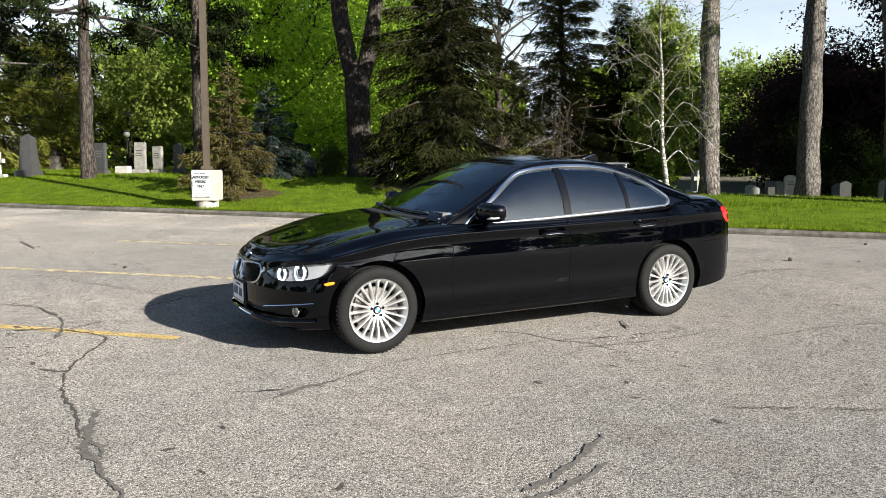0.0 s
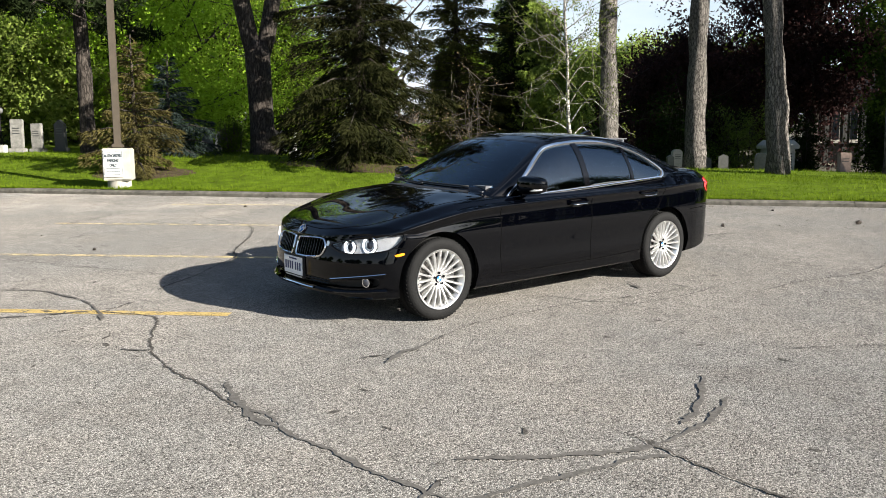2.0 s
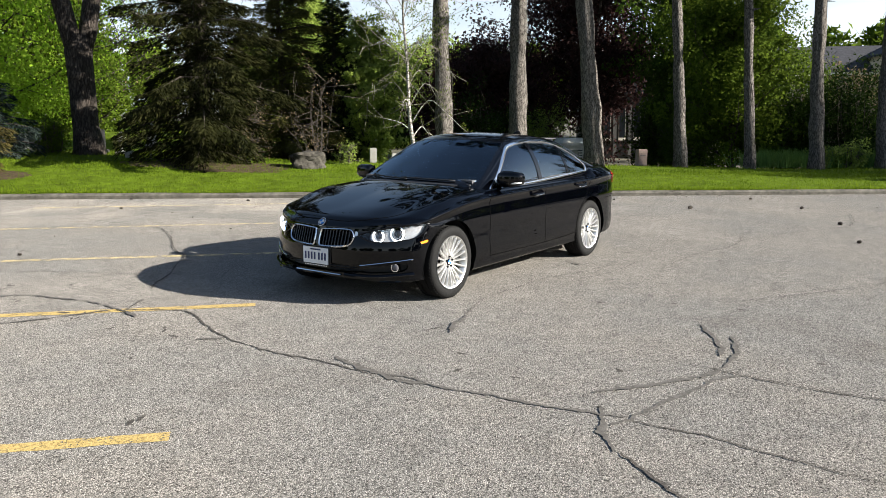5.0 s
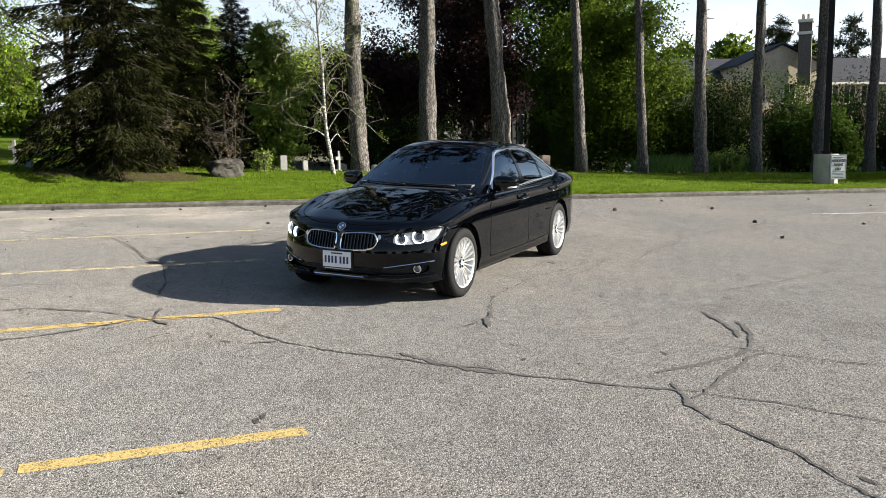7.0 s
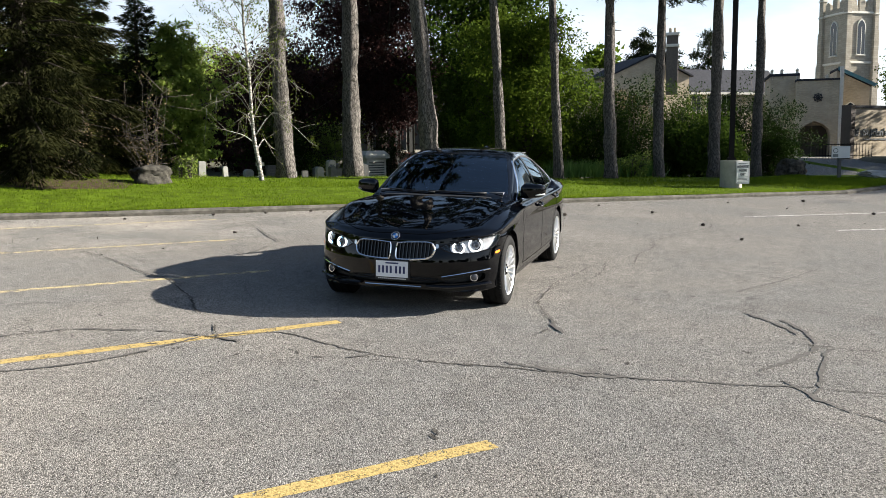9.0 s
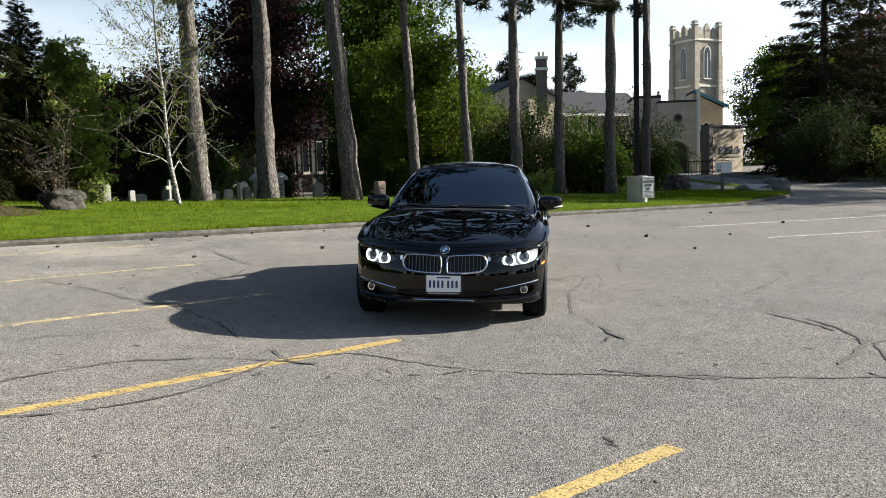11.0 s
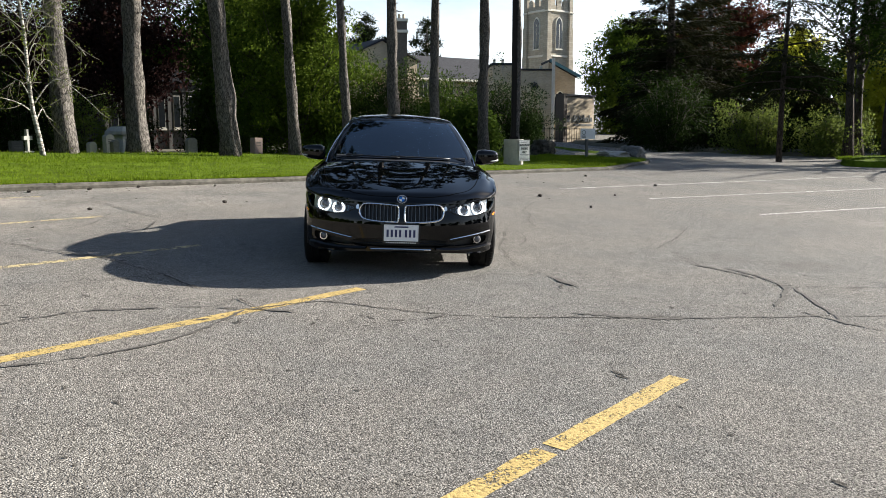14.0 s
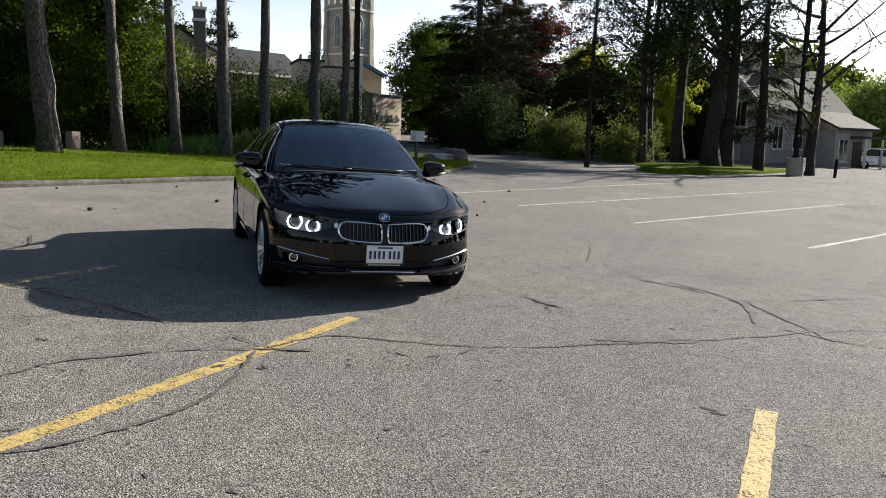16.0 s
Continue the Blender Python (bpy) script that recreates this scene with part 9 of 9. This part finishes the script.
# lower wing along the visible side
bm = bmesh.new()
box(bm, GW, GW + 2.4, 4.3, 8.4, -0.9, 2.5)
part("wing_wall", bm, M_RENDER, HS)
bm = bmesh.new()
prism(bm, [(GW - 0.1, 3.75), (GW - 0.1, 3.95), (GW + 2.8, 2.65), (GW + 2.8, 2.48)], "y", 4.0, 8.7)
part("wing_roof", bm, M_ROOFPALE, HS, "weathered pale shingle roof")
for cy, top in ((1.6, 8.3), (6.2, 8.0)):
    bm = bmesh.new()
    box(bm, -0.5, 0.5, cy, cy + 0.9, 5.6, top, 0.02)
    stack = part("chimney", bm, M_BRICK, HS, "pale brick chimney")
    bm = bmesh.new()
    box(bm, -0.6, 0.6, cy - 0.1, cy + 1.0, top, top + 0.18, 0.02)
    part("cap", bm, M_TRIMWHITE, stack)
for x, z, w, h in ((-1.25, 2.6, 0.75, 1.45), (1.15, 2.6, 0.85, 1.55), (-1.3, 0.0, 0.8, 1.3)):
    window_in(HS, x, 0, z, 0, w, h, "window")
for y in (1.5, 3.6):
    window_in(HS, GW, y, 1.2, 90, 0.9, 1.4, "window")
for y in (5.1,):
    window_in(HS, GW + 2.4, y, 0.5, 90, 0.8, 1.35, "window")
bm = bmesh.new()
box(bm, GW + 2.3, GW + 2.46, 6.3, 7.3, -0.6, 1.75)
part("door", bm, M_DOORWOOD, HS, "dark front door")
bm = bmesh.new()
box(bm, GW + 2.2, GW + 3.6, 5.9, 8.1, 1.95, 2.12, 0.03)
part("porch_roof", bm, M_ROOFPALE, HS)
for y in (6.0, 7.9):
    bm = bmesh.new()
    box(bm, GW + 3.4, GW + 3.52, y, y + 0.12, -0.9, 1.96)
    part("porch_post", bm, M_TRIMWHITE, HS)
bm = bmesh.new()
prism(bm, [(-0.9, 1.35), (0.0, 1.9), (0.0, 2.0), (-1.0, 1.42)], "x", -0.6, 1.4)
part("lean_to_roof", bm, M_SLATE, HS, "dark lean-to roof")
bm = bmesh.new()
box(bm, -0.5, 1.3, -0.85, 0.0, -0.9, 1.38)
part("lean_to", bm, M_RENDER, HS)


def small_car(label, m, paint):
    """A distant parked hatchback."""
    root = thing("parked_car", label, "car", m)
    bm = bmesh.new()
    prism(bm, [(-2.0, 0.35), (-1.95, 0.62), (-1.2, 0.82), (1.85, 0.88), (1.95, 0.6), (1.9, 0.3), (-1.9, 0.25)], "y", -0.82, 0.82)
    bmesh.ops.bevel(bm, geom=bm.edges[:], offset=0.08, segments=3, affect="EDGES", clamp_overlap=True)
    part("body", bm, paint, root, "", True)
    bm = bmesh.new()
    prism(bm, [(-1.15, 0.80), (-0.45, 1.38), (1.0, 1.42), (1.75, 0.86)], "y", -0.70, 0.70)
    bmesh.ops.bevel(bm, geom=bm.edges[:], offset=0.07, segments=3, affect="EDGES", clamp_overlap=True)
    part("cabin", bm, paint, root, "", True)
    for sy in (-1, 1):
        for o_ in ([(-0.95, 0.88), (-0.40, 1.30), (0.20, 1.33), (0.20, 0.88)], [(0.28, 0.88), (0.28, 1.33), (0.95, 1.34), (1.45, 0.90)]):
            bm = bmesh.new()
            prism(bm, o_, "y", sy * 0.695, sy * 0.712)
            part("side_window", bm, M_DARKGLASS, root)
    bm = bmesh.new()
    vs = [bm.verts.new(q) for q in ((-1.14, -0.6, 0.84), (-1.14, 0.6, 0.84), (-0.50, 0.56, 1.36), (-0.50, -0.56, 1.36))]
    bm.faces.new(vs)
    r = bmesh.ops.extrude_face_region(bm, geom=bm.faces[:])
    bmesh.ops.translate(bm, verts=[g for g in r["geom"] if isinstance(g, bmesh.types.BMVert)], vec=(-0.015, 0, 0.015))
    part("windscreen", bm, M_DARKGLASS, root)
    for x in (-1.25, 1.25):
        for sy in (-1, 1):
            bm = ring_of([(0.16, -0.07), (0.29, -0.09), (0.31, -0.05), (0.31, 0.05), (0.16, 0.08)], 24)
            w = part("wheel", bm, M_TYRE, root, "", True)
            w.matrix_basis = pose(x, sy * 0.76, 0.31)
            bm = ring_of([(0.01, -0.05), (0.17, -0.06), (0.17, 0.05), (0.01, 0.05)], 20)
            part("rim", bm, M_SATIN, w)
    return root


small_car("small silver hatchback parked beside the house", pose(35.4, -44.6, 0.66, 0, 0, 52), plain("silver_paint", (0.55, 0.57, 0.60), 0.3, 0.6, coat=0.8))

# grass island round the far lamp post and the floor of the wood
def mound(name, label, cx, cy, rx, ry, ang, h, material, kind="structure"):
    bm = bmesh.new()
    rows = []
    for r in (1.0, 0.97, 0.8, 0.5, 0.0):
        z = h * (0.0 if r == 1.0 else (0.65 if r > 0.9 else (0.9 if r > 0.7 else 1.0)))
        k = 40 if r else 1
        rows.append([bm.verts.new((rx * r * math.cos(a) * (1 + 0.08 * math.sin(3 * a)), ry * r * math.sin(a), z)) for a in np.linspace(0, 2 * math.pi, k + 1)[:k]])
    for a, b in zip(rows, rows[1:]):
        for i in range(len(a)):
            j = (i + 1) % len(a)
            bm.faces.new((a[i], a[j], b[0]) if len(b) == 1 else (a[i], a[j], b[j], b[i]))
    o = part(name, bm, material, None, "", True)
    o.matrix_basis = pose(cx, cy, 0, 0, 0, ang)
    return tagged(o, label, name.replace("_", " "), kind=kind)


mound("lawn_island", "mown grass island under the trees by the drive", 28.3, -26.0, 7.6, 2.5, 118, 0.44, M_SOIL)
mound("wood_floor", "shaded leaf-strewn ground under the trees", 45.0, -23.5, 15.0, 10.0, 15, 0.30, M_WOODSOIL)
rng = np.random.default_rng(77)
k = 14000
a, r = rng.uniform(0, 6.283, k), np.sqrt(rng.random(k)) * 0.97
lx, ly = 7.6 * r * np.cos(a), 2.5 * r * np.sin(a)
ca, sa = math.cos(radians(118)), math.sin(radians(118))
c = np.stack([28.3 + lx * ca - ly * sa, -26.0 + lx * sa + ly * ca, 0.26 + 0.18 * (1 - r)], 1)
tagged(part_me("grass", quads_mesh("grass", leaf_quads(rng, c, rng.normal(size=(k, 3)) * 0.55 + np.array([0, 0, 1.0]), 0.14, 0.035, 0.0), M_GRASS)), "bright green grass blades on the island", "grass", kind="stuff")
# short post by the drive
bm = bmesh.new()
box(bm, -0.06, 0.06, -0.06, 0.06, -0.2, 1.1, 0.01)
o = part("marker_post", bm, M_BLACKPOST, None)
o.matrix_basis = pose(25.0, -30.6, 0.1)
tagged(o, "short dark steel post beside the island", "post")
